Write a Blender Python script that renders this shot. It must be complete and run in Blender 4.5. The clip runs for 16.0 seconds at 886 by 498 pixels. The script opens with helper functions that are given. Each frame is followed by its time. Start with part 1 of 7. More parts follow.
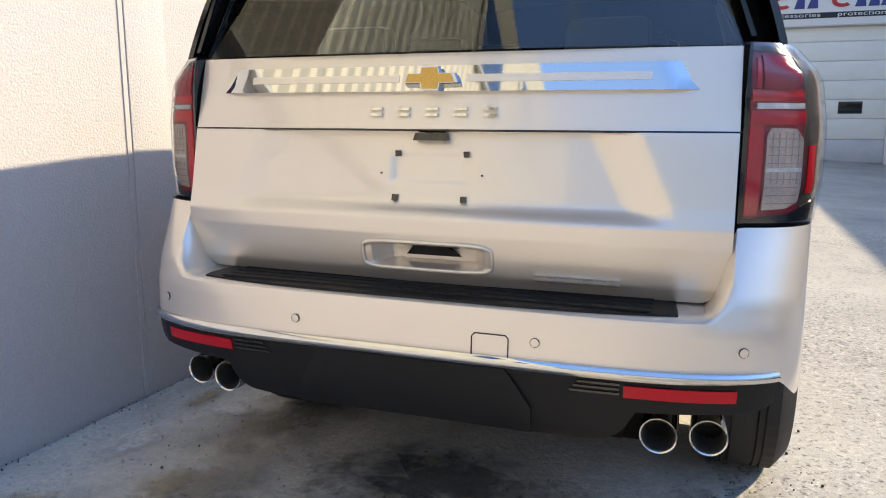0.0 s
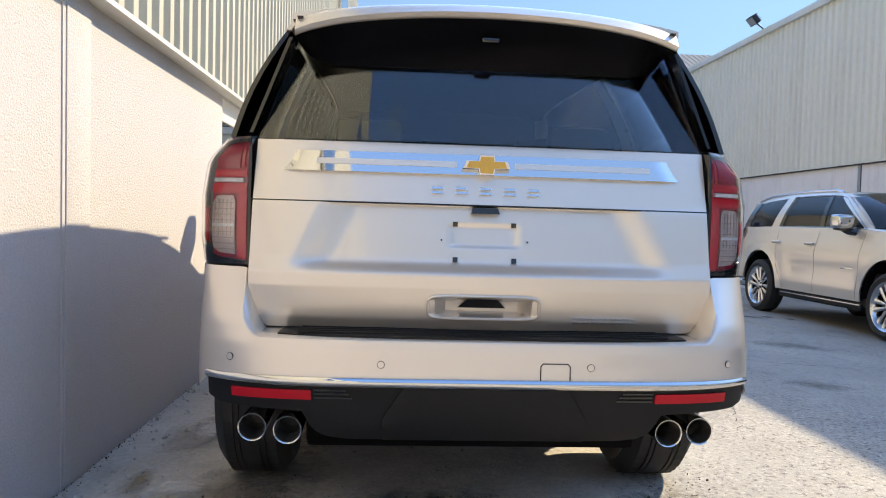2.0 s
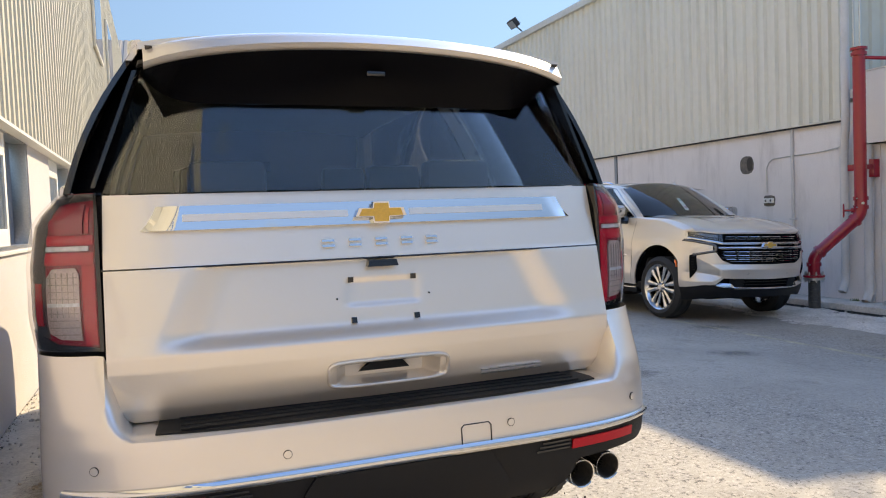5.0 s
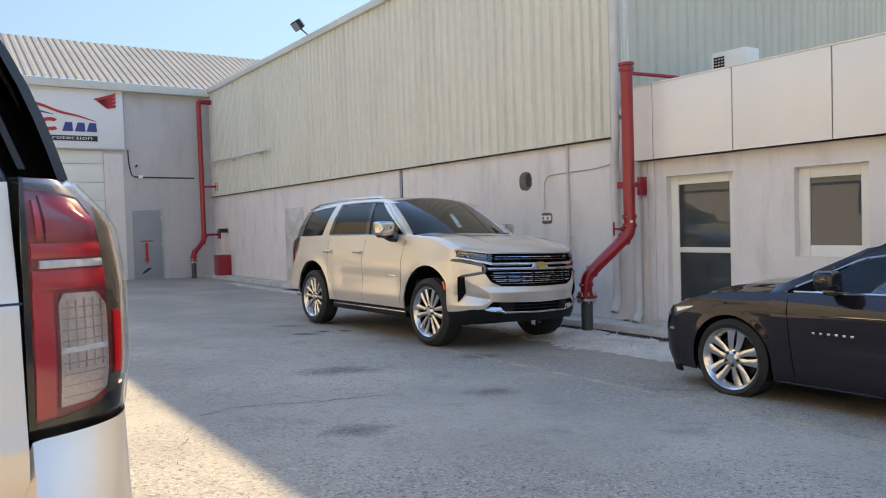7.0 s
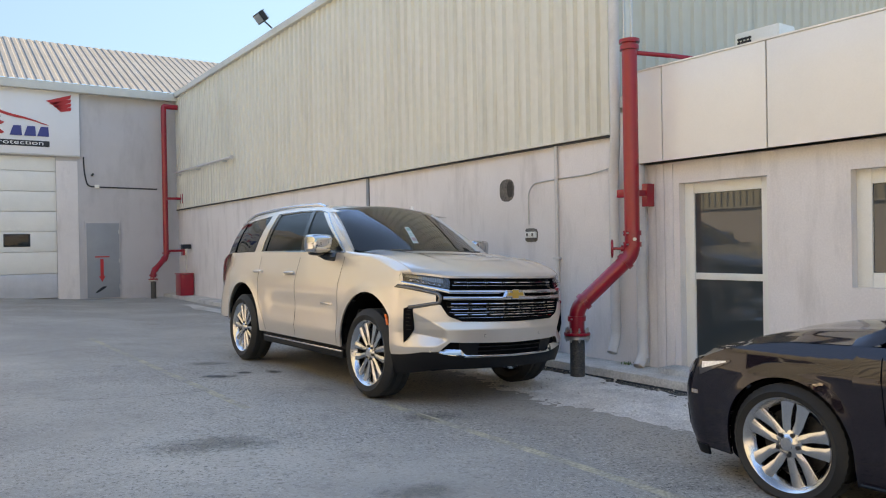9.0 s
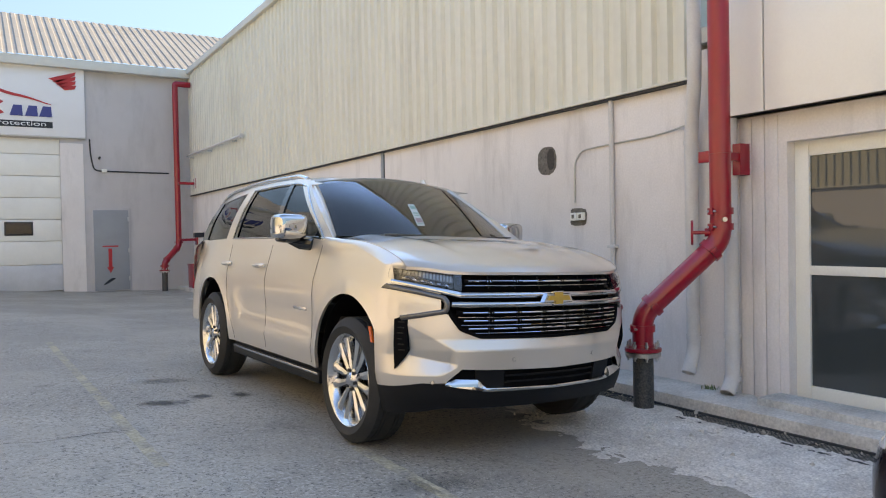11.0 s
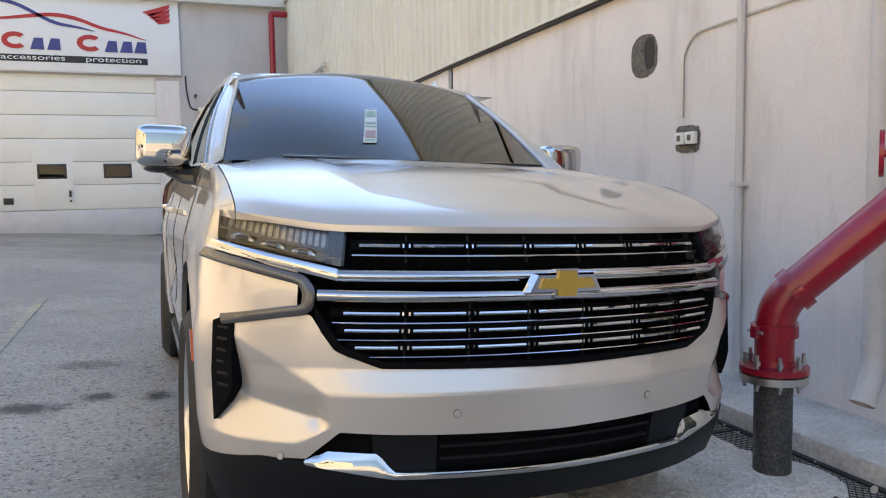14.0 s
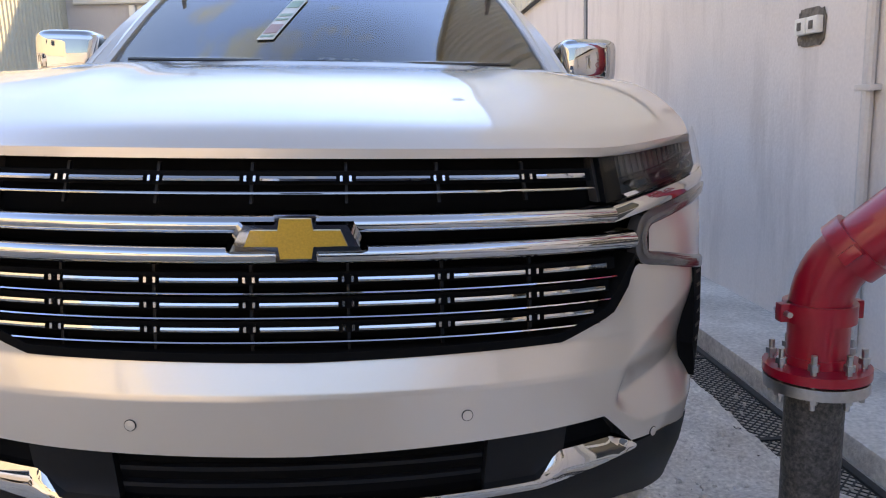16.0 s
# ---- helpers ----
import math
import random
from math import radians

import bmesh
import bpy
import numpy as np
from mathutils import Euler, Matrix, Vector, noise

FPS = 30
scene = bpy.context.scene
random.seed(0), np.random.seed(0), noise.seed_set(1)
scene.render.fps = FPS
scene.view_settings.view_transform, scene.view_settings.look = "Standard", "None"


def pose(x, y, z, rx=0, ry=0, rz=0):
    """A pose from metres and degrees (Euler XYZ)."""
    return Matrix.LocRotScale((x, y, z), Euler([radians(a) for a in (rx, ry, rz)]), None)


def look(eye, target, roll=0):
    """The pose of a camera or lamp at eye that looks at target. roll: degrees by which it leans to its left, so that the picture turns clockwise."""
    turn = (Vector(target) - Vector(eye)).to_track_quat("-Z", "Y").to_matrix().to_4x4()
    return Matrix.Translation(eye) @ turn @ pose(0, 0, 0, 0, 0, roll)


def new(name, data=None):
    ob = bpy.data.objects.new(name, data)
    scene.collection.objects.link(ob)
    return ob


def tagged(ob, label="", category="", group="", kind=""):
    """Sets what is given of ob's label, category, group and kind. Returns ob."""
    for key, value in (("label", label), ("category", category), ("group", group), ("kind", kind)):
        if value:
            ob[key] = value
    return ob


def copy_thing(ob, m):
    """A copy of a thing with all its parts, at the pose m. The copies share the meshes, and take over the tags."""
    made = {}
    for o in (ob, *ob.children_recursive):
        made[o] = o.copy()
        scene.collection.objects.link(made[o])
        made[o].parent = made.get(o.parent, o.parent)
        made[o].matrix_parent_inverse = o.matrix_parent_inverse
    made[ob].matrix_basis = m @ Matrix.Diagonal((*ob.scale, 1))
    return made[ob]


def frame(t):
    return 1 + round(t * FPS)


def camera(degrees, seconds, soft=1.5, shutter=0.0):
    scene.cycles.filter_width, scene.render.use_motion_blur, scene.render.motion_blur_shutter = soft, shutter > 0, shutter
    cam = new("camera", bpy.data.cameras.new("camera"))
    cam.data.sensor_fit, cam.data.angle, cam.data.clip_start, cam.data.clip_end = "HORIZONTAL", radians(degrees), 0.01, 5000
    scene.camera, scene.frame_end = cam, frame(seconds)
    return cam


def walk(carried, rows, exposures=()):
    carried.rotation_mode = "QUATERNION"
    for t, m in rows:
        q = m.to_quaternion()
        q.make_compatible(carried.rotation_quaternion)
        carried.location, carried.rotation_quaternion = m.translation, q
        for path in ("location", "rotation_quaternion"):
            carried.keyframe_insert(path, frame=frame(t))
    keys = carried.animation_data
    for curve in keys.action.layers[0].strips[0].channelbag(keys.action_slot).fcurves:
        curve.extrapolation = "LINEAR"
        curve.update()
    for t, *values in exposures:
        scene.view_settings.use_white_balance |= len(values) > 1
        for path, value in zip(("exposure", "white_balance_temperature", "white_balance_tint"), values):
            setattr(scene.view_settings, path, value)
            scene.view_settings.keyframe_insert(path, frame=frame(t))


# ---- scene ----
cam = camera(61.4, 16.0, soft=1.1)
METRES, EYE, TILT, LEAN, TURN = 12.75, 1.3515, 0.0, 0.0, 20.3
ROWS = [
    (0.0, 0.0, 0.0, 0.0, -0.02, -9.89, 0.1),
    (0.5, -0.0311, 0.0041, -0.0006, -7.86, -8.64, 0.03),
    (1.0, -0.0506, -0.0017, -0.0024, -14.78, -6.04, -0.32),
    (1.5, -0.0699, -0.0128, -0.0042, -20.03, -3.61, -0.81),
    (2.0, -0.0942, -0.0173, -0.0065, -23.55, -2.22, -1.38),
    (2.5, -0.1119, -0.0166, -0.0064, -26.48, -1.82, -1.56),
    (3.0, -0.1213, -0.0001, -0.0044, -29.66, -1.74, -1.55),
    (5.5, -0.1034, 0.0242, 0.0081, -45.41, -2.65, 2.54),
    (6.0, -0.0679, 0.0301, 0.0071, -50.65, -2.35, 2.16),
    (6.5, -0.0317, 0.0342, 0.0062, -53.65, -2.22, 1.94),
    (7.0, 0.0085, 0.0416, 0.0063, -55.01, -1.96, 1.81),
    (7.5, 0.0509, 0.0547, 0.0056, -56.19, -1.21, 1.55),
    (8.0, 0.0968, 0.0678, 0.0041, -56.98, -0.59, 1.29),
    (8.5, 0.1383, 0.0879, 0.002, -56.39, -0.39, 1.08),
    (9.0, 0.1803, 0.1095, 0.0002, -54.97, -0.36, 0.99),
    (11.5, 0.3685, 0.2182, -0.0059, -50.77, -1.46, 1.09),
    (12.0, 0.4028, 0.2372, -0.0079, -49.25, -2.05, 0.96),
    (12.5, 0.4387, 0.2519, -0.0094, -47.57, -2.66, 0.93),
    (13.0, 0.4726, 0.263, -0.01, -45.98, -3.34, 1.01),
    (13.5, 0.5065, 0.2731, -0.0118, -43.66, -4.16, 0.95),
    (14.0, 0.5396, 0.2738, -0.014, -40.47, -5.0, 1.07),
    (14.5, 0.5719, 0.2757, -0.0164, -36.71, -6.17, 1.58),
    (15.0, 0.6029, 0.2771, -0.018, -32.98, -8.33, 2.27),
    (15.5, 0.6321, 0.2737, -0.0201, -28.75, -11.13, 2.37),
    (16.0, 0.6568, 0.2794, -0.0205, -23.68, -10.41, 1.92),
]
walk(cam, [(t, pose(0, 0, EYE, TILT, LEAN, TURN) @ pose(METRES * x, METRES * y, METRES * z, 90 + pitch, roll, yaw)) for t, x, y, z, yaw, pitch, roll in ROWS],
     exposures=[(t, e, k, tint) for t, e, k, tint in ((0.0, 2.62, 9600, 7), (3.0, 2.60, 9600, 8), (5.5, 2.58, 11700, 10), (7.0, 2.79, 13400, 9), (9.0, 2.92, 14400, 9), (12.5, 3.15, 15200, 11), (14.5, 3.22, 15000, 12), (16.0, 3.34, 15200, 17))])

# ---- sky and sun ----
SUN_DIR = Vector((7.27, 6.1, 6.6)).normalized()
world = bpy.data.worlds.new("sky")
scene.world = world
world.use_nodes = True
wn, wl = world.node_tree.nodes, world.node_tree.links
sky = wn.new("ShaderNodeTexSky")
sky.sky_type, sky.sun_disc = "NISHITA", False
sky.sun_elevation = math.asin(SUN_DIR.z)
sky.sun_rotation = math.atan2(SUN_DIR.x, SUN_DIR.y)
sky.dust_density, sky.air_density, sky.ozone_density, sky.altitude = 0.05, 0.9, 1.5, 1200
wtc = wn.new("ShaderNodeTexCoord")
wmap = wn.new("ShaderNodeMapping")
wmap.inputs["Scale"].default_value = (1.0, 1.0, 2.6)
wnoise = wn.new("ShaderNodeTexNoise")
wnoise.inputs["Scale"].default_value, wnoise.inputs["Detail"].default_value, wnoise.inputs["Roughness"].default_value = 2.6, 9, 0.62
wramp = wn.new("ShaderNodeValToRGB")
wramp.color_ramp.elements[0].position, wramp.color_ramp.elements[1].position = 0.61, 0.69
wmix = wn.new("ShaderNodeMix")
wmix.data_type = "RGBA"
wmix.inputs["B"].default_value = (1.45, 1.55, 1.65, 1)
wl.new(wtc.outputs["Generated"], wmap.inputs["Vector"])
wl.new(wmap.outputs["Vector"], wnoise.inputs["Vector"])
wl.new(wnoise.outputs["Fac"], wramp.inputs["Fac"])
wl.new(sky.outputs["Color"], wmix.inputs["A"])
# brightest halfway up, darker in the haze over the roofs and at the zenith
wsep = wn.new("ShaderNodeSeparateXYZ")
wl.new(wtc.outputs["Generated"], wsep.inputs[0])
# clouds stand high, the air above the roofs is clear
whigh = wn.new("ShaderNodeMapRange")
whigh.inputs["From Min"].default_value, whigh.inputs["From Max"].default_value = 0.26, 0.44
wl.new(wsep.outputs["Z"], whigh.inputs["Value"])
wcl = wn.new("ShaderNodeMath")
wcl.operation = "MULTIPLY"
wl.new(wramp.outputs["Color"], wcl.inputs[0])
wl.new(whigh.outputs["Result"], wcl.inputs[1])
wl.new(wcl.outputs[0], wmix.inputs["Factor"])
wgrad = wn.new("ShaderNodeValToRGB")
wgrad.color_ramp.elements[0].position, wgrad.color_ramp.elements[0].color = 0.0, (0.060, 0.084, 0.112, 1)
wgrad.color_ramp.elements[1].position, wgrad.color_ramp.elements[1].color = 1.0, (0.20, 0.25, 0.33, 1)
for wpos, wcol in ((0.34, (0.165, 0.215, 0.275, 1)), (0.46, (0.44, 0.54, 0.67, 1)), (0.70, (0.46, 0.69, 1.05, 1)), (0.86, (0.27, 0.35, 0.46, 1))):
    wgrad.color_ramp.elements.new(wpos).color = wcol
wl.new(wsep.outputs["Z"], wgrad.inputs["Fac"])
wmul = wn.new("ShaderNodeMix")
wmul.data_type, wmul.blend_type = "RGBA", "MULTIPLY"
wmul.inputs["Factor"].default_value = 1.0
wl.new(wmix.outputs["Result"], wmul.inputs["A"])
wl.new(wgrad.outputs["Color"], wmul.inputs["B"])
wl.new(wmul.outputs["Result"], wn["Background"].inputs["Color"])
wn["Background"].inputs["Strength"].default_value = 0.16

sun = new("sun", bpy.data.lights.new("sun", "SUN"))
sun.data.energy, sun.data.angle, sun.data.color = 1.10, radians(0.6), (1.0, 0.965, 0.91)
sun.matrix_world = look(SUN_DIR * 60, (0, 0, 0))


# ---- materials ----
def material(name, colour, rough=0.5, metal=0.0, coat=0.0, spec=0.5, grain=0.0, grain_size=60.0, stain=0.0, stain_size=1.5, stain_colour=None,
             bump=0.0, bump_size=200.0, coat_rough=0.03, coat_ior=1.5):
    """A principled surface with two scales of colour variation and a fine relief, at object size."""
    mat = bpy.data.materials.new(name)
    mat.use_nodes = True
    n, l = mat.node_tree.nodes, mat.node_tree.links
    b = n["Principled BSDF"]
    b.inputs["Base Color"].default_value = (*colour, 1)
    b.inputs["Roughness"].default_value = rough
    b.inputs["Metallic"].default_value = metal
    b.inputs["Coat Weight"].default_value = coat
    b.inputs["Coat Roughness"].default_value = coat_rough
    b.inputs["Coat IOR"].default_value = coat_ior
    b.inputs["Specular IOR Level"].default_value = spec
    geo = n.new("ShaderNodeNewGeometry")
    last = None
    if stain:
        t = n.new("ShaderNodeTexNoise")
        t.inputs["Scale"].default_value, t.inputs["Detail"].default_value, t.inputs["Roughness"].default_value = 1 / stain_size, 7, 0.65
        l.new(geo.outputs["Position"], t.inputs["Vector"])
        r = n.new("ShaderNodeValToRGB")
        r.color_ramp.elements[0].position, r.color_ramp.elements[1].position = 0.38, 0.68
        l.new(t.outputs["Fac"], r.inputs["Fac"])
        m = n.new("ShaderNodeMix")
        m.data_type = "RGBA"
        m.inputs["A"].default_value = (*colour, 1)
        m.inputs["B"].default_value = (*(stain_colour or [c * 0.7 for c in colour]), 1)
        k = n.new("ShaderNodeMath")
        k.operation = "MULTIPLY"
        k.inputs[1].default_value = stain
        l.new(r.outputs["Color"], k.inputs[0])
        l.new(k.outputs[0], m.inputs["Factor"])
        last = m.outputs["Result"]
    if grain:
        t = n.new("ShaderNodeTexNoise")
        t.inputs["Scale"].default_value, t.inputs["Detail"].default_value = grain_size, 3
        l.new(geo.outputs["Position"], t.inputs["Vector"])
        r = n.new("ShaderNodeMapRange")
        r.inputs["From Min"].default_value, r.inputs["From Max"].default_value = 0.25, 0.75
        r.inputs["To Min"].default_value, r.inputs["To Max"].default_value = 1 - grain, 1 + grain
        l.new(t.outputs["Fac"], r.inputs["Value"])
        m = n.new("ShaderNodeMix")
        m.data_type, m.blend_type = "RGBA", "MULTIPLY"
        m.inputs["Factor"].default_value = 1
        m.inputs["A"].default_value = (*colour, 1)
        if last:
            l.new(last, m.inputs["A"])
        l.new(r.outputs["Result"], m.inputs["B"])
        last = m.outputs["Result"]
    if last:
        l.new(last, b.inputs["Base Color"])
    if bump:
        t = n.new("ShaderNodeTexNoise")
        t.inputs["Scale"].default_value, t.inputs["Detail"].default_value = bump_size, 4
        l.new(geo.outputs["Position"], t.inputs["Vector"])
        p = n.new("ShaderNodeBump")
        p.inputs["Strength"].default_value, p.inputs["Distance"].default_value = min(1.0, bump), 0.01
        l.new(t.outputs["Fac"], p.inputs["Height"])
        l.new(p.outputs["Normal"], b.inputs["Normal"])
    return mat


def glass(name, tint, ior=1.5, gloss_rough=0.0):
    """Thin tinted glass: a clear tinted sheet under a mirror-smooth face."""
    mat = bpy.data.materials.new(name)
    mat.use_nodes = True
    n, l = mat.node_tree.nodes, mat.node_tree.links
    n.remove(n["Principled BSDF"])
    f = n.new("ShaderNodeFresnel")
    f.inputs["IOR"].default_value = ior
    t = n.new("ShaderNodeBsdfTransparent")
    t.inputs["Color"].default_value = (*tint, 1)
    g = n.new("ShaderNodeBsdfGlossy")
    g.inputs["Roughness"].default_value = gloss_rough
    m = n.new("ShaderNodeMixShader")
    l.new(f.outputs[0], m.inputs[0])
    l.new(t.outputs[0], m.inputs[1])
    l.new(g.outputs[0], m.inputs[2])
    l.new(m.outputs[0], n["Material Output"].inputs["Surface"])
    return mat


def asphalt():
    mat = material("asphalt", (0.20, 0.195, 0.185), rough=0.88, spec=0.3)
    n, l = mat.node_tree.nodes, mat.node_tree.links
    b = n["Principled BSDF"]
    geo = n.new("ShaderNodeNewGeometry")

    def noise_ramp(scale, detail, p0, p1, rough=0.6, kind="ShaderNodeTexNoise"):
        t = n.new(kind)
        t.inputs["Scale"].default_value = scale
        if kind == "ShaderNodeTexNoise":
            t.inputs["Detail"].default_value, t.inputs["Roughness"].default_value = detail, rough
        l.new(geo.outputs["Position"], t.inputs["Vector"])
        r = n.new("ShaderNodeMapRange")
        r.inputs["From Min"].default_value, r.inputs["From Max"].default_value = p0, p1
        l.new(t.outputs[0], r.inputs["Value"])
        return r.outputs["Result"], t

    def mix(a, c, fac, mode="MIX", amount=1.0):
        m = n.new("ShaderNodeMix")
        m.data_type, m.blend_type = "RGBA", mode
        k = n.new("ShaderNodeMath")
        k.operation = "MULTIPLY"
        k.inputs[1].default_value = amount
        l.new(fac, k.inputs[0])
        l.new(k.outputs[0], m.inputs["Factor"])
        for sock, v in (("A", a), ("B", c)):
            if isinstance(v, tuple):
                m.inputs[sock].default_value = (*v, 1)
            else:
                l.new(v, m.inputs[sock])
        return m.outputs["Result"]

    worn, _ = noise_ramp(0.45, 6, 0.42, 0.66)
    coarse, _ = noise_ramp(0.30, 5, 0.40, 0.56)
    col = mix((0.335, 0.315, 0.283), (0.455, 0.430, 0.380), worn)
    dark, _ = noise_ramp(1.3, 7, 0.60, 0.74)
    col = mix(col, (0.10, 0.098, 0.095), dark, amount=0.5)
    fleck, _ = noise_ramp(7, 6, 0.52, 0.72, rough=0.8)
    col = mix(col, (0.47, 0.44, 0.39), fleck, amount=0.45)
    blot, _ = noise_ramp(3.2, 7, 0.56, 0.70, rough=0.75)
    col = mix(col, (0.17, 0.160, 0.146), blot, amount=0.48)
    stone, st = noise_ramp(40, 5, 0.51, 0.62, rough=0.8)
    speck = mix(col, (0.62, 0.585, 0.53), stone, amount=0.8)
    pit, _ = noise_ramp(34, 5, 0.54, 0.61, rough=0.8)
    speck = mix(speck, (0.06, 0.06, 0.06), pit, amount=0.85)
    calm = mix(col, speck, stone, amount=0.35)
    calm = mix(calm, (0.09, 0.09, 0.09), pit, amount=0.30)
    m = n.new("ShaderNodeMix")
    m.data_type = "RGBA"
    l.new(coarse, m.inputs["Factor"])
    l.new(calm, m.inputs["A"])
    l.new(speck, m.inputs["B"])
    col = m.outputs["Result"]
    dust, _ = noise_ramp(0.9, 9, 0.56, 0.72, rough=0.75)
    col = mix(col, (0.44, 0.41, 0.36), dust, amount=0.35)
    l.new(col, b.inputs["Base Color"])
    p = n.new("ShaderNodeBump")
    p.inputs["Strength"].default_value, p.inputs["Distance"].default_value = 0.5, 0.010
    l.new(st.outputs[0], p.inputs["Height"])
    l.new(p.outputs["Normal"], b.inputs["Normal"])
    return mat


def streaked(mat, colour, amount, reach=0.22, size=2.6):
    """Adds run-down dirt: streaks much longer than wide, broken up by a broad cloudiness."""
    n, l = mat.node_tree.nodes, mat.node_tree.links
    b = n["Principled BSDF"]
    geo = n.new("ShaderNodeNewGeometry")
    mp = n.new("ShaderNodeMapping")
    mp.inputs["Scale"].default_value = (size, size, size * reach)
    l.new(geo.outputs["Position"], mp.inputs["Vector"])
    t = n.new("ShaderNodeTexNoise")
    t.inputs["Scale"].default_value, t.inputs["Detail"].default_value, t.inputs["Roughness"].default_value = 1.0, 8, 0.68
    l.new(mp.outputs["Vector"], t.inputs["Vector"])
    r = n.new("ShaderNodeMapRange")
    r.inputs["From Min"].default_value, r.inputs["From Max"].default_value = 0.50, 0.72
    r.inputs["To Max"].default_value = amount
    l.new(t.outputs["Fac"], r.inputs["Value"])
    m = n.new("ShaderNodeMix")
    m.data_type = "RGBA"
    l.new(r.outputs["Result"], m.inputs["Factor"])
    l.new(b.inputs["Base Color"].links[0].from_socket, m.inputs["A"])
    m.inputs["B"].default_value = (*colour, 1)
    l.new(m.outputs["Result"], b.inputs["Base Color"])
    return mat


def soaked(name, colour, strength):
    """A stain soaked into the ground: thins out unevenly towards its edge."""
    mat = material(name, colour, rough=0.8, grain=0.4, grain_size=50)
    n, l = mat.node_tree.nodes, mat.node_tree.links
    tc = n.new("ShaderNodeTexCoord")
    sep = n.new("ShaderNodeVectorMath")
    sep.operation = "SUBTRACT"
    sep.inputs[1].default_value = (0.5, 0.5, 0.5)
    flat = n.new("ShaderNodeVectorMath")
    flat.operation = "MULTIPLY"
    flat.inputs[1].default_value = (1, 1, 0)
    ln = n.new("ShaderNodeVectorMath")
    ln.operation = "LENGTH"
    l.new(tc.outputs["Generated"], sep.inputs[0])
    l.new(sep.outputs[0], flat.inputs[0])
    l.new(flat.outputs[0], ln.inputs[0])
    geo = n.new("ShaderNodeNewGeometry")
    t = n.new("ShaderNodeTexNoise")
    t.inputs["Scale"].default_value, t.inputs["Detail"].default_value, t.inputs["Roughness"].default_value = 9, 7, 0.7
    l.new(geo.outputs["Position"], t.inputs["Vector"])
    add = n.new("ShaderNodeMath")
    add.operation = "MULTIPLY_ADD"
    add.inputs[1].default_value = 0.75
    l.new(t.outputs["Fac"], add.inputs[0])
    l.new(ln.outputs["Value"], add.inputs[2])
    r = n.new("ShaderNodeMapRange")
    r.inputs["From Min"].default_value, r.inputs["From Max"].default_value = 0.78, 0.48
    r.inputs["To Min"].default_value, r.inputs["To Max"].default_value = 0.0, strength
    l.new(add.outputs[0], r.inputs["Value"])
    l.new(r.outputs["Result"], n["Principled BSDF"].inputs["Alpha"])
    return mat


M_ASPHALT = asphalt()
M_STAIN = soaked("oil_stain", (0.10, 0.094, 0.085), 0.78)
M_OCHRE = soaked("ochre_stain", (0.40, 0.29, 0.16), 0.55)
M_PALE = soaked("pale_lime_stain", (0.72, 0.69, 0.64), 0.6)
M_OLD = material("old_concrete", (0.60, 0.56, 0.495), rough=0.9, grain=0.16, grain_size=40, stain=0.9, stain_size=0.45, stain_colour=(0.40, 0.365, 0.315), bump=0.6, bump_size=60)
M_CRUMB = material("dirt_crumb", (0.075, 0.062, 0.05), rough=0.95, grain=0.3, grain_size=90)
M_DIRT = soaked("dirt_film", (0.27, 0.24, 0.195), 0.6)
M_DAMP = soaked("brown_stain", (0.17, 0.155, 0.135), 0.38)
M_CONCRETE = material("concrete", (0.68, 0.655, 0.61), rough=0.9, grain=0.22, grain_size=45, stain=0.75, stain_size=0.5, stain_colour=(0.36, 0.335, 0.30), bump=0.5, bump_size=70)
M_MORTAR = material("spilled_mortar", (0.78, 0.76, 0.72), rough=0.95, grain=0.3, grain_size=55, stain=0.7, stain_size=0.35, stain_colour=(0.46, 0.43, 0.39), bump=1.0, bump_size=80)
M_RENDER_L = material("rough_cast", (0.54, 0.51, 0.50), rough=0.95, grain=0.07, grain_size=90, stain=0.25, stain_size=1.8, stain_colour=(0.475, 0.45, 0.44), bump=0.5, bump_size=95)
M_RENDER_R = material("painted_render", (0.83, 0.77, 0.73), rough=0.9, grain=0.05, grain_size=50, stain=0.6, stain_size=1.1, stain_colour=(0.72, 0.66, 0.625), bump=0.22, bump_size=40)
M_RENDER_F = material("grey_render", (0.55, 0.525, 0.52), rough=0.9, grain=0.05, stain=0.5, stain_size=1.5, stain_colour=(0.47, 0.445, 0.44), bump=0.3, bump_size=40)
M_CLAD = material("cream_sheet", (0.75, 0.715, 0.61), rough=0.5, grain=0.03, grain_size=8, stain=0.4, stain_size=2.2, stain_colour=(0.67, 0.635, 0.535))
M_CLAD_G = material("grey_sheet", (0.60, 0.58, 0.49), rough=0.85, spec=0.15, grain=0.03, grain_size=8, stain=0.4, stain_size=2.0)
M_CLAD_S = material("sand_sheet", (0.54, 0.50, 0.39), rough=0.5, grain=0.03, stain=0.3, stain_size=2.0)
M_ROOF = material("white_sheet", (0.36, 0.34, 0.315), rough=0.85, spec=0.15, grain=0.05, grain_size=5, stain=0.4, stain_size=2)
M_TRIM = material("off_white_trim", (0.66, 0.65, 0.60), rough=0.5, grain=0.04, stain=0.35, stain_size=0.7)
M_PANEL = material("cream_panel", (0.88, 0.83, 0.76), rough=0.3, coat=0.6, stain=0.2, stain_size=1.5, grain=0.015)
streaked(M_RENDER_R, (0.50, 0.45, 0.41), 0.55)
streaked(M_RENDER_F, (0.34, 0.32, 0.315), 0.5, 0.3, 1.2)
streaked(M_CLAD, (0.55, 0.51, 0.41), 0.5, 0.12, 2.0)
streaked(M_CLAD_S, (0.40, 0.36, 0.27), 0.4, 0.12, 2.0)
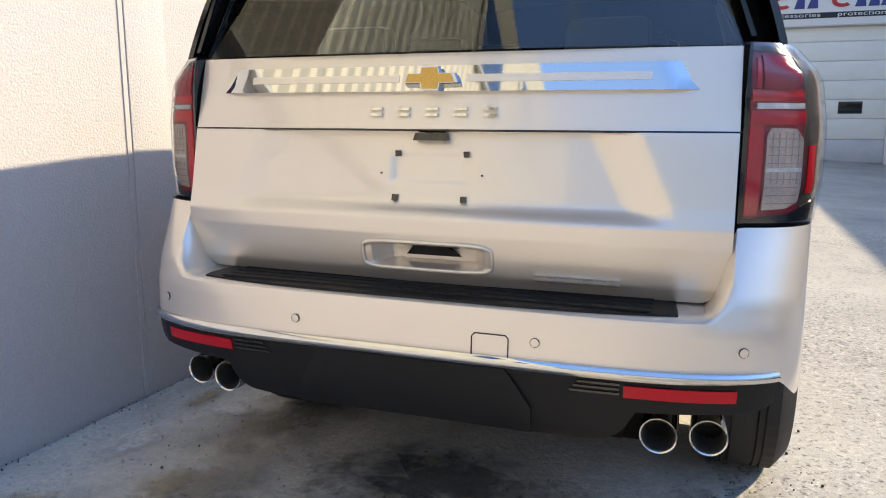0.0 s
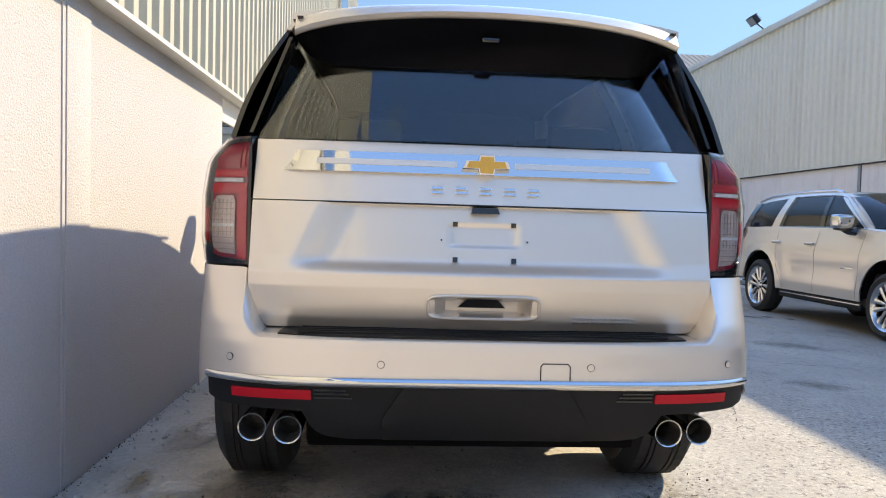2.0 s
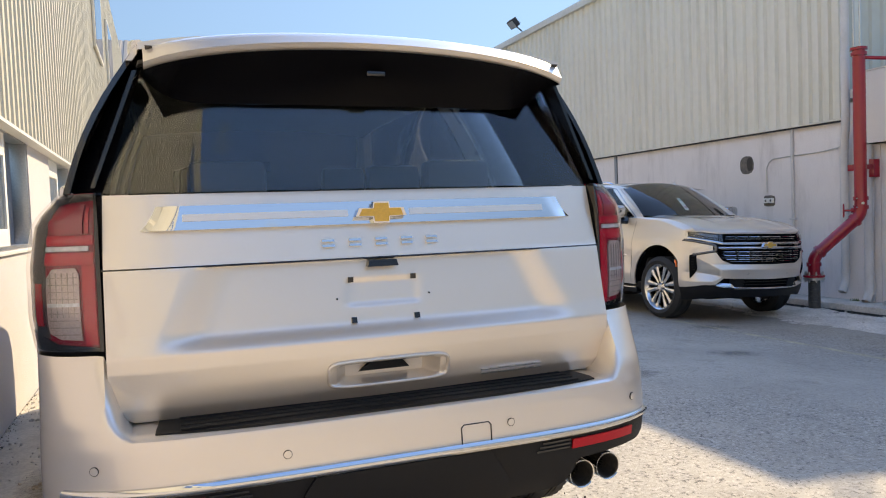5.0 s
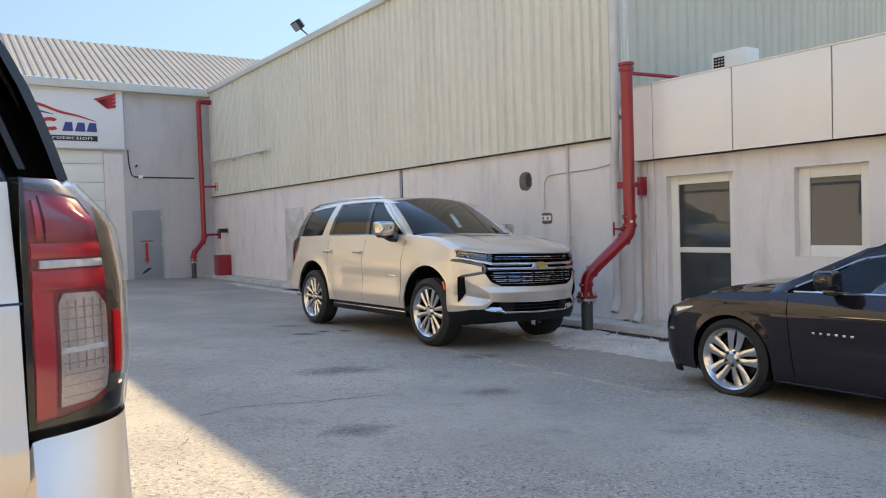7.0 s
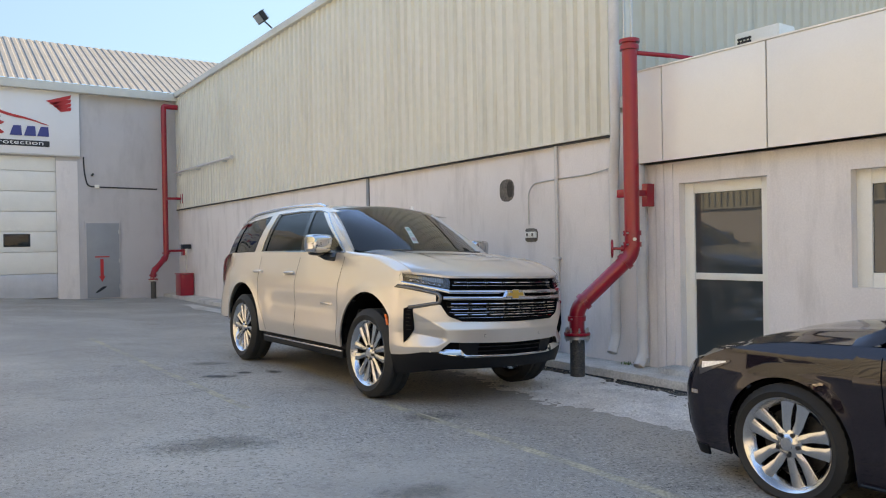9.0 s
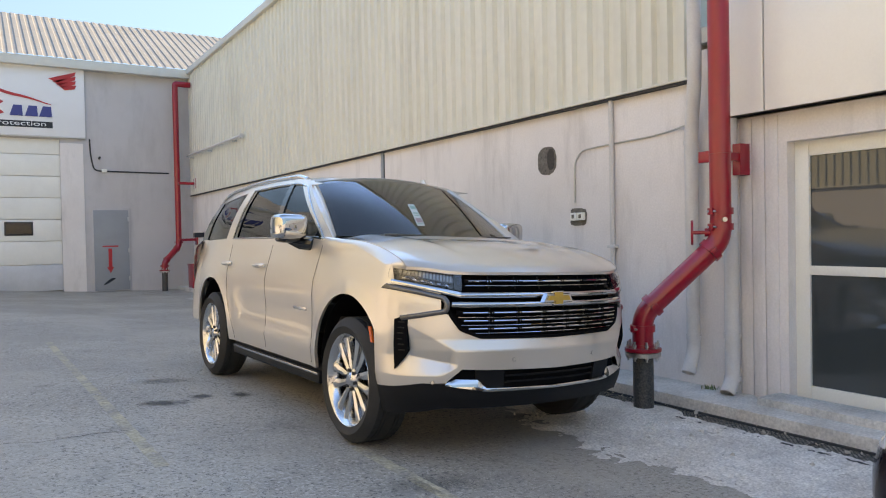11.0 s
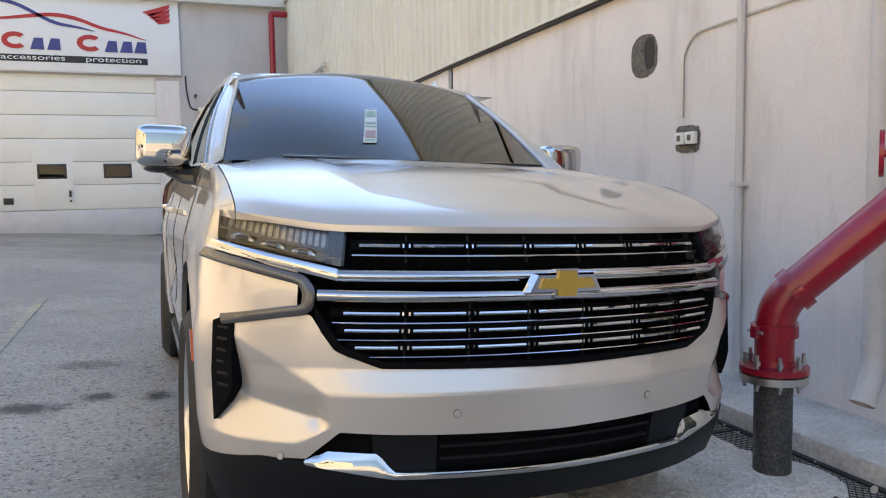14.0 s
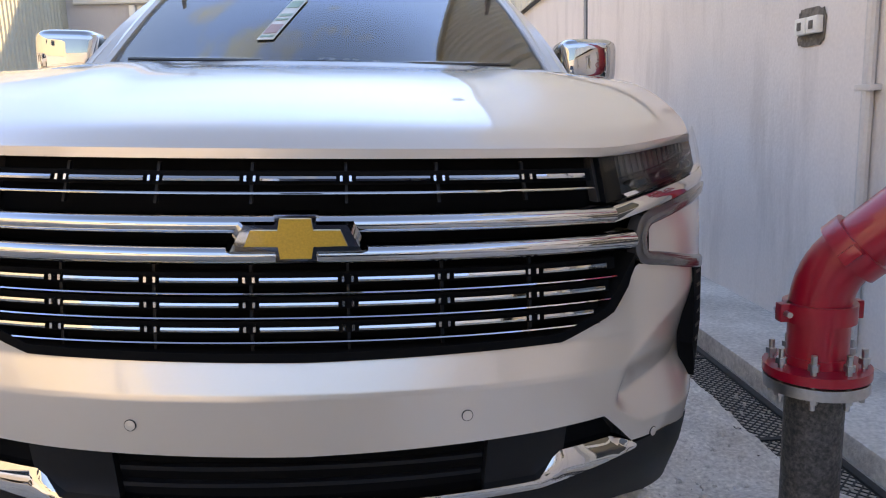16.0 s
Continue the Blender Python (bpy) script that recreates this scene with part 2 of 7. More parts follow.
M_PVC = material("white_frame", (0.86, 0.84, 0.77), rough=0.35, grain=0.03, stain=0.2, stain_size=0.6)
M_WPIPE = material("white_pipe", (0.66, 0.63, 0.60), rough=0.5, grain=0.05, stain=0.45, stain_size=0.4, stain_colour=(0.5, 0.46, 0.42))
M_RED = material("red_enamel", (0.38, 0.004, 0.020), rough=0.3, coat=0.4, grain=0.06, grain_size=12, stain=0.3, stain_size=0.3, stain_colour=(0.30, 0.005, 0.016))
M_BLACKPIPE = material("bitumen_pipe", (0.022, 0.022, 0.024), rough=0.5, stain=0.22, stain_size=0.012, stain_colour=(0.40, 0.39, 0.37), grain=0.5, grain_size=60, bump=0.3, bump_size=60)
M_STEEL = material("zinc_steel", (0.55, 0.55, 0.54), rough=0.35, metal=1.0, grain=0.1)
M_KICK = material("kick_plate", (0.64, 0.65, 0.67), rough=0.45, metal=0.25, grain=0.05, stain=0.4, stain_size=0.5)
M_IRON = material("cast_iron", (0.03, 0.03, 0.032), rough=0.6, metal=0.3, grain=0.3, grain_size=40)
# near-black colour that stands for unlit depth in rooms and openings
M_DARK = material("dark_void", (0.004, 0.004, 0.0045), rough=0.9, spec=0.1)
M_GREYDOOR = material("grey_door_paint", (0.30, 0.32, 0.34), rough=0.45, grain=0.03, stain=0.3, stain_size=0.6)
M_SIGNWHITE = material("sign_white", (0.80, 0.79, 0.78), rough=0.35, stain=0.12, stain_size=1)
M_SIGNBLUE = material("sign_blue", (0.035, 0.05, 0.22), rough=0.35)
M_SIGNRED = material("sign_red", (0.55, 0.025, 0.03), rough=0.35)
M_SIGNBLACK = material("sign_black", (0.012, 0.013, 0.02), rough=0.35)
M_YELLOW = material("worn_line_paint", (0.47, 0.42, 0.30), rough=0.9, grain=0.4, grain_size=45, stain=1.0, stain_size=0.25, stain_colour=(0.28, 0.27, 0.255))
M_HOLE = material("broken_masonry", (0.19, 0.165, 0.14), rough=0.95, grain=0.35, grain_size=40, stain=0.7, stain_size=0.08, stain_colour=(0.07, 0.062, 0.055), bump=0.8, bump_size=50)
M_BORE = material("sooty_steel", (0.07, 0.066, 0.062), rough=0.6, metal=0.4, grain=0.3, grain_size=90)
M_HOLE_SHADE = material("hole_shade", (0.06, 0.052, 0.045), rough=0.95, grain=0.3)
M_CRACK = material("crack", (0.03, 0.03, 0.03), rough=0.95)
M_WEED = material("weed_leaf", (0.12, 0.18, 0.06), rough=0.7, grain=0.3, grain_size=90)
M_PEBBLE = material("pebble", (0.50, 0.47, 0.42), rough=0.9, grain=0.2)

# car surfaces
M_PAINT = material("champagne_metallic", (0.715, 0.648, 0.578), rough=0.36, metal=0.62, coat=1.0, coat_ior=1.65, coat_rough=0.015, grain=0.03, grain_size=900)
M_PAINT_D = material("dark_plum_metallic", (0.011, 0.0072, 0.0125), rough=0.45, metal=0.0, spec=0.05, coat=1.0, coat_ior=1.55, grain=0.1, grain_size=900)
M_CHROME = material("chrome", (0.58, 0.585, 0.59), rough=0.035, metal=1.0)
M_SATIN = material("satin_metal", (0.62, 0.62, 0.62), rough=0.22, metal=1.0)
M_WHEEL = material("polished_alloy", (0.62, 0.62, 0.62), rough=0.2, metal=1.0, grain=0.03, grain_size=20)
M_PLASTIC = material("black_plastic", (0.008, 0.0085, 0.010), rough=0.5, spec=0.22, grain=0.1, grain_size=300, bump=0.08, bump_size=600)
M_BLACKTRIM = material("piano_black", (0.003, 0.003, 0.004), rough=0.2, spec=0.06)
M_GLOSS = material("gloss_black", (0.008, 0.008, 0.009), rough=0.1, coat=0.5)
M_TYRE = material("tyre_rubber", (0.020, 0.020, 0.0205), rough=0.72, grain=0.2, grain_size=120, stain=0.4, stain_size=0.2, stain_colour=(0.03, 0.029, 0.027))
M_REDLENS = material("red_lens", (0.62, 0.010, 0.036), rough=0.12, coat=1.0, grain=0.1, grain_size=250)
M_REDDARK = material("dark_red_lens", (0.36, 0.009, 0.034), rough=0.1, coat=1.0)
M_LAMPRED = material("lamp_housing_red", (0.26, 0.007, 0.026), rough=0.25, coat=0.6)
M_REFLECT = material("reflector_red", (0.45, 0.006, 0.018), rough=0.3, spec=0.2, coat=0.15, grain=0.2, grain_size=400)
M_CLEARLENS = material("clear_lens", (0.50, 0.44, 0.41), rough=0.2, metal=0.5, coat=1.0, grain=0.35, grain_size=120)
M_HOOKLENS = material("hook_lens", (0.13, 0.125, 0.12), rough=0.2, metal=0.4, coat=1.0, grain=0.2, grain_size=150)
M_AMBER = material("amber_lens", (0.85, 0.13, 0.02), rough=0.2, coat=0.8)
M_LAMPBACK = material("lamp_reflector", (0.30, 0.295, 0.285), rough=0.22, metal=0.6, grain=0.3, grain_size=60)
M_LAMPCLEAR = material("clear_headlamp", (0.74, 0.77, 0.80), rough=0.25, metal=0.3, coat=1.0, grain=0.3, grain_size=60)
M_REVERSE = material("reverse_lens", (0.56, 0.47, 0.44), rough=0.14, metal=0.2, coat=1.0, grain=0.2, grain_size=160)
M_SMOKE = material("smoked_lens", (0.06, 0.055, 0.055), rough=0.12, coat=1.0)
M_GOLD = material("gold_emblem", (0.62, 0.36, 0.06), rough=0.35, metal=0.35, coat=0.8, grain=0.12, grain_size=250)
M_CABIN = material("cabin_trim", (0.03, 0.028, 0.027), rough=0.7, grain=0.1)
M_SEAT = material("seat_leather", (0.05, 0.045, 0.042), rough=0.5, grain=0.1)
M_PAPER = material("paper_label", (0.62, 0.68, 0.66), rough=0.6)
M_GREENINK = material("green_ink", (0.24, 0.42, 0.36), rough=0.6)
M_PINKINK = material("pink_ink", (0.40, 0.29, 0.29), rough=0.6)
M_FILM = material("filmed_glass", (0.050, 0.060, 0.064), rough=0.02, spec=0.15, coat=1.0, coat_ior=1.62, coat_rough=0.0)
M_GLASS = glass("tinted_glass", (0.74, 0.78, 0.78), 1.62)
M_GLASS_W = glass("windscreen_glass", (0.86, 0.90, 0.90), 1.95)
M_GLASS_H = glass("lamp_cover", (0.96, 0.95, 0.94), 1.5)
M_GLASS_B = glass("window_glass", (0.30, 0.33, 0.34), 1.6)


# ---- tools ----
def finish(bm, name, mat, smooth=35.0):
    bmesh.ops.recalc_face_normals(bm, faces=bm.faces)
    me = bpy.data.meshes.new(name)
    for f in bm.faces:
        f.smooth = smooth > 0
    bm.to_mesh(me)
    bm.free()
    if smooth > 0:
        me.set_sharp_from_angle(angle=radians(smooth))
    me.materials.append(mat)
    return me


def part(name, bm, mat, parent=None, label="", smooth=35.0):
    ob = new(name, finish(bm, name, mat, smooth))
    if parent is not None:
        ob.parent = parent
    return tagged(ob, label=label)


def thing(name, bm, mat, label, category, group="", kind="", smooth=35.0):
    return tagged(part(name, bm, mat, None, "", smooth), label, category, group, kind)


def empty(name, m, label, category, group="", kind=""):
    ob = new(name)
    ob.matrix_world = m
    ob.empty_display_size = 0.2
    return tagged(ob, label, category, group, kind)


def box(bm, x0, x1, y0, y1, z0, z1, bevel=0.0, m=None):
    vs = [bm.verts.new((x, y, z)) for x in (x0, x1) for y in (y0, y1) for z in (z0, z1)]
    fs = [bm.faces.new([vs[i] for i in q]) for q in ((0, 1, 3, 2), (4, 6, 7, 5), (0, 4, 5, 1), (2, 3, 7, 6), (0, 2, 6, 4), (1, 5, 7, 3))]
    if bevel:
        es = {e for f in fs for e in f.edges}
        r = bmesh.ops.bevel(bm, geom=list(es), offset=bevel, segments=2, profile=0.6, affect="EDGES")
        vs = list({v for f in r["faces"] for v in f.verts} | {v for v in vs if v.is_valid})
    if m is not None:
        bmesh.ops.transform(bm, matrix=m, verts=[v for v in vs if v.is_valid])
    return bm


def cube(x0, x1, y0, y1, z0, z1, bevel=0.0, m=None):
    return box(bmesh.new(), x0, x1, y0, y1, z0, z1, bevel, m)


def grid(nu, nv, f, bm=None, flip=False, closed=False):
    """A sheet of nu x nv points, f(u, v) with u and v from 0 to 1."""
    bm = bm or bmesh.new()
    rows = [[bm.verts.new(f(i / (nu - 1), j / (nv - 1))) for j in range(nv)] for i in range(nu)]
    for i in range(nu - 1):
        for j in range(nv - 1):
            bm.faces.new((rows[i][j], rows[i + 1][j], rows[i + 1][j + 1], rows[i][j + 1]))
    if closed:
        for j in range(nv - 1):
            bm.faces.new((rows[-1][j], rows[0][j], rows[0][j + 1], rows[-1][j + 1]))
    return bm


def slab(nu, nv, f, back, bm=None):
    """A sheet with a rim: f outside, and the same moved by back(u, v), joined along the edge."""
    bm = bm or bmesh.new()
    a = [[bm.verts.new(f(i / (nu - 1), j / (nv - 1))) for j in range(nv)] for i in range(nu)]
    b = [[bm.verts.new(Vector(f(i / (nu - 1), j / (nv - 1))) + Vector(back)) for j in range(nv)] for i in range(nu)]
    for g in (a, b):
        for i in range(nu - 1):
            for j in range(nv - 1):
                bm.faces.new((g[i][j], g[i + 1][j], g[i + 1][j + 1], g[i][j + 1]))
    rim = [(i, 0) for i in range(nu)] + [(nu - 1, j) for j in range(1, nv)] + [(i, nv - 1) for i in range(nu - 2, -1, -1)] + [(0, j) for j in range(nv - 2, 0, -1)]
    for (i, j), (k, m) in zip(rim, rim[1:] + rim[:1]):
        bm.faces.new((a[i][j], a[k][m], b[k][m], b[i][j]))
    return bm


def lathe(profile, n=48, axis="x", bm=None, centre=(0, 0, 0), closed=False):
    """Turns (radius, along) pairs round an axis."""
    bm = bm or bmesh.new()
    rings = []
    for k in range(n):
        a = 2 * math.pi * k / n
        ring = []
        for r, s in profile:
            c, d = r * math.cos(a), r * math.sin(a)
            p = {"x": (s, c, d), "y": (c, s, d), "z": (c, d, s)}[axis]
            ring.append(bm.verts.new(Vector(p) + Vector(centre)))
        rings.append(ring)
    m = len(profile)
    for k in range(n):
        a, b = rings[k], rings[(k + 1) % n]
        for j in range(m if closed else m - 1):
            bm.faces.new((a[j], b[j], b[(j + 1) % m], a[(j + 1) % m]))
    return bm


def tube(points, r, n=12, bm=None, caps=True, smooth_bends=0, reach=9.0):
    """A round bar along points; r one radius or one for each point."""
    bm = bm or bmesh.new()
    ps = [Vector(p) for p in points]
    if smooth_bends:
        out = [ps[0]]
        for a, b, c in zip(ps, ps[1:], ps[2:]):
            d = min((b - a).length * 0.45, (c - b).length * 0.45, reach)
            p, q = b + (a - b).normalized() * d, b + (c - b).normalized() * d
            for i in range(smooth_bends + 1):
                t = i / smooth_bends
                out.append(p * (1 - t) ** 2 + b * 2 * t * (1 - t) + q * t * t)
        ps = out + [ps[-1]]
    rs = r if isinstance(r, (list, tuple)) else [r] * len(ps)
    rings, side = [], None
    for i, p in enumerate(ps):
        d = ((ps[min(i + 1, len(ps) - 1)] - p).normalized() + (p - ps[max(i - 1, 0)]).normalized()).normalized()
        if side is None:
            side = d.orthogonal().normalized()
        side = (side - d * side.dot(d)).normalized()
        up = d.cross(side)
        rings.append([bm.verts.new(p + (side * math.cos(2 * math.pi * k / n) + up * math.sin(2 * math.pi * k / n)) * rs[i]) for k in range(n)])
    for a, b in zip(rings, rings[1:]):
        for k in range(n):
            bm.faces.new((a[k], a[(k + 1) % n], b[(k + 1) % n], b[k]))
    if caps:
        bm.faces.new(rings[0][::-1])
        bm.faces.new(rings[-1])
    return bm


def plate(outline, place, depth, bm=None):
    """A flat piece: outline of (a, b) pairs, place(a, b, d) a point, d 0 at the back and depth at the face."""
    bm = bm or bmesh.new()
    lo, hi = ([bm.verts.new(place(a, b, d)) for a, b in outline] for d in (0, depth))
    bm.faces.new(hi)
    bm.faces.new(lo[::-1])
    for i in range(len(lo)):
        j = (i + 1) % len(lo)
        bm.faces.new((lo[i], lo[j], hi[j], hi[i]))
    return bm


def blob(n, rough, rx, ry, rng):
    """An uneven closed outline."""
    ph = [rng.uniform(0, 6.28) for _ in range(4)]
    out = []
    for k in range(n):
        a = 2 * math.pi * k / n
        s = 1 + rough * sum(math.sin((i + 2) * a + ph[i]) / (i + 1.5) for i in range(4))
        out.append((rx * s * math.cos(a), ry * s * math.sin(a)))
    return out


def lerp(a, b, t):
    return a + (b - a) * t


def smooth_step(a, b, x):
    t = max(0.0, min(1.0, (x - a) / (b - a)))
    return t * t * (3 - 2 * t)


def ramp(x, *pairs):
    """A smooth-jointed line through (x, value) pairs."""
    if x <= pairs[0][0]:
        return pairs[0][1]
    for (a, p), (b, q) in zip(pairs, pairs[1:]):
        if x <= b:
            return lerp(p, q, (x - a) / (b - a))
    return pairs[-1][1]


def ground_z(x, y):
    """The yard falls towards the drain along the far-side wall."""
    return ramp(x, (-2.6, 0.035), (-1.7, 0.065), (-0.8, 0.085), (0.6, 0.085), (1.8, 0.05), (3.4, -0.04), (4.5, -0.125), (5.3, -0.175), (6.0, -0.215), (7.6, -0.255), (40, -0.27))


# ---- the yard and its buildings ----
XL, XR, YF = -2.515, 8.80, 28.35          # faces of the near-side wall, the far-side wall and the end wall
CLAD_Z, EAVE_Z, Y_END = 2.72, 6.50, 8.55  # foot and top of the sheeting, end of the tall hall


def yard():
    xs = sorted({-400, -60, -12, -5, -3, -1.7, -0.8, 0.6, 1.8, 3.4, 4.5, 5.3, 6.0, 7.6, 40, 10, 14, 30, 60, 400, *[round(-2.6 + 0.4 * i, 2) for i in range(29)]})
    ys = [-400, -60, -20, -8] + [-4 + 0.8 * i for i in range(42)] + [40, 80, 400]
    bm = bmesh.new()
    rows = [[bm.verts.new((x, y, ground_z(x, y))) for y in ys] for x in xs]
    for i in range(len(xs) - 1):
        for j in range(len(ys) - 1):
            bm.faces.new((rows[i][j], rows[i + 1][j], rows[i + 1][j + 1], rows[i][j + 1]))
    return thing("ground", bm, M_ASPHALT, "worn grey asphalt yard with stains and cracks", "ground", kind="structure")


yard()


def ribbed_sheet(width, height, pitch=0.25, depth=0.035, wide=0.11, slope=0.03):
    """One sheet of trapezoid ribs in the x-z plane, ribs upright, face towards -y."""
    bm = bmesh.new()
    pts = []
    n = max(1, round(width / pitch))
    p = width / n
    for i in range(n):
        a = i * p
        pts += [(a, 0), (a + (p - wide) / 2 - slope, 0), (a + (p - wide) / 2, -depth), (a + (p + wide) / 2, -depth), (a + (p + wide) / 2 + slope, 0)]
    pts.append((width, 0))
    lo, hi = ([bm.verts.new((x, y, z)) for x, y in pts] for z in (0, height))
    for i in range(len(pts) - 1):
        bm.faces.new((lo[i], lo[i + 1], hi[i + 1], hi[i]))
    return bm


def cladding(name, label, mat, start, turn, length, height, step=1.0, tilt=0.0, **kw):
    """Sheets side by side: from start, along the direction turn (degrees), each a part."""
    root = empty(name, pose(*start, 0, 0, turn) @ pose(0, 0, 0, tilt, 0, 0), label, "cladding", kind="structure")
    n = math.ceil(length / step - 0.01)
    me = finish(ribbed_sheet(step, height, **kw), "sheet", mat, 20)
    for i in range(n):
        ob = new("sheet", me)
        ob.parent = root
        ob.location = (i * step, -0.004 * (i % 2), 0)
        if i == n - 1:
            ob.scale.x = (length - step * (n - 1)) / step
    return root


def wall(name, label, mat, x0, x1, y0, y1, z0, z1, holes=(), along="y"):
    """A wall with real openings: holes are (from, to, foot, top) along its length."""
    bm = bmesh.new()
    lo, hi = (y0, y1) if along == "y" else (x0, x1)

    def piece(a, b, c, d):
        if b - a > 1e-4 and d - c > 1e-4:
            box(bm, *((x0, x1, a, b) if along == "y" else (a, b, y0, y1)), c, d)

    at = lo
    for a, b, c, d in sorted(holes):
        piece(at, a, z0, z1)
        piece(a, b, z0, c)
        piece(a, b, d, z1)
        at = b
    piece(at, hi, z0, z1)
    bmesh.ops.remove_doubles(bm, verts=bm.verts, dist=0.0005)
    return thing(name, bm, mat, label, "wall", kind="structure", smooth=0)


def window_unit(name, x_face, y0, y1, z0, z1, facing, label, mullions=(), transoms=(), frame=0.06, depth=0.06, sill=True, pane=None, category="window"):
    """A framed window in a wall of constant x; facing is the sign of the side that it looks to."""
    root = empty(name, pose(x_face, y0, z0), label, category, kind="structure")
    w, h = y1 - y0, z1 - z0
    d = (-0.02, depth - 0.02) if facing < 0 else (0.02 - depth, 0.02)
    bm = bmesh.new()
    box(bm, *d, 0, frame, 0, h, 0.006)
    box(bm, *d, w - frame, w, 0, h, 0.006)
    box(bm, d[0] + 0.002, d[1] - 0.002, frame, w - frame, 0, frame, 0.006)
    box(bm, d[0] + 0.002, d[1] - 0.002, frame, w - frame, h - frame, h, 0.006)
    for m in mullions:
        box(bm, d[0] + 0.004, d[1] - 0.004, m - frame / 2, m + frame / 2, frame, h - frame, 0.004)
    for t in transoms:
        box(bm, d[0] + 0.006, d[1] - 0.006, frame, w - frame, t - frame * 0.3, t + frame * 0.3, 0.004)
    part("window_frame", bm, M_PVC, root)
    c = (d[0] + d[1]) / 2
    part("pane", cube(c - 0.006, c + 0.006, frame, w - frame, frame, h - frame), pane or M_GLASS_B, root)
    if sill:
        part("window_sill", cube(min(0, facing * 0.03) - 0.02, max(0, facing * 0.03) + 0.02, -0.03, w + 0.03, -0.05, -0.002, 0.004), M_PVC, root)
    return root


# near-side wall: rough cast below, sheeting above, two windows
LW = [(5.57, 7.42, 1.30, 2.27), (8.78, 10.6, 1.30, 2.27)]
wall("wall_west", "white rough-cast masonry wall with upright grooves", M_RENDER_L, XL - 0.25, XL, -14, YF, -0.3, 2.28, LW)
# the room's darkness is painted: a near-black wall set behind the windows
wall("west_room", "near-black wall standing for the unlit room behind the rough-cast wall", M_DARK, XL - 1.3, XL - 1.2, -14, YF, -0.3, 2.29)


def sliding_window(y0, y1, z0, z1):
    """Two-track window: the nearer half closed by a white sash, the other half slid open."""
    w, h = y1 - y0, z1 - z0
    root = empty("window_1", pose(XL - 0.14, y0, z0), "white sliding window standing half open in the rough-cast wall", "window", kind="structure")
    bm = bmesh.new()
    for a, b, c, d in ((0, 0.035, 0, h), (w - 0.035, w, 0, h), (0.035, w - 0.035, 0, 0.035), (0.035, w - 0.035, h - 0.035, h)):
        box(bm, 0.0, 0.13, a, b, c, d, 0.004)
    part("window_frame", bm, M_STEEL, root, "thin grey aluminium frame")
    sw, x = w * 0.52, 0.075
    bm = bmesh.new()
    for a, b, c, d in ((0.036, 0.10, 0.036, h - 0.036), (sw - 0.075, sw, 0.036, h - 0.036), (0.10, sw - 0.075, 0.036, 0.17), (0.10, sw - 0.075, h - 0.22, h - 0.036)):
        box(bm, x, x + 0.035, a, b, c, d, 0.005)
    sash = part("sash", bm, M_PVC, root, "white sash")
    part("pane", cube(x + 0.012, x + 0.018, 0.10, sw - 0.075, 0.17, h - 0.22), M_FILM, sash)
    part("window_sill", cube(0.10, 0.165, -0.02, w + 0.02, -0.03, -0.003, 0.004), M_TRIM, root)
    return root


for opening in LW:
    sliding_window(*opening)
groove = empty("wall_pilaster", pose(XL, 2.67, 0), "shallow upright groove strip in the rough-cast wall", "trim", kind="structure")
part("strip", cube(-0.02, 0.012, 0.05, 0.30, 0.0, 2.27, 0.004), M_RENDER_L, groove)
part("shadow_joint", cube(-0.02, 0.006, 0.02, 0.046, 0.0, 2.27), M_RENDER_F, groove)
cladding("cladding_west", "sand coloured ribbed metal sheeting above the rough-cast wall", M_CLAD_S, (XL + 0.06, -14, 2.26), 90, YF + 14, 5.2, pitch=0.2, wide=0.07)
thing("drip_trim", cube(XL, XL + 0.10, -14, YF, 2.235, 2.262), M_TRIM, "thin metal drip edge under the ribbed sheeting", "trim", kind="structure")
wall("hall_west", "plain back of the ribbed hall", M_CLAD_S, XL - 0.3, XL + 0.02, -14, YF, 2.29, 7.4)
for y0, y1 in ((15.0, 16.9), (18.9, 20.6), (-4.6, -3.0), (-7.6, -6.0)):
    hi = empty("window_2", pose(XL + 0.10, y0, 4.82), "dark high window strip in the ribbed sheeting", "window", kind="structure")
    part("window_frame", cube(0, 0.05, 0, y1 - y0, 0, 1.5, 0.01), M_TRIM, hi)
    part("pane", cube(0.02, 0.056, 0.06, y1 - y0 - 0.06, 0.06, 1.44), M_GLOSS, hi)
# low gutter of old concrete at the foot of that wall
bm = grid(9, 400, lambda u, v: (XL + 0.02 + u * 2.55 + (0.30 * noise.noise((v * 22, 1, 3)) + 0.08 * noise.noise((v * 90, 2, 3)) + 0.03 * noise.noise((v * 300, 2, 3))) * (u > 0.9), -8 + v * 30, ground_z(XL + u * 2.55, 0) + 0.010 - 0.004 * u))
thing("gutter_strip", bm, M_OLD, "cracked old concrete strip along the wall foot", "pavement", kind="structure")

# far-side hall: render below, cream sheeting above
wall("wall_east", "stained pale rendered wall under ribbed sheeting", M_RENDER_R, XR, XR + 0.25, Y_END - 0.2, YF, -0.4, 2.95)
niche = empty("blocked_doorway", pose(XR, 20.3, -0.25), "shallow blocked doorway panel in the rendered wall", "wall panel", kind="structure")
part("panel", cube(-0.02, 0.02, 0, 1.35, 0, 2.28, 0.006), M_CONCRETE, niche)
cladding("cladding_east", "cream ribbed metal sheeting on the hall wall", M_CLAD, (XR - 0.02, YF, CLAD_Z), -90, YF - Y_END, EAVE_Z - CLAD_Z, pitch=0.25, depth=0.05)
screws = bmesh.new()
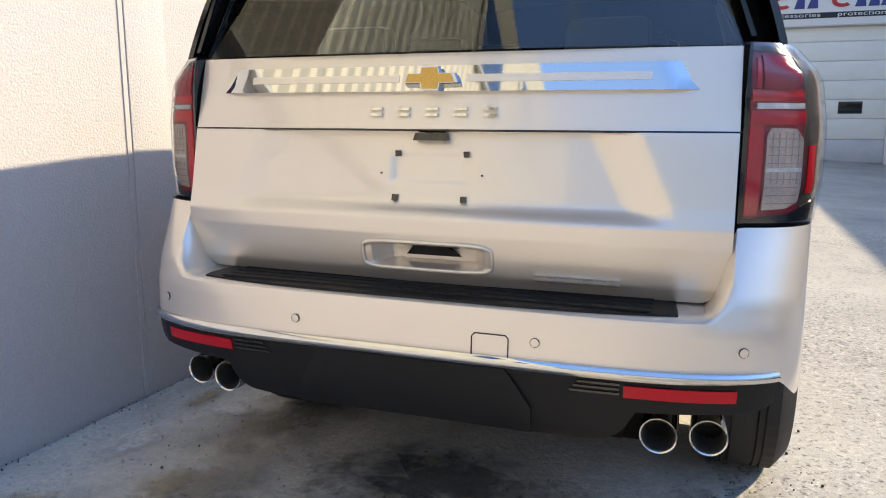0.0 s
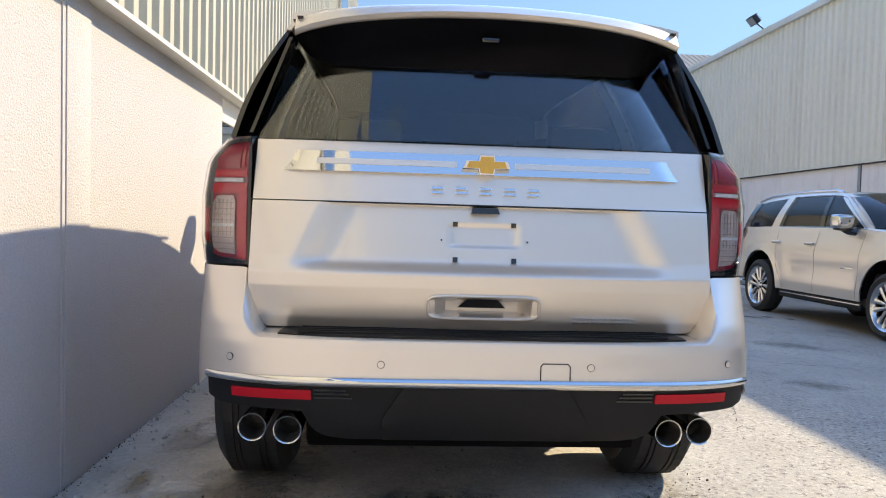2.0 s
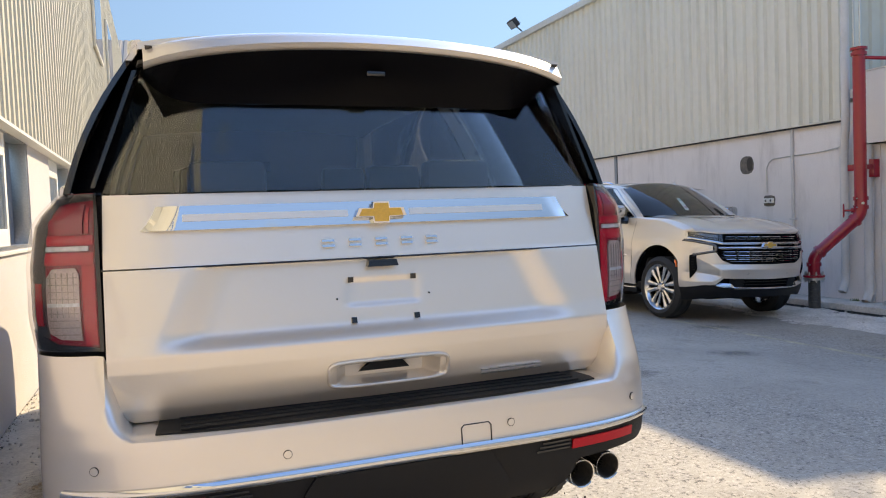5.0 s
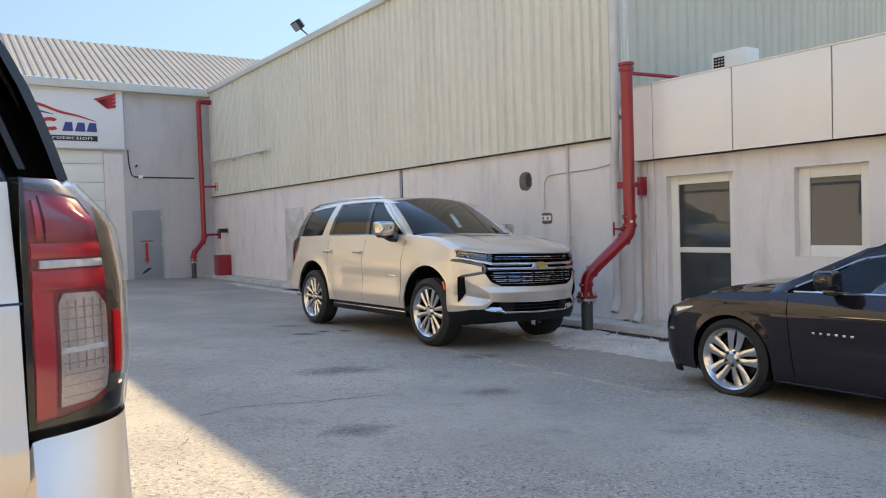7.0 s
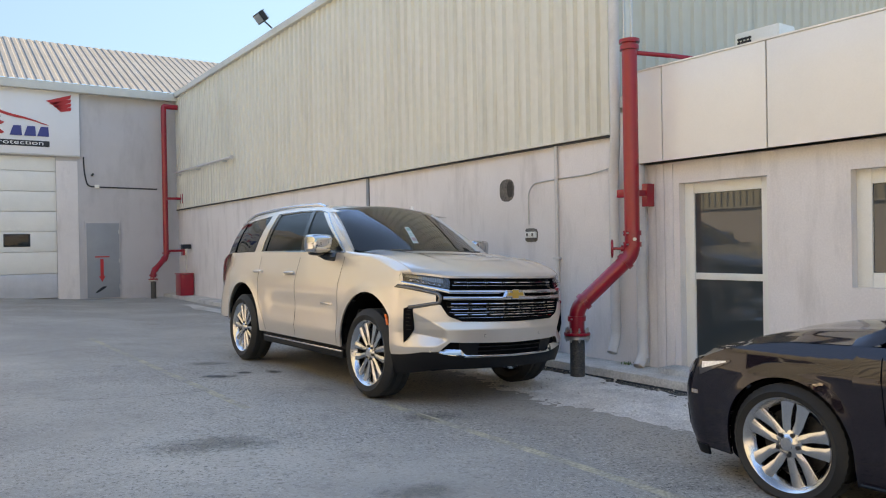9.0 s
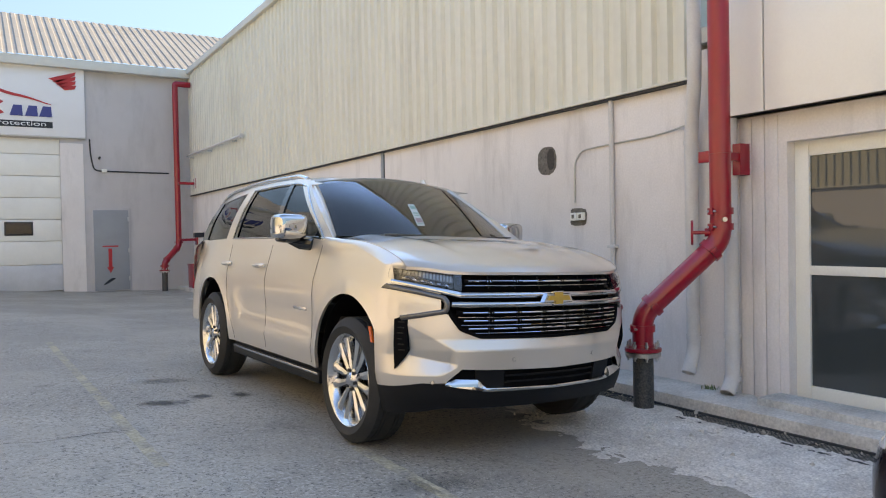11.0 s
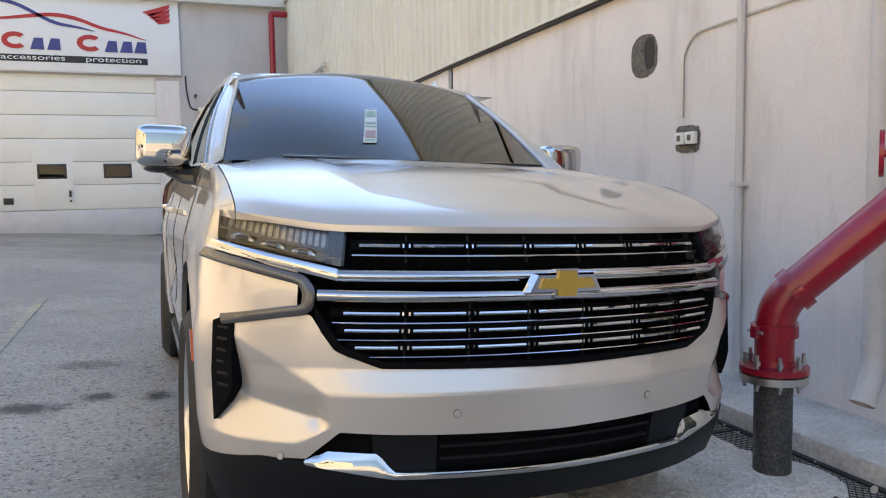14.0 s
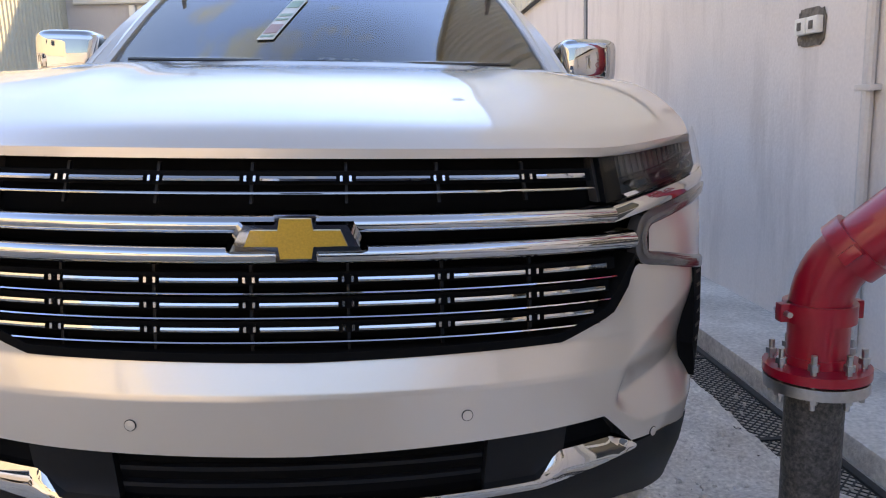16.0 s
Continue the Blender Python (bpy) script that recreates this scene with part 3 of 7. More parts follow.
for z in (CLAD_Z + 0.12, 3.9, 5.1, EAVE_Z - 0.2):
    for i in range(79):
        y = YF - 0.05 - 0.25 * i
        if y > Y_END + 0.1:
            tube([(XR - 0.028, y, z), (XR - 0.040, y, z)], 0.010, 6, screws)
thing("sheet_screws", screws, M_IRON, "rows of dark screw heads on the cream sheeting", "screws", kind="stuff")
wall("hall_east", "plain back of the hall sheeting", M_CLAD, XR + 0.02, XR + 0.3, Y_END, YF, 2.95, EAVE_Z)
drip = empty("drip_trim", pose(XR, Y_END, CLAD_Z), "cream folded drip edge over a dark bar painted as its shadow", "trim", kind="structure")
part("flashing", cube(-0.085, 0.02, 0, YF - Y_END, -0.028, -0.004, 0.005), M_CLAD, drip)
# solid dark bar painted in as the shadow line below the flashing
part("shadow_bar", cube(-0.070, 0.02, 0, YF - Y_END, -0.052, -0.030), M_IRON, drip)
thing("eave_gutter", cube(XR - 0.16, XR + 0.05, Y_END, YF + 0.3, EAVE_Z - 0.02, EAVE_Z + 0.15, 0.02), M_TRIM, "white metal eave gutter of the hall", "gutter", kind="structure")
bm = bmesh.new()
plate([(XR - 0.02, EAVE_Z + 0.1), (XR + 16, EAVE_Z + 2.6), (XR + 16, -0.5), (XR + 0.3, -0.5)], lambda a, b, d: (a, Y_END + 0.15 - d, b), 0.1, bm)
thing("hall_gable", bm, M_CLAD_G, "plain gable wall of the hall", "wall", kind="structure", smooth=0)
cladding("cladding_gable", "grey-green ribbed metal sheeting on the gable", M_CLAD_G, (XR + 0.0, Y_END + 0.03, 3.1), 0, 16, EAVE_Z - 3.1 + 0.05, pitch=0.25)
bm = grid(2, 2, lambda u, v: (XR - 0.02 + 16 * u, Y_END + (YF + 4 - Y_END) * v, EAVE_Z + 0.1 + 2.5 * u))
thing("hall_roof", bm, M_ROOF, "low pitched sheet metal roof of the hall", "roof", kind="structure")
j = empty("wall_joint", pose(XR, 14.9, -0.2), "dark upright joint in the rendered wall", "trim", kind="structure")
part("joint", cube(-0.006, 0.02, 0, 0.022, 0, 2.9), M_IRON, j)
part("cover_strip", cube(-0.014, 0.02, 0.024, 0.11, 0, 2.9), M_GREYDOOR, j)
part("strip", cube(-0.018, 0.02, 0.12, 0.40, 0, 2.9), M_RENDER_R, j)

# low office in front of the gable
DOOR, WIN = (6.53, 7.62, -0.20, 2.01), (4.78, 5.68, 0.88, 1.99)
wall("wall_office", "smooth pale rendered office wall", M_RENDER_R, XR, XR + 0.3, -12, Y_END - 0.2, -0.4, 2.26, [DOOR, WIN, (1.6, 2.5, 0.88, 2.0), (-1.6, -0.7, 0.88, 2.0)])
for y0, y1, z0, z1 in (WIN, (1.6, 2.5, 0.88, 2.0), (-1.6, -0.7, 0.88, 2.0)):
    window_unit("window_3", XR + 0.12, y0, y1, z0, z1, -1, "cream framed office window with dark glass", frame=0.14, pane=M_FILM)
window_unit("door_1", XR + 0.12, DOOR[0], DOOR[1], DOOR[2] + 0.06, DOOR[3], -1, "cream framed glazed office door with a middle rail", transoms=[1.083], frame=0.125, sill=False, pane=M_FILM, category="door")
thing("door_step", cube(XR - 0.02, XR + 0.25, DOOR[0], DOOR[1], -0.4, DOOR[2] + 0.05, 0.01), M_CONCRETE, "concrete door sill", "step", kind="structure")
wall("office_room", "dim back wall inside the office", M_RENDER_F, XR + 3.0, XR + 3.2, -12, Y_END, -0.4, 3.0)
thing("office_floor", cube(XR + 0.3, XR + 3, -12, Y_END, -0.4, -0.15), M_CONCRETE, "grey office floor", "floor", kind="structure")
thing("office_roof", cube(XR + 0.02, XR + 5, -12, Y_END - 0.02, 3.02, 3.16), M_TRIM, "flat office roof", "roof", kind="structure")
fascia = empty("office_fascia", pose(XR, 0, 2.27), "cream metal fascia panels with dark joints on the office", "fascia", kind="structure")
part("backing", cube(-0.13, 0.05, -12, 8.16, 0.01, 1.06), M_IRON, fascia)
ys = [8.18, 7.72] + [6.42 - 1.31 * i for i in range(14)]
for a, b in zip(ys, ys[1:]):
    part("panel", cube(-0.16, -0.125, b + 0.008, a - 0.008, 0, 1.08, 0.004), M_PANEL, fascia)
part("coping", cube(-0.17, 0.1, -12, 8.18, 1.082, 1.10), M_PANEL, fascia)

slats = empty("wall_panelling", pose(XR, 7.70, -0.16), "narrow upright boards painted like the office wall", "panelling", kind="structure")
for k in range(4):
    part("board", cube(-0.014 - 0.003 * (k % 2), 0.01, 0.125 * k, 0.125 * k + 0.117, 0.0, 2.40, 0.004), M_RENDER_R, slats)

# end wall with the workshop gate and sign
GATE = (-0.55, 5.05, -0.3, 4.30)
wall("wall_north", "grey rendered end wall of the workshop", M_RENDER_F, XL, XR + 0.2, YF, YF + 0.3, -0.5, 6.5, [GATE], along="x")
# near-black sheet painted in for the unlit workshop behind the gate
thing("workshop_dark", cube(XL, XR, YF + 3, YF + 3.1, -0.5, 6.5), M_DARK, "near-black wall standing for the unlit workshop interior", "wall", kind="structure")
thing("end_gutter", cube(XL, XR + 0.3, YF - 0.28, YF + 0.1, 6.36, 6.62, 0.02), M_TRIM, "white metal eave gutter of the workshop", "gutter", kind="structure")
cladding("workshop_roof", "white ribbed sheet metal roof sloping up from the eave", M_ROOF, (XL - 0.5, YF - 0.3, 6.62), 0, XR - XL + 12, 5.6, tilt=-64, pitch=0.25, depth=0.022)
strip = empty("wall_pilaster", pose(5.05, YF, -0.2), "pale rendered strip beside the gate", "trim", kind="structure")
part("strip", cube(0, 0.62, -0.02, 0.01, 0, 4.4), M_RENDER_R, strip)

gate = empty("sectional_gate", pose(GATE[0], YF + 0.06, -0.12), "white sectional workshop gate with small windows and a metal kick plate", "gate", kind="structure")
gw, gh = GATE[1] - GATE[0], GATE[3] + 0.14
heights = [0, 0.77, 1.45, 2.08, 2.71, 3.34, 3.97, gh]
for i, (a, b) in enumerate(zip(heights, heights[1:])):
    part("gate_section", cube(0, gw, 0, 0.05, a + 0.008, b - 0.008, 0.01), M_KICK if i == 0 else M_PVC, gate)
part("gate_backing", cube(0, gw, 0.06, 0.09, 0, gh), M_PVC, gate)
for x in (0.85, 2.50, 4.14):
    w = part("gate_window", cube(x, x + 0.72, -0.014, 0.0, 1.62, 2.02, 0.004), M_SIGNBLACK, gate)
    part("pane", cube(x + 0.05, x + 0.67, -0.018, -0.012, 1.67, 1.97), M_GLASS_B, w)
wk = part("wicket_door", cube(2.40, 3.38, -0.011, 0.0, 0.80, 2.33, 0.003), M_PVC, gate)
part("handle", cube(3.25, 3.31, -0.06, -0.008, 1.12, 1.30, 0.01), M_SIGNBLACK, wk)
part("letter_flap", cube(1.66, 1.90, -0.02, 0.0, 0.95, 1.12, 0.004), M_SIGNBLACK, gate)
part("latch", cube(3.26, 3.30, -0.03, -0.008, 0.98, 1.04, 0.004), M_SIGNBLACK, wk)

jamb = empty("gate_jamb", pose(-0.73, YF, -0.2), "pale painted gate jamb beside a grey door", "trim", kind="structure")
part("strip", cube(0, 0.16, -0.03, 0.01, 0, 4.5, 0.006), M_PVC, jamb)
sd = empty("side_door", pose(-1.85, YF, -0.2), "plain grey door with a round knob beside the gate", "door", kind="structure")
part("leaf", cube(0, 1.05, -0.03, 0.005, 0.02, 2.6, 0.006), M_RENDER_F, sd)
part("knob", lathe([(0.0, -0.11), (0.05, -0.10), (0.06, -0.07), (0.03, -0.05), (0.03, -0.03)], 14, "y", centre=(0.90, 0, 1.78)), M_IRON, sd)
part("cable", tube([(0.62, -0.035, 0.1), (0.64, -0.035, 1.25), (0.78, -0.035, 1.15), (0.94, -0.035, 1.22)], 0.010, 6, smooth_bends=4), M_IRON, sd)

gd = empty("steel_door", pose(5.84, YF, -0.21), "grey steel side door with a red arrow and hazard bars", "door", kind="structure")
part("door_frame", cube(0, 1.08, -0.03, 0.01, 0, 2.5, 0.01), M_RENDER_F, gd)
part("leaf", cube(0.05, 1.03, -0.05, -0.028, 0.02, 2.44, 0.006), M_GREYDOOR, gd)
part("arrow_stem", cube(0.44, 0.54, -0.054, -0.049, 0.72, 1.28), M_SIGNRED, gd)
part("arrow_head", plate([(0.39, 0.72), (0.59, 0.72), (0.49, 0.54)], lambda a, b, d: (a, -0.049 - d, b), 0.005), M_SIGNRED, gd)
part("notice_bar", cube(0.28, 0.72, -0.054, -0.049, 1.33, 1.37), M_SIGNRED, gd)
part("scribble", plate(blob(14, 0.3, 0.13, 0.06, random.Random(3)), lambda a, b, d: (0.46 + a, -0.049 - d, 0.30 + 0.6 * a + b), 0.005), M_SIGNBLACK, gd)
for z in (0.3, 1.15, 2.1):
    part("hinge", cube(1.0, 1.05, -0.07, -0.03, z, z + 0.13, 0.005), M_STEEL, gd)


def words(text, size, mat, parent, x, z, width=None, depth=0.012):
    cu = bpy.data.curves.new("lettering", "FONT")
    cu.body, cu.size, cu.extrude = text, size, depth / 2
    tmp = bpy.data.objects.new("lettering", cu)
    me = bpy.data.meshes.new_from_object(tmp)
    bpy.data.objects.remove(tmp)
    me.materials.append(mat)
    ob = new("lettering", me)
    ob.parent = parent
    xs = [v.co.x for v in me.vertices]
    s = width / (max(xs) - min(xs)) if width else 1
    ob.matrix_local = pose(x, -0.075, z, 90, 0, 0) @ Matrix.Diagonal((s, 1, 1, 1))
    return ob


SX0, SX1 = -2.2, 5.74
sign = empty("shop_sign", pose(0, YF - 0.02, 4.38), "white workshop sign board with red and blue shapes, black word strip", "sign")
part("board", cube(SX0, SX1, -0.07, 0, 0, 2.0, 0.015), M_SIGNWHITE, sign)
part("base_trim", cube(SX0, SX1, -0.085, -0.005, -0.04, -0.002, 0.004), M_TRIM, sign)
part("word_strip", cube(-0.32, 4.88, -0.078, -0.069, 0.22, 0.40), M_SIGNBLACK, sign)
for text, x, w in (("repair", -0.03, 0.82), ("accessories", 1.29, 1.52), ("protection", 3.31, 1.38)):
    words(text, 0.19, M_SIGNWHITE, sign, x, 0.27, w)
# the shop's name as plain blocks in its colours
for x, w in ((-0.35, 0.20), (-0.12, 0.42), (0.42, 0.22), (0.72, 0.18), (0.98, 0.22)):
    part("letter_block", cube(x, x + w, -0.09, -0.069, 0.52, 1.04, 0.01), M_SIGNBLUE, sign)


def ring_letter(x, z, w, h, mat):
    bm = bmesh.new()
    out = [(x + w / 2 + w / 2 * math.cos(a), z + h / 2 + h / 2 * math.sin(a)) for a in [radians(45 + 270 * i / 14) for i in range(15)]]
    inn = [(x + w / 2 + w * 0.28 * math.cos(a), z + h / 2 + h * 0.24 * math.sin(a)) for a in [radians(45 + 270 * i / 14) for i in range(15)]]
    plate(out + inn[::-1], lambda a, b, d: (a, -0.069 - d, b), 0.02, bm)
    part("letter_ring", bm, mat, sign)


ring_letter(1.34, 0.54, 0.62, 0.44, M_SIGNRED)
ring_letter(3.12, 0.54, 0.64, 0.44, M_SIGNRED)
for x in (2.00, 2.40, 3.80, 4.18, 4.54):
    part("letter_block", plate([(x, 0.54), (x + 0.33, 0.54), (x + 0.31, 0.84), (x + 0.10, 0.84)], lambda a, b, d: (a, -0.069 - d, b), 0.02), M_SIGNBLUE, sign)


def swoosh(points, w, mat):
    bm = bmesh.new()
    n = len(points)
    top = [(x, z + w * math.sin(math.pi * (i + 0.3) / n) ** 0.7) for i, (x, z) in enumerate(points)]
    plate(points + top[::-1], lambda a, b, d: (a, -0.069 - d, b), 0.018, bm)
    part("swoosh", bm, mat, sign)


def curve(t, *pairs):
    """A line through (x, z) pairs, its corners rounded by averaging."""
    x = lerp(pairs[0][0], pairs[-1][0], t)
    return x, sum(ramp(x + d, *pairs) for d in (-0.22, -0.11, 0, 0.11, 0.22)) / 5


swoosh([curve(i / 40, (0.75, 1.30), (1.33, 1.27), (2.1, 1.37), (2.63, 1.43), (3.2, 1.34), (3.7, 1.13), (4.36, 1.03), (4.86, 0.87)) for i in range(41)], 0.10, M_SIGNRED)
swoosh([curve(i / 30, (0.6, 1.60), (1.2, 1.76), (1.7, 1.68), (2.27, 1.37), (2.63, 1.18), (3.1, 1.15), (3.58, 1.06)) for i in range(31)], 0.10, M_SIGNBLUE)
for i in range(4):
    part("wing_stripe", plate([(4.80 + 0.1 * i, 1.66 - 0.07 * i), (5.52, 1.90 - 0.13 * i), (5.49, 1.79 - 0.13 * i), (5.04 + 0.06 * i, 1.56 - 0.07 * i)], lambda a, b, d: (a, -0.069 - d, b), 0.02), M_SIGNRED, sign)


# ---- pipes and fittings on the walls ----
def clamp_ring(parent, at, way, r, mat=M_RED, w=0.028, grow=0.017, bolts=True):
    """A two-half clamp round a pipe at a point, along way."""
    m = Matrix.Translation(at) @ Vector(way).to_track_quat("Z", "Y").to_matrix().to_4x4()
    bm = lathe([(r, -w), (r + grow, -w), (r + grow, w), (r, w)], 28, "z", closed=True)
    if bolts:
        for s in (-1, 1):
            box(bm, s * (r + grow) - 0.024, s * (r + grow) + 0.024, -0.018, 0.018, -w, w, 0.005)
    bmesh.ops.transform(bm, matrix=m, verts=bm.verts)
    c = part("clamp", bm, mat, parent)
    if bolts:
        b = tube([(r + grow + 0.008, -0.042, 0), (r + grow + 0.008, 0.042, 0)], 0.009, 8)
        bmesh.ops.transform(b, matrix=m, verts=b.verts)
        part("bolt", b, M_STEEL, c)
    return c


def red_main(base, top_xy, z_top, z_flange, z_low, z_high, r, label):
    """Fire main: black stub out of the ground, flange, two bends, a long upright against the wall."""
    gx, gy = base
    tx, ty = top_xy
    root = empty("fire_main_pipe", pose(0, 0, 0), label, "pipe")
    g = ground_z(gx, gy)
    part("ground_stub", tube([(gx, gy, g - 0.1), (gx, gy, z_flange - 0.02)], r * 0.98, 28), M_BLACKPIPE, root, "black bitumen-coated stub speckled with concrete")
    a, b = Vector((gx, gy, z_low)), Vector((tx, ty, z_high))
    part("riser", tube([(gx, gy, z_flange), a, b, (tx, ty, z_top)], r, 28, smooth_bends=8, reach=0.11), M_RED, root)
    fl = part("flange", lathe([(r * 0.9, 0.012), (r * 1.75, 0.012), (r * 1.75, 0.040), (r * 1.08, 0.044), (r * 1.05, 0.07), (r * 0.9, 0.07)], 32, "z", centre=(gx, gy, z_flange), closed=True), M_RED, root)
    part("counter_flange", lathe([(r * 0.9, -0.03), (r * 1.72, -0.03), (r * 1.72, 0.004), (r * 0.9, 0.004)], 32, "z", centre=(gx, gy, z_flange), closed=True), M_STEEL, root, "grey steel counter flange")
    for k in range(8):
        t = radians(45 * k + 12)
        p = Vector((gx + math.cos(t) * r * 1.45, gy + math.sin(t) * r * 1.45, z_flange))
        bm = tube([p + Vector((0, 0, -0.065)), p + Vector((0, 0, 0.10))], 0.009, 8)
        for z in (-0.045, 0.055):
            tube([p + Vector((0, 0, z)), p + Vector((0, 0, z + 0.018))], 0.0165, 6, bm)
        part("bolt", bm, M_STEEL, fl)
    d = (b - a).normalized()
    up = Vector((0, 0, 1))
    bend = 0.115
    for at, way in ((a - up * bend, up), (a + d * bend, d), (b - d * bend, d), (b + up * bend, up)):
        clamp_ring(root, at, way, r)
    return root, a, b


R1 = 0.087
main, MA, MB = red_main((7.85, 8.34), (8.36, 7.94), 3.66, 0.265, 0.585, 1.20, R1, "glossy red fire main with clamped bends, flange and black ground stub")
clamp_ring(main, (8.36, 7.94, 1.445), (0, 0, 1), R1)
part("pipe_strap", lathe([(R1, 1.925), (R1 + 0.006, 1.925), (R1 + 0.006, 1.937), (R1, 1.937)], 28, "z", centre=(8.36, 7.94, 0), closed=True), M_RED, main)
part("wall_bracket", cube(8.36, 8.80, 7.98, 8.03, 1.88, 1.95, 0.006), M_RED, main)
part("wall_bracket", cube(8.66, 8.80, 7.965, 8.045, 1.76, 2.03, 0.006), M_RED, main)
part("bracket_arm", cube(8.31, 8.37, 7.90, 8.12, 1.86, 1.955, 0.006), M_RED, main)
part("top_collar", lathe([(R1, 3.55), (R1 + 0.022, 3.55), (R1 + 0.022, 3.60), (R1, 3.60), (R1, 3.63), (R1 + 0.03, 3.63), (R1 + 0.03, 3.67), (0.01, 3.67)], 28, "z", centre=(8.36, 7.94, 0)), M_RED, main)
part("branch_pipe", tube([(8.38, 7.91, 3.52), (8.70, 7.62, 3.46)], 0.026, 12), M_RED, main)
part("branch_pipe", tube([(8.70, 7.62, 3.46), (8.95, 7.42, 3.41)], 0.026, 12), M_RED, main)
VM = Matrix.Translation((8.215, 8.115, 1.27)) @ Vector((0.64, -0.77, 0)).to_track_quat("X", "Z").to_matrix().to_4x4()
bm = lathe([(0.085, -0.010), (0.105, -0.010), (0.105, 0.010), (0.085, 0.010)], 24, "x", closed=True)
for k in range(4):
    tube([(0, 0, 0), (0, 0.09 * math.cos(k * math.pi / 2), 0.09 * math.sin(k * math.pi / 2))], 0.009, 6, bm)
bmesh.ops.transform(bm, matrix=VM, verts=bm.verts)
vw = part("valve_wheel", bm, M_RED, main)
bm = tube([(-0.01, 0, 0), (0.18, 0, 0)], 0.016, 10)
bmesh.ops.transform(bm, matrix=VM, verts=bm.verts)
part("valve_stem", bm, M_RED, vw)
bm = tube([(0.10, 0, 0), (0.17, 0, 0)], 0.036, 12)
bmesh.ops.transform(bm, matrix=VM, verts=bm.verts)
part("valve_body", bm, M_RED, main)
part("gauge_boss", tube([(8.315, 7.87, 1.375), (8.29, 7.84, 1.375)], 0.02, 10), M_STEEL, main)

far_main, _, _ = red_main((7.75, YF - 0.75), (8.25, YF - 0.45), 6.05, 0.35, 0.62, 1.10, R1, "red fire main riser in the corner of the end wall")
part("top_elbow", tube([(8.25, YF - 0.45, 6.0), (8.25, YF - 0.45, 6.12), (8.70, YF - 0.45, 6.12)], R1, 20, smooth_bends=6), M_RED, far_main)
for z in (3.0, 1.25):
    part("wall_bracket", cube(8.25, 8.80, YF - 0.62, YF - 0.52, z, z + 0.08, 0.01), M_RED, far_main)
    part("bracket_plate", cube(8.74, 8.80, YF - 0.70, YF - 0.44, z - 0.12, z + 0.2, 0.01), M_RED, far_main)
hose = empty("hose_box", pose(8.35, 26.6, ground_z(8.3, 26)), "red hose cabinet on the ground against the wall", "hose box")
part("cabinet", cube(0, 0.42, 0, 0.6, 0, 0.78, 0.02), M_RED, hose)
part("lid", cube(-0.02, 0.43, -0.02, 0.62, 0.782, 0.82, 0.01), M_RED, hose)
siren = empty("alarm_box", pose(8.62, 26.9, 1.05), "small dark alarm box on a short post by the hose cabinet", "alarm box")
part("post", tube([(0, 0, -0.44), (0, 0, 0.3)], 0.02, 8), M_STEEL, siren)
part("housing", cube(-0.14, 0.14, -0.12, 0.12, 0.3, 0.45, 0.02), M_SIGNBLACK, siren)


def downpipe(points, r, label, rings):
    root = empty("downpipe", pose(0, 0, 0), label, "downpipe", group="downpipes")
    bm = tube(points, r, 20, caps=False, smooth_bends=5)
    tube(points, r - 0.006, 20, bm, caps=False, smooth_bends=5)
    part("pipe", bm, M_WPIPE, root)
    for x, y, z in rings:
        part("socket", lathe([(r, -0.02), (r + 0.008, -0.02), (r + 0.008, 0.02), (r, 0.02)], 20, "z", centre=(x, y, z), closed=True), M_WPIPE, root)
    return root


downpipe([(8.58, 8.37, 6.4), (8.58, 8.37, 2.62), (8.70, 8.52, 2.20), (8.70, 8.52, 0.16), (8.60, 8.50, -0.02)], 0.062, "white plastic downpipe with a cut open foot", [(8.70, 8.52, 2.1), (8.70, 8.52, 0.3)])
downpipe([(8.70, 8.10, 2.26), (8.70, 8.10, -0.02), (8.60, 8.08, -0.14)], 0.062, "white plastic downpipe ending in a shoe over the drain", [(8.70, 8.10, 0.36), (8.70, 8.10, -0.02)])
for k, (dx, z0) in enumerate(((0.0, 3.6), (0.10, 3.6))):
    cn = empty("roof_conduit", pose(8.66 + dx * 0.2, 8.28 - dx, 0), "thin grey conduit running up the sheeting", "conduit", group="conduits")
    part("tube", tube([(0, 0, z0), (0, 0, 7.2)], 0.018, 8), M_STEEL, cn)

cond = empty("wall_conduit", pose(XR - 0.03, 9.62, 0), "painted conduit running down the rendered wall", "conduit")
part("tube", tube([(0, 0, 2.72), (0, 0, -0.12)], 0.027, 10), M_WPIPE, cond)
part("saddle", cube(-0.03, 0.03, -0.06, 0.06, 1.12, 1.15, 0.005), M_WPIPE, cond)
sw = empty("switch_box", pose(XR, 10.17, 1.46), "two weathered switch boxes in a chipped hollow on the wall", "switch")
part("hollow", plate([(0.135 * math.copysign(abs(math.cos(t)) ** 0.45, math.cos(t)) * (1 + 0.14 * noise.noise((math.cos(t) * 4, math.sin(t) * 4, 2))), 0.098 * math.copysign(abs(math.sin(t)) ** 0.5, math.sin(t)) * (1 + 0.2 * noise.noise((math.cos(t) * 5, math.sin(t) * 5, 6)))) for t in [radians(10 * k) for k in range(36)]], lambda a, b, d: (-0.004 - d * 0.2, a + 0.005, b + 0.003), 0.02), M_HOLE, sw)
for y in (0.055, -0.06):
    s = part("switch_plate", cube(-0.045, -0.005, y - 0.050, y + 0.050, -0.035, 0.052, 0.008), M_PVC, sw)
    part("rocker", cube(-0.050, -0.04, y - 0.018, y + 0.018, -0.012, 0.03, 0.003), M_HOLE, s)
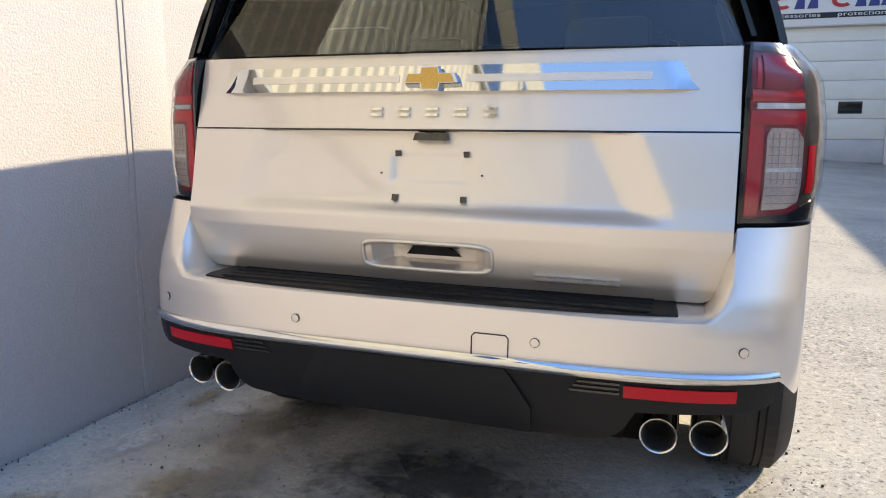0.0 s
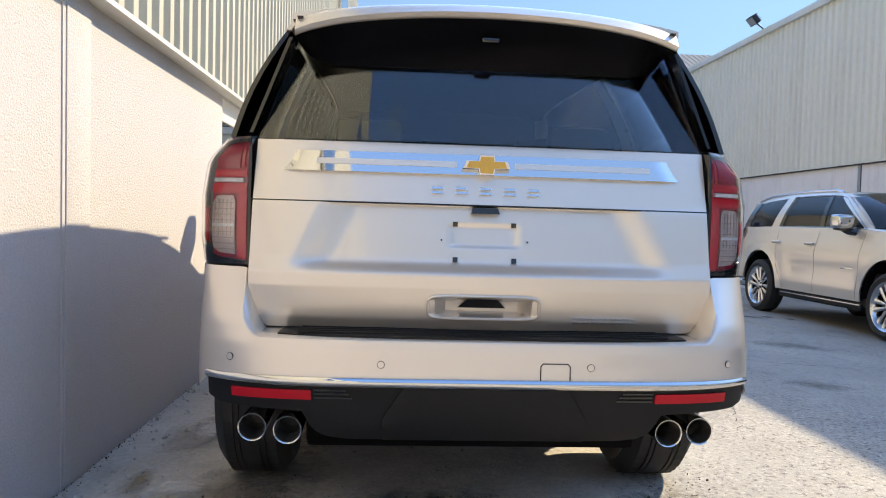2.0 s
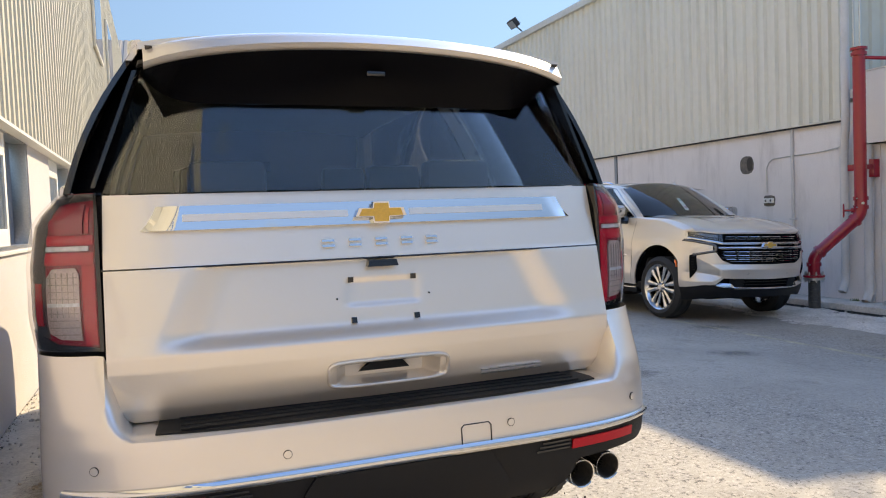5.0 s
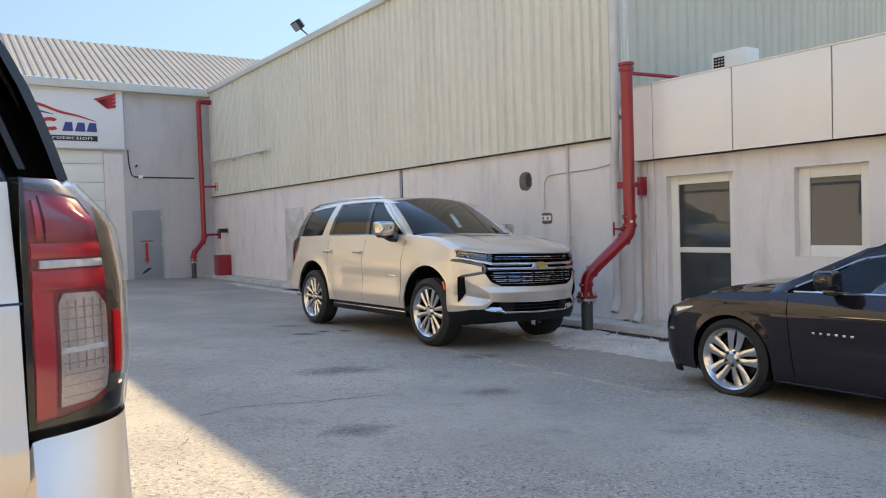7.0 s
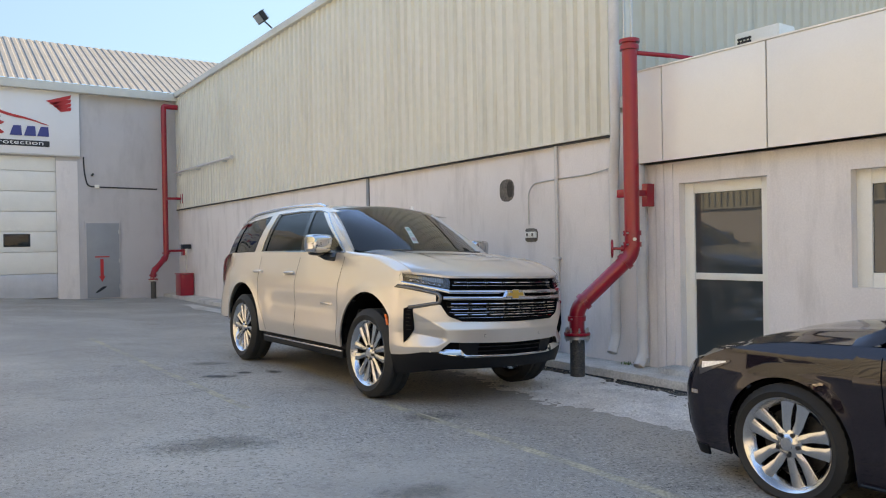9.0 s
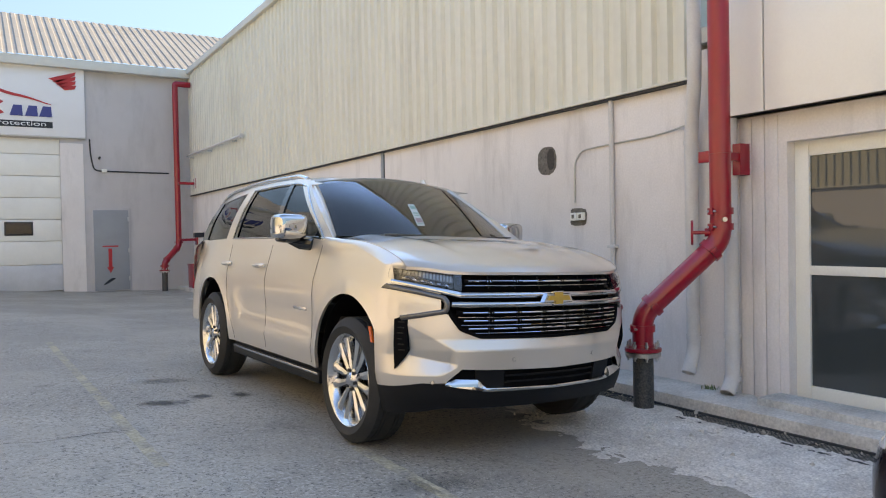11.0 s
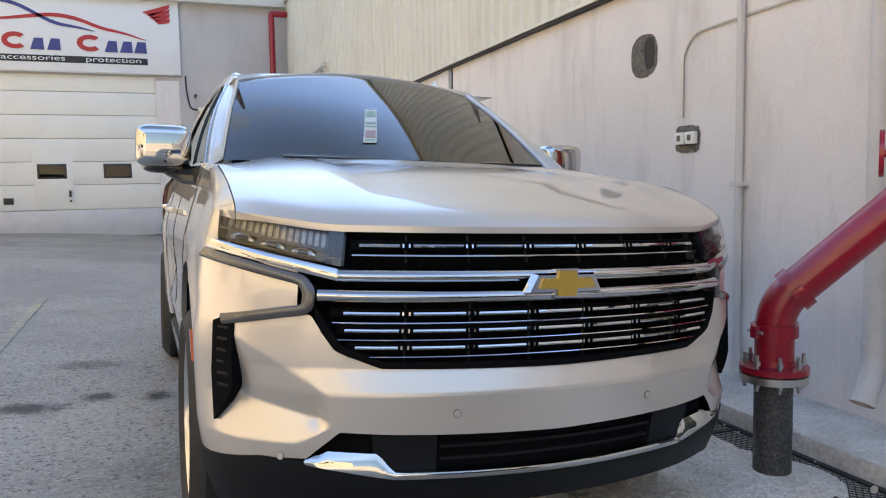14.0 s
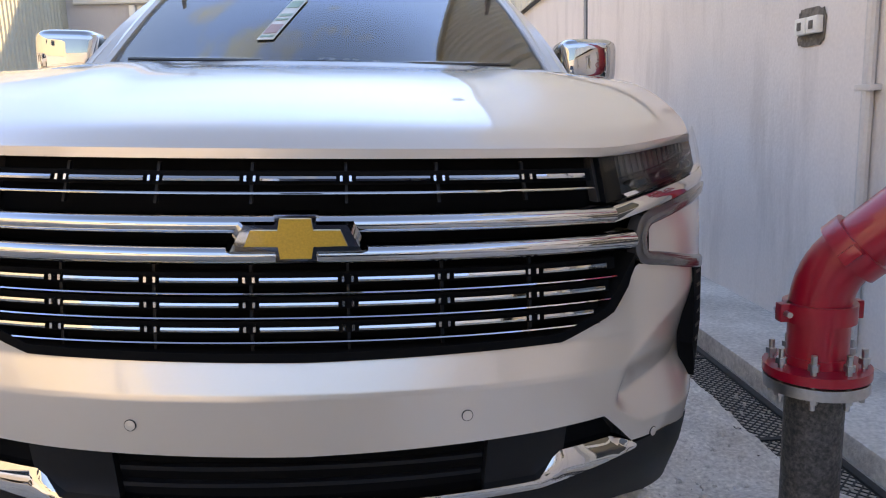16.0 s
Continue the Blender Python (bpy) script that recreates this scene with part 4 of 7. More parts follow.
cab = empty("wall_cable", pose(XR - 0.012, 0, 0), "thin sagging cable from the switch boxes to the downpipe", "cable")
part("wire", tube([(0, 10.22, 1.62), (0, 10.22, 2.08), (0, 10.10, 2.20), (0, 9.6, 2.22), (0, 9.0, 2.23), (-0.03, 8.55, 2.29)], 0.009, 6, smooth_bends=5), M_STEEL, cab)
hole = empty("wall_hole", pose(XR, 10.71, 2.14), "rough oval hole broken through the render", "hole", kind="structure")
ov = [(math.copysign(abs(math.cos(t)) ** 0.75, math.cos(t)), math.copysign(abs(math.sin(t)) ** 0.75, math.sin(t))) for t in [radians(9 * k) for k in range(40)]]
part("hollow", plate([(0.170 * a * (1 + 0.06 * noise.noise((3 * a, 3 * b, 1))), 0.165 * b * (1 + 0.06 * noise.noise((3 * a, 3 * b, 4)))) for a, b in ov], lambda a, b, d: (-0.003 - d * 0.1, a, b), 0.02), M_HOLE, hole)
# flat darker oval, the shade deep in the hole put into its colour
part("hole_shade", plate([(-0.075 + 0.065 * a * (1 + 0.1 * noise.noise((3 * a, 3 * b, 7))), 0.01 + 0.12 * b * (1 + 0.1 * noise.noise((3 * a, 3 * b, 9)))) for a, b in ov], lambda a, b, d: (-0.006 - d * 0.1, a, b), 0.02), M_HOLE_SHADE, hole)

lamp_arm = empty("wall_tube", pose(XR - 0.16, 22.4, 3.87), "white pipe carried on brackets along the cream sheeting", "pipe")
part("tube", tube([(0, 0, 0), (0, 5.75, 0.06)], 0.035, 10), M_WPIPE, lamp_arm)
part("end_cap", tube([(0, -0.05, 0), (0, 0.06, 0)], 0.055, 10), M_WPIPE, lamp_arm)
for y in (0.7, 3.2, 5.3):
    part("bracket", cube(-0.02, 0.15, y - 0.03, y + 0.03, -0.07, -0.02, 0.005), M_STEEL, lamp_arm)

flood = empty("floodlight", pose(8.50, 19.2, EAVE_Z + 0.13), "black floodlight on the eave gutter", "floodlight")
part("yoke", tube([(0.10, 0, 0.0), (-0.12, 0, 0.16)], 0.02, 8), M_IRON, flood)
hd = part("housing", cube(-0.14, 0.14, -0.26, 0.26, -0.05, 0.10, 0.02, pose(-0.20, 0, 0.20, 0, 50, 0) @ Matrix.Diagonal((0.9, 0.75, 0.9, 1))), M_IRON, flood)
part("lens", cube(-0.11, 0.11, -0.22, 0.22, -0.062, -0.05, 0, pose(-0.20, 0, 0.20, 0, 50, 0) @ Matrix.Diagonal((0.9, 0.75, 0.9, 1))), M_STEEL, hd)
for i in range(5):
    part("fin", cube(-0.12 + i * 0.055, -0.105 + i * 0.055, -0.22, 0.22, 0.10, 0.15, 0, pose(-0.20, 0, 0.20, 0, 50, 0) @ Matrix.Diagonal((0.9, 0.75, 0.9, 1))), M_IRON, hd)

ac = empty("condenser_unit", pose(10.2, 7.40, 3.20) @ Matrix.Diagonal((0.85, 0.7, 0.9, 1)), "cream outdoor air conditioner on the office roof", "air conditioner")
part("case", cube(-0.2, 0.2, -0.42, 0.42, 0.18, 0.80, 0.02), M_PVC, ac)
for i in range(9):
    part("louvre", cube(-0.215, -0.2, 0.10, 0.36, 0.29 + i * 0.05, 0.315 + i * 0.05), M_IRON, ac)
for i in range(4):
    part("louvre", cube(-0.216, -0.2, 0.12 + i * 0.07, 0.132 + i * 0.07, 0.28, 0.72), M_IRON, ac)
for y in (-0.34, 0.34):
    part("foot", cube(-0.2, 0.2, y - 0.03, y + 0.03, 0, 0.185), M_STEEL, ac)
fc = empty("end_wall_cable", pose(0, YF - 0.012, 0), "black cable looping under the sign along the end wall", "cable")
part("wire", tube([(5.85, 0, 4.35), (5.86, 0, 3.9), (5.95, 0, 3.42), (6.25, 0, 3.40), (8.1, 0, 3.38)], 0.022, 6, smooth_bends=4), M_SIGNBLACK, fc)
part("junction_box", cube(6.16, 6.30, -0.06, 0.0, 3.36, 3.47, 0.01), M_PVC, fc)
part("spot_camera", tube([(6.1, 0, 3.78), (6.1, -0.12, 3.80)], 0.035, 8), M_IRON, fc)

# trench drain, kerb and concrete apron
drain = empty("trench_drain", pose(7.93, 0, ground_z(7.95, 0)), "black cast iron trench drain grating", "drain", kind="structure")
part("trench", cube(0.0, 0.30, -6, 20, -0.2, -0.02), M_DARK, drain)
for x in (0.0, 0.27):
    part("rail", cube(x, x + 0.035, -6, 20, -0.02, 0.012, 0.003), M_IRON, drain)
bm = bmesh.new()
for k in range(-6, 24):
    y = 0.04 * k
    for d in (1, -1):
        a, b = (0.035, y if d > 0 else y + 0.235), (0.27, y + 0.235 if d > 0 else y)
        t0 = max(0.0, min(1.0, (0.01 - a[1]) / (b[1] - a[1]))) if d > 0 else 0.0
        t1 = max(0.0, min(1.0, (0.97 - a[1]) / (b[1] - a[1]))) if d > 0 else 1.0
        if d < 0:
            t0 = max(0.0, min(1.0, (a[1] - 0.97) / 0.235))
            t1 = max(0.0, min(1.0, (a[1] - 0.01) / 0.235))
        if t1 - t0 > 0.05:
            tube([(lerp(a[0], b[0], t0), lerp(a[1], b[1], t0), 0), (lerp(a[0], b[0], t1), lerp(a[1], b[1], t1), 0)], 0.0045, 4, bm)
box(bm, 0.033, 0.272, 0.975, 1.0, -0.012, 0.008)
grate = finish(bm, "grating", M_IRON, 0)
for i in range(26):
    ob = new("grating", grate)
    ob.parent = drain
    ob.location = (0, -6 + i, 0)
thing("wall_kerb", cube(8.26, XR + 0.01, -12, YF, -0.5, -0.155, 0.02), M_CONCRETE, "pale concrete strip between drain and wall", "kerb", kind="structure")
thing("kerb_block", cube(8.50, XR + 0.01, 4.2, 7.72, -0.3, -0.09, 0.02), M_CONCRETE, "raised concrete plinth at the office wall foot", "kerb", kind="structure")
rng = random.Random(11)


def ground_patch(name, outline, cx, cy, mat, label, lift, category="stain"):
    bm = bmesh.new()
    c = bm.verts.new((cx, cy, ground_z(cx, cy) + lift))
    ring = [bm.verts.new((cx + a, cy + b, ground_z(cx + a, cy + b) + lift)) for a, b in outline]
    mid = [bm.verts.new((cx + a * 0.5, cy + b * 0.5, ground_z(cx + a * 0.5, cy + b * 0.5) + lift)) for a, b in outline]
    n = len(ring)
    for i in range(n):
        j = (i + 1) % n
        bm.faces.new((ring[i], ring[j], mid[j], mid[i]))
        bm.faces.new((mid[i], mid[j], c))
    return thing(name, bm, mat, label, category, kind="structure")


def apron(u, v):
    """Spilled concrete: lumpy, its ragged rim dips under the asphalt."""
    x, y = lerp(6.45, 8.0, u), lerp(3.4, 11.2, v)
    ragged = 0.22 * noise.noise((x * 2.2, y * 1.6, 5)) + 0.10 * noise.noise((x * 9, y * 9, 2)) + 0.04 * noise.noise((x * 30, y * 30, 3))
    rim = min(x - 6.75 - 0.25 * abs(y - 7.4) / 3, (y - 3.6) * 0.5, (11.0 - y) * 0.5) + ragged
    bumps = 0.016 * noise.noise((x * 6, y * 6, 1)) + 0.011 * noise.noise((x * 24, y * 24, 8)) + 0.006 * noise.noise((x * 60, y * 60, 4))
    return (x, y, ground_z(x, y) + min(0.016, max(-0.02, rim * 0.06)) + bumps * smooth_step(-0.05, 0.15, rim))


thing("concrete_apron", grid(120, 440, apron), M_MORTAR, "rough pale concrete patch spilled round the pipe base", "pavement", kind="structure")
thing("concrete_edge", grid(4, 400, lambda u, v: (7.55 + u * 0.40 - (0.16 * noise.noise((v * 22, 0, 1)) + 0.07 * noise.noise((v * 110, 0, 4)) + 0.03 * noise.noise((v * 400, 0, 6))) * (1 - u), -6 + 30 * v, ground_z(7.55 + u * 0.4, 0) + 0.009)), M_CONCRETE, "pale concrete edge along the drain", "pavement", kind="structure")
thing("concrete_collar", lathe([(0.06, 0.05), (0.12, 0.045), (0.24, 0.012), (0.33, -0.01)], 26, "z", centre=(7.85, 8.34, ground_z(7.8, 8) + 0.01)), M_MORTAR, "rough concrete collar round the pipe foot", "concrete", kind="structure")
for cx, cy, rx, ry, mat in ((4.40, 10.60, 0.30, 0.17, M_STAIN), (4.76, 10.80, 0.16, 0.15, M_STAIN), (5.12, 10.75, 0.16, 0.16, M_STAIN), (4.01, 5.75, 0.42, 0.26, M_DAMP), (4.6, 11.75, 0.42, 0.24, M_DAMP), (3.3, 7.4, 0.6, 0.4, M_DAMP), (2.3, 5.1, 0.35, 0.3, M_DAMP), (-0.5, 1.95, 1.1, 0.75, M_DAMP), (-1.3, 1.7, 0.5, 0.4, M_DAMP), (0.1, 2.2, 0.4, 0.5, M_STAIN), (-0.9, 2.3, 0.6, 0.4, M_STAIN), (5.3, 7.6, 0.5, 0.3, M_DAMP)):
    ground_patch("oil_stain", blob(34, 0.12, rx, ry, rng), cx, cy, mat, "dark stain soaked into the ground", 0.016 if cy < 3 else 0.0035)


for cx, cy, rx, ry in ((-1.95, 1.5, 0.35, 0.5), (-1.8, 2.5, 0.3, 0.45), (-2.1, 3.4, 0.25, 0.6), (-1.9, 0.7, 0.3, 0.4)):
    ground_patch("damp_stain", blob(34, 0.12, rx, ry, rng), cx, cy, M_DAMP, "brown damp stain on the old concrete", 0.018)


for cx, cy, rx, ry in ((-2.12, 1.72, 0.20, 0.10), (-2.2, 2.75, 0.10, 0.22), (-1.75, 1.95, 0.16, 0.22), (-2.05, 4.2, 0.2, 0.5)):
    ground_patch("rust_stain", blob(34, 0.16, rx, ry, rng), cx, cy, M_OCHRE, "ochre rust stain on the old concrete", 0.021)
for cx, cy, rx, ry in ((-2.15, 2.22, 0.12, 0.30), (-1.98, 2.62, 0.18, 0.14), (-2.1, 3.6, 0.14, 0.4)):
    ground_patch("lime_stain", blob(34, 0.16, rx, ry, rng), cx, cy, M_PALE, "pale lime bloom on the old concrete", 0.023)
for cx, cy, rx, ry in ((-1.62, 1.9, 0.3, 0.55), (-1.60, 2.7, 0.32, 0.6), (-1.55, 3.6, 0.3, 0.7)):
    ground_patch("dirt_film", blob(40, 0.14, rx, ry, rng), cx, cy, M_DIRT, "brown dirt film over the edge of the concrete", 0.025)
bm = bmesh.new()
for k in range(1100):
    if k % 3 == 0:
        x, y = XL + abs(rng.gauss(0.0, 0.03)) + 0.015, rng.uniform(1.4, 7.5)
    else:
        x, y = rng.uniform(-2.0, 0.4), 2.45 + rng.gauss(0, 0.42)
    s = rng.uniform(0.0015, 0.005) if k % 11 else rng.uniform(0.005, 0.009)
    m = Matrix.Translation((x, y, ground_z(x, y) + (0.016 if x < -1.5 else 0.005))) @ Euler([rng.uniform(0, 6) for _ in range(3)]).to_matrix().to_4x4() @ Matrix.Diagonal((s, s * 0.8, s * 0.55, 1))
    bmesh.ops.create_icosphere(bm, subdivisions=1, radius=1, matrix=m)
thing("dirt", bm, M_CRUMB, "dark dirt crumbs on the ground by the wall foot", "dirt", kind="stuff", smooth=0)


def crack(points, w, seed):
    r = random.Random(seed)
    bm = bmesh.new()
    prev = None
    for (x0, y0), (x1, y1) in zip(points, points[1:]):
        n = max(2, int(math.hypot(x1 - x0, y1 - y0) / 0.08))
        for i in range(n):
            t = i / n
            x, y = lerp(x0, x1, t) + r.uniform(-0.025, 0.025), lerp(y0, y1, t) + r.uniform(-0.025, 0.025)
            s = w * r.uniform(0.3, 1.0)
            a, b = bm.verts.new((x, y - s, ground_z(x, y) + 0.0028)), bm.verts.new((x, y + s, ground_z(x, y) + 0.0028))
            if prev:
                bm.faces.new((prev[0], a, b, prev[1]))
            prev = (a, b)
    return thing("crack", bm, M_CRACK, "jagged crack in the asphalt", "crack", kind="structure")


crack([(1.55, 6.1), (1.9, 6.25), (2.5, 6.1), (3.2, 6.05)], 0.008, 1)
crack([(2.6, 9.6), (3.4, 9.5), (4.1, 9.7)], 0.006, 2)
crack([(0.9, 3.4), (1.2, 4.2), (1.05, 5.0), (1.4, 5.9)], 0.006, 3)
for (xa, ya), (xb, yb) in (((5.31, 1.6), (5.27, 8.6)), ((3.99, 8.6), (3.80, 15.4))):
    line = grid(7, 420, lambda u, v: (lerp(xa, xb, v) + 0.058 * (u * 2 - 1) + 0.01 * noise.noise((v * 60, u, 2)), lerp(ya, yb, v), ground_z(lerp(xa, xb, v), 0) + 0.002))
    worn = [f for f in line.faces if noise.noise(f.calc_center_median() * 9) * 0.5 + noise.noise(f.calc_center_median() * 1.3) * 0.6 + noise.noise(f.calc_center_median() * 40) * 0.35 > 0.50]
    bmesh.ops.delete(line, geom=worn, context="FACES")
    thing("parking_line", line, M_YELLOW, "worn ochre parking line on the asphalt", "line", kind="structure")
bm = bmesh.new()
for k in range(520):
    x, y = (rng.uniform(XL + 0.02, XL + 0.5), rng.uniform(1.5, 7)) if k % 2 else (rng.uniform(7.0, 8.75), rng.uniform(6.5, 9.6))
    s = rng.uniform(0.004, 0.014) if k % 9 else rng.uniform(0.012, 0.026)
    z = ground_z(x, y) + (0.062 if x > 8.26 else 0.012)
    m = Matrix.Translation((x, y, z)) @ Euler([rng.uniform(0, 6) for _ in range(3)]).to_matrix().to_4x4() @ Matrix.Diagonal((s, s * 0.8, s * 0.6, 1))
    bmesh.ops.create_icosphere(bm, subdivisions=1, radius=1, matrix=m)
thing("gravel", bm, M_PEBBLE, "loose pebbles and crumbs along the wall feet", "gravel", kind="stuff", smooth=0)
bm = bmesh.new()
for k in range(420):
    x, y = 7.55 + rng.gauss(0, 0.22), 8.15 + rng.gauss(0, 0.55)
    if 7.93 < x < 8.26:
        continue
    g = rng.uniform(0.004, 0.012) if k % 6 else rng.uniform(0.012, 0.028)
    m = Matrix.Translation((x, y, ground_z(x, y) + (0.10 if x > 8.26 else 0.014))) @ Euler([rng.uniform(0, 6) for _ in range(3)]).to_matrix().to_4x4() @ Matrix.Diagonal((g, g * 0.8, g * 0.55, 1))
    bmesh.ops.create_icosphere(bm, subdivisions=1, radius=1, matrix=m)
thing("mortar_crumbs", bm, M_MORTAR, "pale crumbs of mortar round the pipe foot", "rubble", kind="stuff", smooth=0)
bm = bmesh.new()
for k in range(40):
    x, y = 8.70 + rng.gauss(0, 0.03), 8.32 + rng.gauss(0, 0.05)
    a, h, b = rng.uniform(0, 6.28), rng.uniform(0.015, 0.045), rng.uniform(0.01, 0.03)
    e, q = Vector((math.cos(a), math.sin(a), 0)), Vector((-math.sin(a), math.cos(a), 0))
    base = Vector((x, y, -0.157))
    pts = [(base - q * 0.003, base + q * 0.003), (base + e * b * 0.5 + Vector((0, 0, h * 0.7)) - q * 0.005, base + e * b * 0.5 + Vector((0, 0, h * 0.7)) + q * 0.005)]
    v = [bm.verts.new(p) for pair in pts for p in pair] + [bm.verts.new(base + e * b + Vector((0, 0, h)))]
    bm.faces.new((v[0], v[1], v[3], v[2]))
    bm.faces.new((v[2], v[3], v[4]))
thing("weeds", bm, M_WEED, "small green weeds in the wall foot joint", "weeds", kind="stuff")
# unseen wall added to close off the yard behind the walk
wall("unseen_wall_south", "unseen plain pale wall added across the yard", M_RENDER_L, XL, XR, -14.3, -14.0, -0.3, 3.4, along="x")


# ---- the large SUV: y forward, origin on the ground under the rear axle ----
WB, RA, ARCH_R, ARCH_Z, TYRE_R = 3.07, -0.12, 0.545, 0.475, 0.43


def suv_w(z):
    """Half width of the body at a height."""
    return ramp(z, (0.20, 0.93), (0.40, 0.99), (0.55, 1.012), (0.80, 1.024), (0.98, 1.028), (1.08, 1.020), (1.20, 0.990), (1.30, 0.962), (1.37, 0.945), (1.42, 0.93))


def suv_side(y, z):
    """Half width along the side, with the fender flares, the shoulder and the scooped doors."""
    w = suv_w(z)
    w -= -0.008 * smooth_step(2.6, 3.5, y) + 0.040 * smooth_step(-0.2, -1.0, y)
    for c in (RA, WB):
        d = math.hypot(y - c, z - 0.43)
        w += 0.018 * smooth_step(0.70, 0.55, d)
    door = smooth_step(0.55, 0.85, y) * smooth_step(2.60, 2.30, y)
    w -= 0.020 * door * math.exp(-((z - 0.80) / 0.16) ** 2)
    w += 0.010 * door * math.exp(-((z - 0.585) / 0.035) ** 2)
    return w


def rear_depth(z):
    return ramp(z, (0.30, 0.40), (0.42, 0.52), (0.56, 0.545), (0.60, 0.553), (0.72, 0.545), (0.745, 0.535), (0.78, 0.525), (0.95, 0.42), (1.05, 0.385), (1.40, 0.375))


YR, YN = -0.70, 3.50
N_REAR, N_NOSE = 4.6, 2.1


def wrap_rear(x, z, depth, off=0.0, n=N_REAR, w=None):
    """A point of the rounded tail at half-width share x (-1 to 1)."""
    w = w or suv_side(YR, z)
    t = min(1.0, abs(x)) ** (n / 2)
    c = math.sqrt(max(0.0, 1 - t * t)) ** (2 / n)
    y = YR - depth * c
    nx = (abs(x) ** (n - 1)) / w
    ny = (c ** (n - 1)) / max(0.05, depth)
    k = off / max(1e-6, math.hypot(nx, ny))
    return Vector((math.copysign(w * abs(x) + nx * k, x), y - ny * k, z))


def share(x0, n=N_REAR):
    """Evens out steps round the corner: an angle share from -1 to 1 to a width share."""
    return math.copysign(abs(math.sin(x0 * math.pi / 2)) ** (2 / n), x0)


def unshare(x, n=N_REAR):
    return math.copysign(math.asin(min(1.0, abs(x) ** (n / 2))) * 2 / math.pi, x)


def tail_xz(x, z, off=0.0):
    """The lift gate face: y for x and z, with the plate hollow and the lower crease."""
    y = -1.07 + 0.020 * (abs(x) / 0.8) ** 2 + 0.012 * (abs(x) / 0.8) ** 8
    y += ramp(z, (0.74, 0.0), (0.79, -0.035), (0.90, -0.062), (0.945, -0.066), (1.0, -0.050), (1.18, -0.012), (1.195, -0.006), (1.40, 0.045))
    y += 0.028 * smooth_step(0.58 + 0.5 * (1.18 - z), 0.43 + 0.5 * (1.18 - z), abs(x)) * smooth_step(0.945, 0.99, z) * smooth_step(1.186, 1.178, z)
    y += 0.006 * smooth_step(0.125, 0.105, abs(x)) * smooth_step(1.035, 1.05, z) * smooth_step(1.125, 1.11, z)
    hx, hz = abs(x) / 0.175, abs(z - 0.835) / 0.034
    y += 0.065 * smooth_step(1.0, 0.72, hx) * smooth_step(1.0, 0.6, hz)
    return Vector((x, y - off, z))


def tail_patch(x0, x1, z0, z1, off=0.004, thick=0.014, nu=2, nv=2, skew=0.0):
    def f(u, v):
        z = lerp(z0, z1, v)
        return tail_xz(lerp(x0 + skew * v, x1 - skew * v, u), z, off + thick)
    return slab(nu, nv, f, (0, thick + off, 0))


def nose_depth(z):
    return ramp(z, (0.22, 0.46), (0.34, 0.51), (0.42, 0.55), (0.56, 0.572), (0.70, 0.584), (0.712, 0.582), (0.775, 0.555), (0.90, 0.553), (1.00, 0.546), (1.10, 0.52), (1.19, 0.485))


def wrap_nose(x, z, off=0.0, n=N_NOSE, depth=None):
    w = suv_side(YN, z)
    depth = nose_depth(z) if depth is None else depth
    t = min(1.0, abs(x)) ** (n / 2)
    c = math.sqrt(max(0.0, 1 - t * t)) ** (2 / n)
    nx, ny = (abs(x) ** (n - 1)) / w, (c ** (n - 1)) / depth
    k = off / max(1e-6, math.hypot(nx, ny))
    return Vector((math.copysign(w * abs(x) + nx * k, x), YN + depth * c + ny * k, z))


def nose_x(x, z, off=0.0):
    return wrap_nose(max(-1, min(1, x / suv_side(YN, z))), z, off)


def nose_strip(x0, x1, lo, hi, off, thick, nu=24, nv=3, curl=0.0, lean=lambda x: 0.0):
    """A strip on the nose between the heights lo(x) and hi(x); curl rounds its face, lean tips it back."""
    a, b = unshare(x0 / 1.0, N_NOSE), unshare(x1 / 1.0, N_NOSE)

    def f(u, v):
        x = share(lerp(a, b, u), N_NOSE)
        z = lerp(lo(x), hi(x), v)
        return wrap_nose(x, z, off + curl * (1 - (2 * v - 1) ** 2) - lean(x) * v)
    bm = bmesh.new()
    A = [[bm.verts.new(f(i / (nu - 1), j / (nv - 1))) for j in range(nv)] for i in range(nu)]

    def g(u, v):
        x = share(lerp(a, b, u), N_NOSE)
        return wrap_nose(x, lerp(lo(x), hi(x), v), off - thick)
    B = [[bm.verts.new(g(i / (nu - 1), j)) for j in (0, 1)] for i in range(nu)]
    for i in range(nu - 1):
        for j in range(nv - 1):
            bm.faces.new((A[i][j], A[i + 1][j], A[i + 1][j + 1], A[i][j + 1]))
        bm.faces.new((B[i][0], B[i + 1][0], A[i + 1][0], A[i][0]))
        bm.faces.new((A[i][-1], A[i + 1][-1], B[i + 1][1], B[i][1]))
    for i in (0, nu - 1):
        bm.faces.new((A[i][0], *A[i][1:], B[i][1], B[i][0]))
    return bm


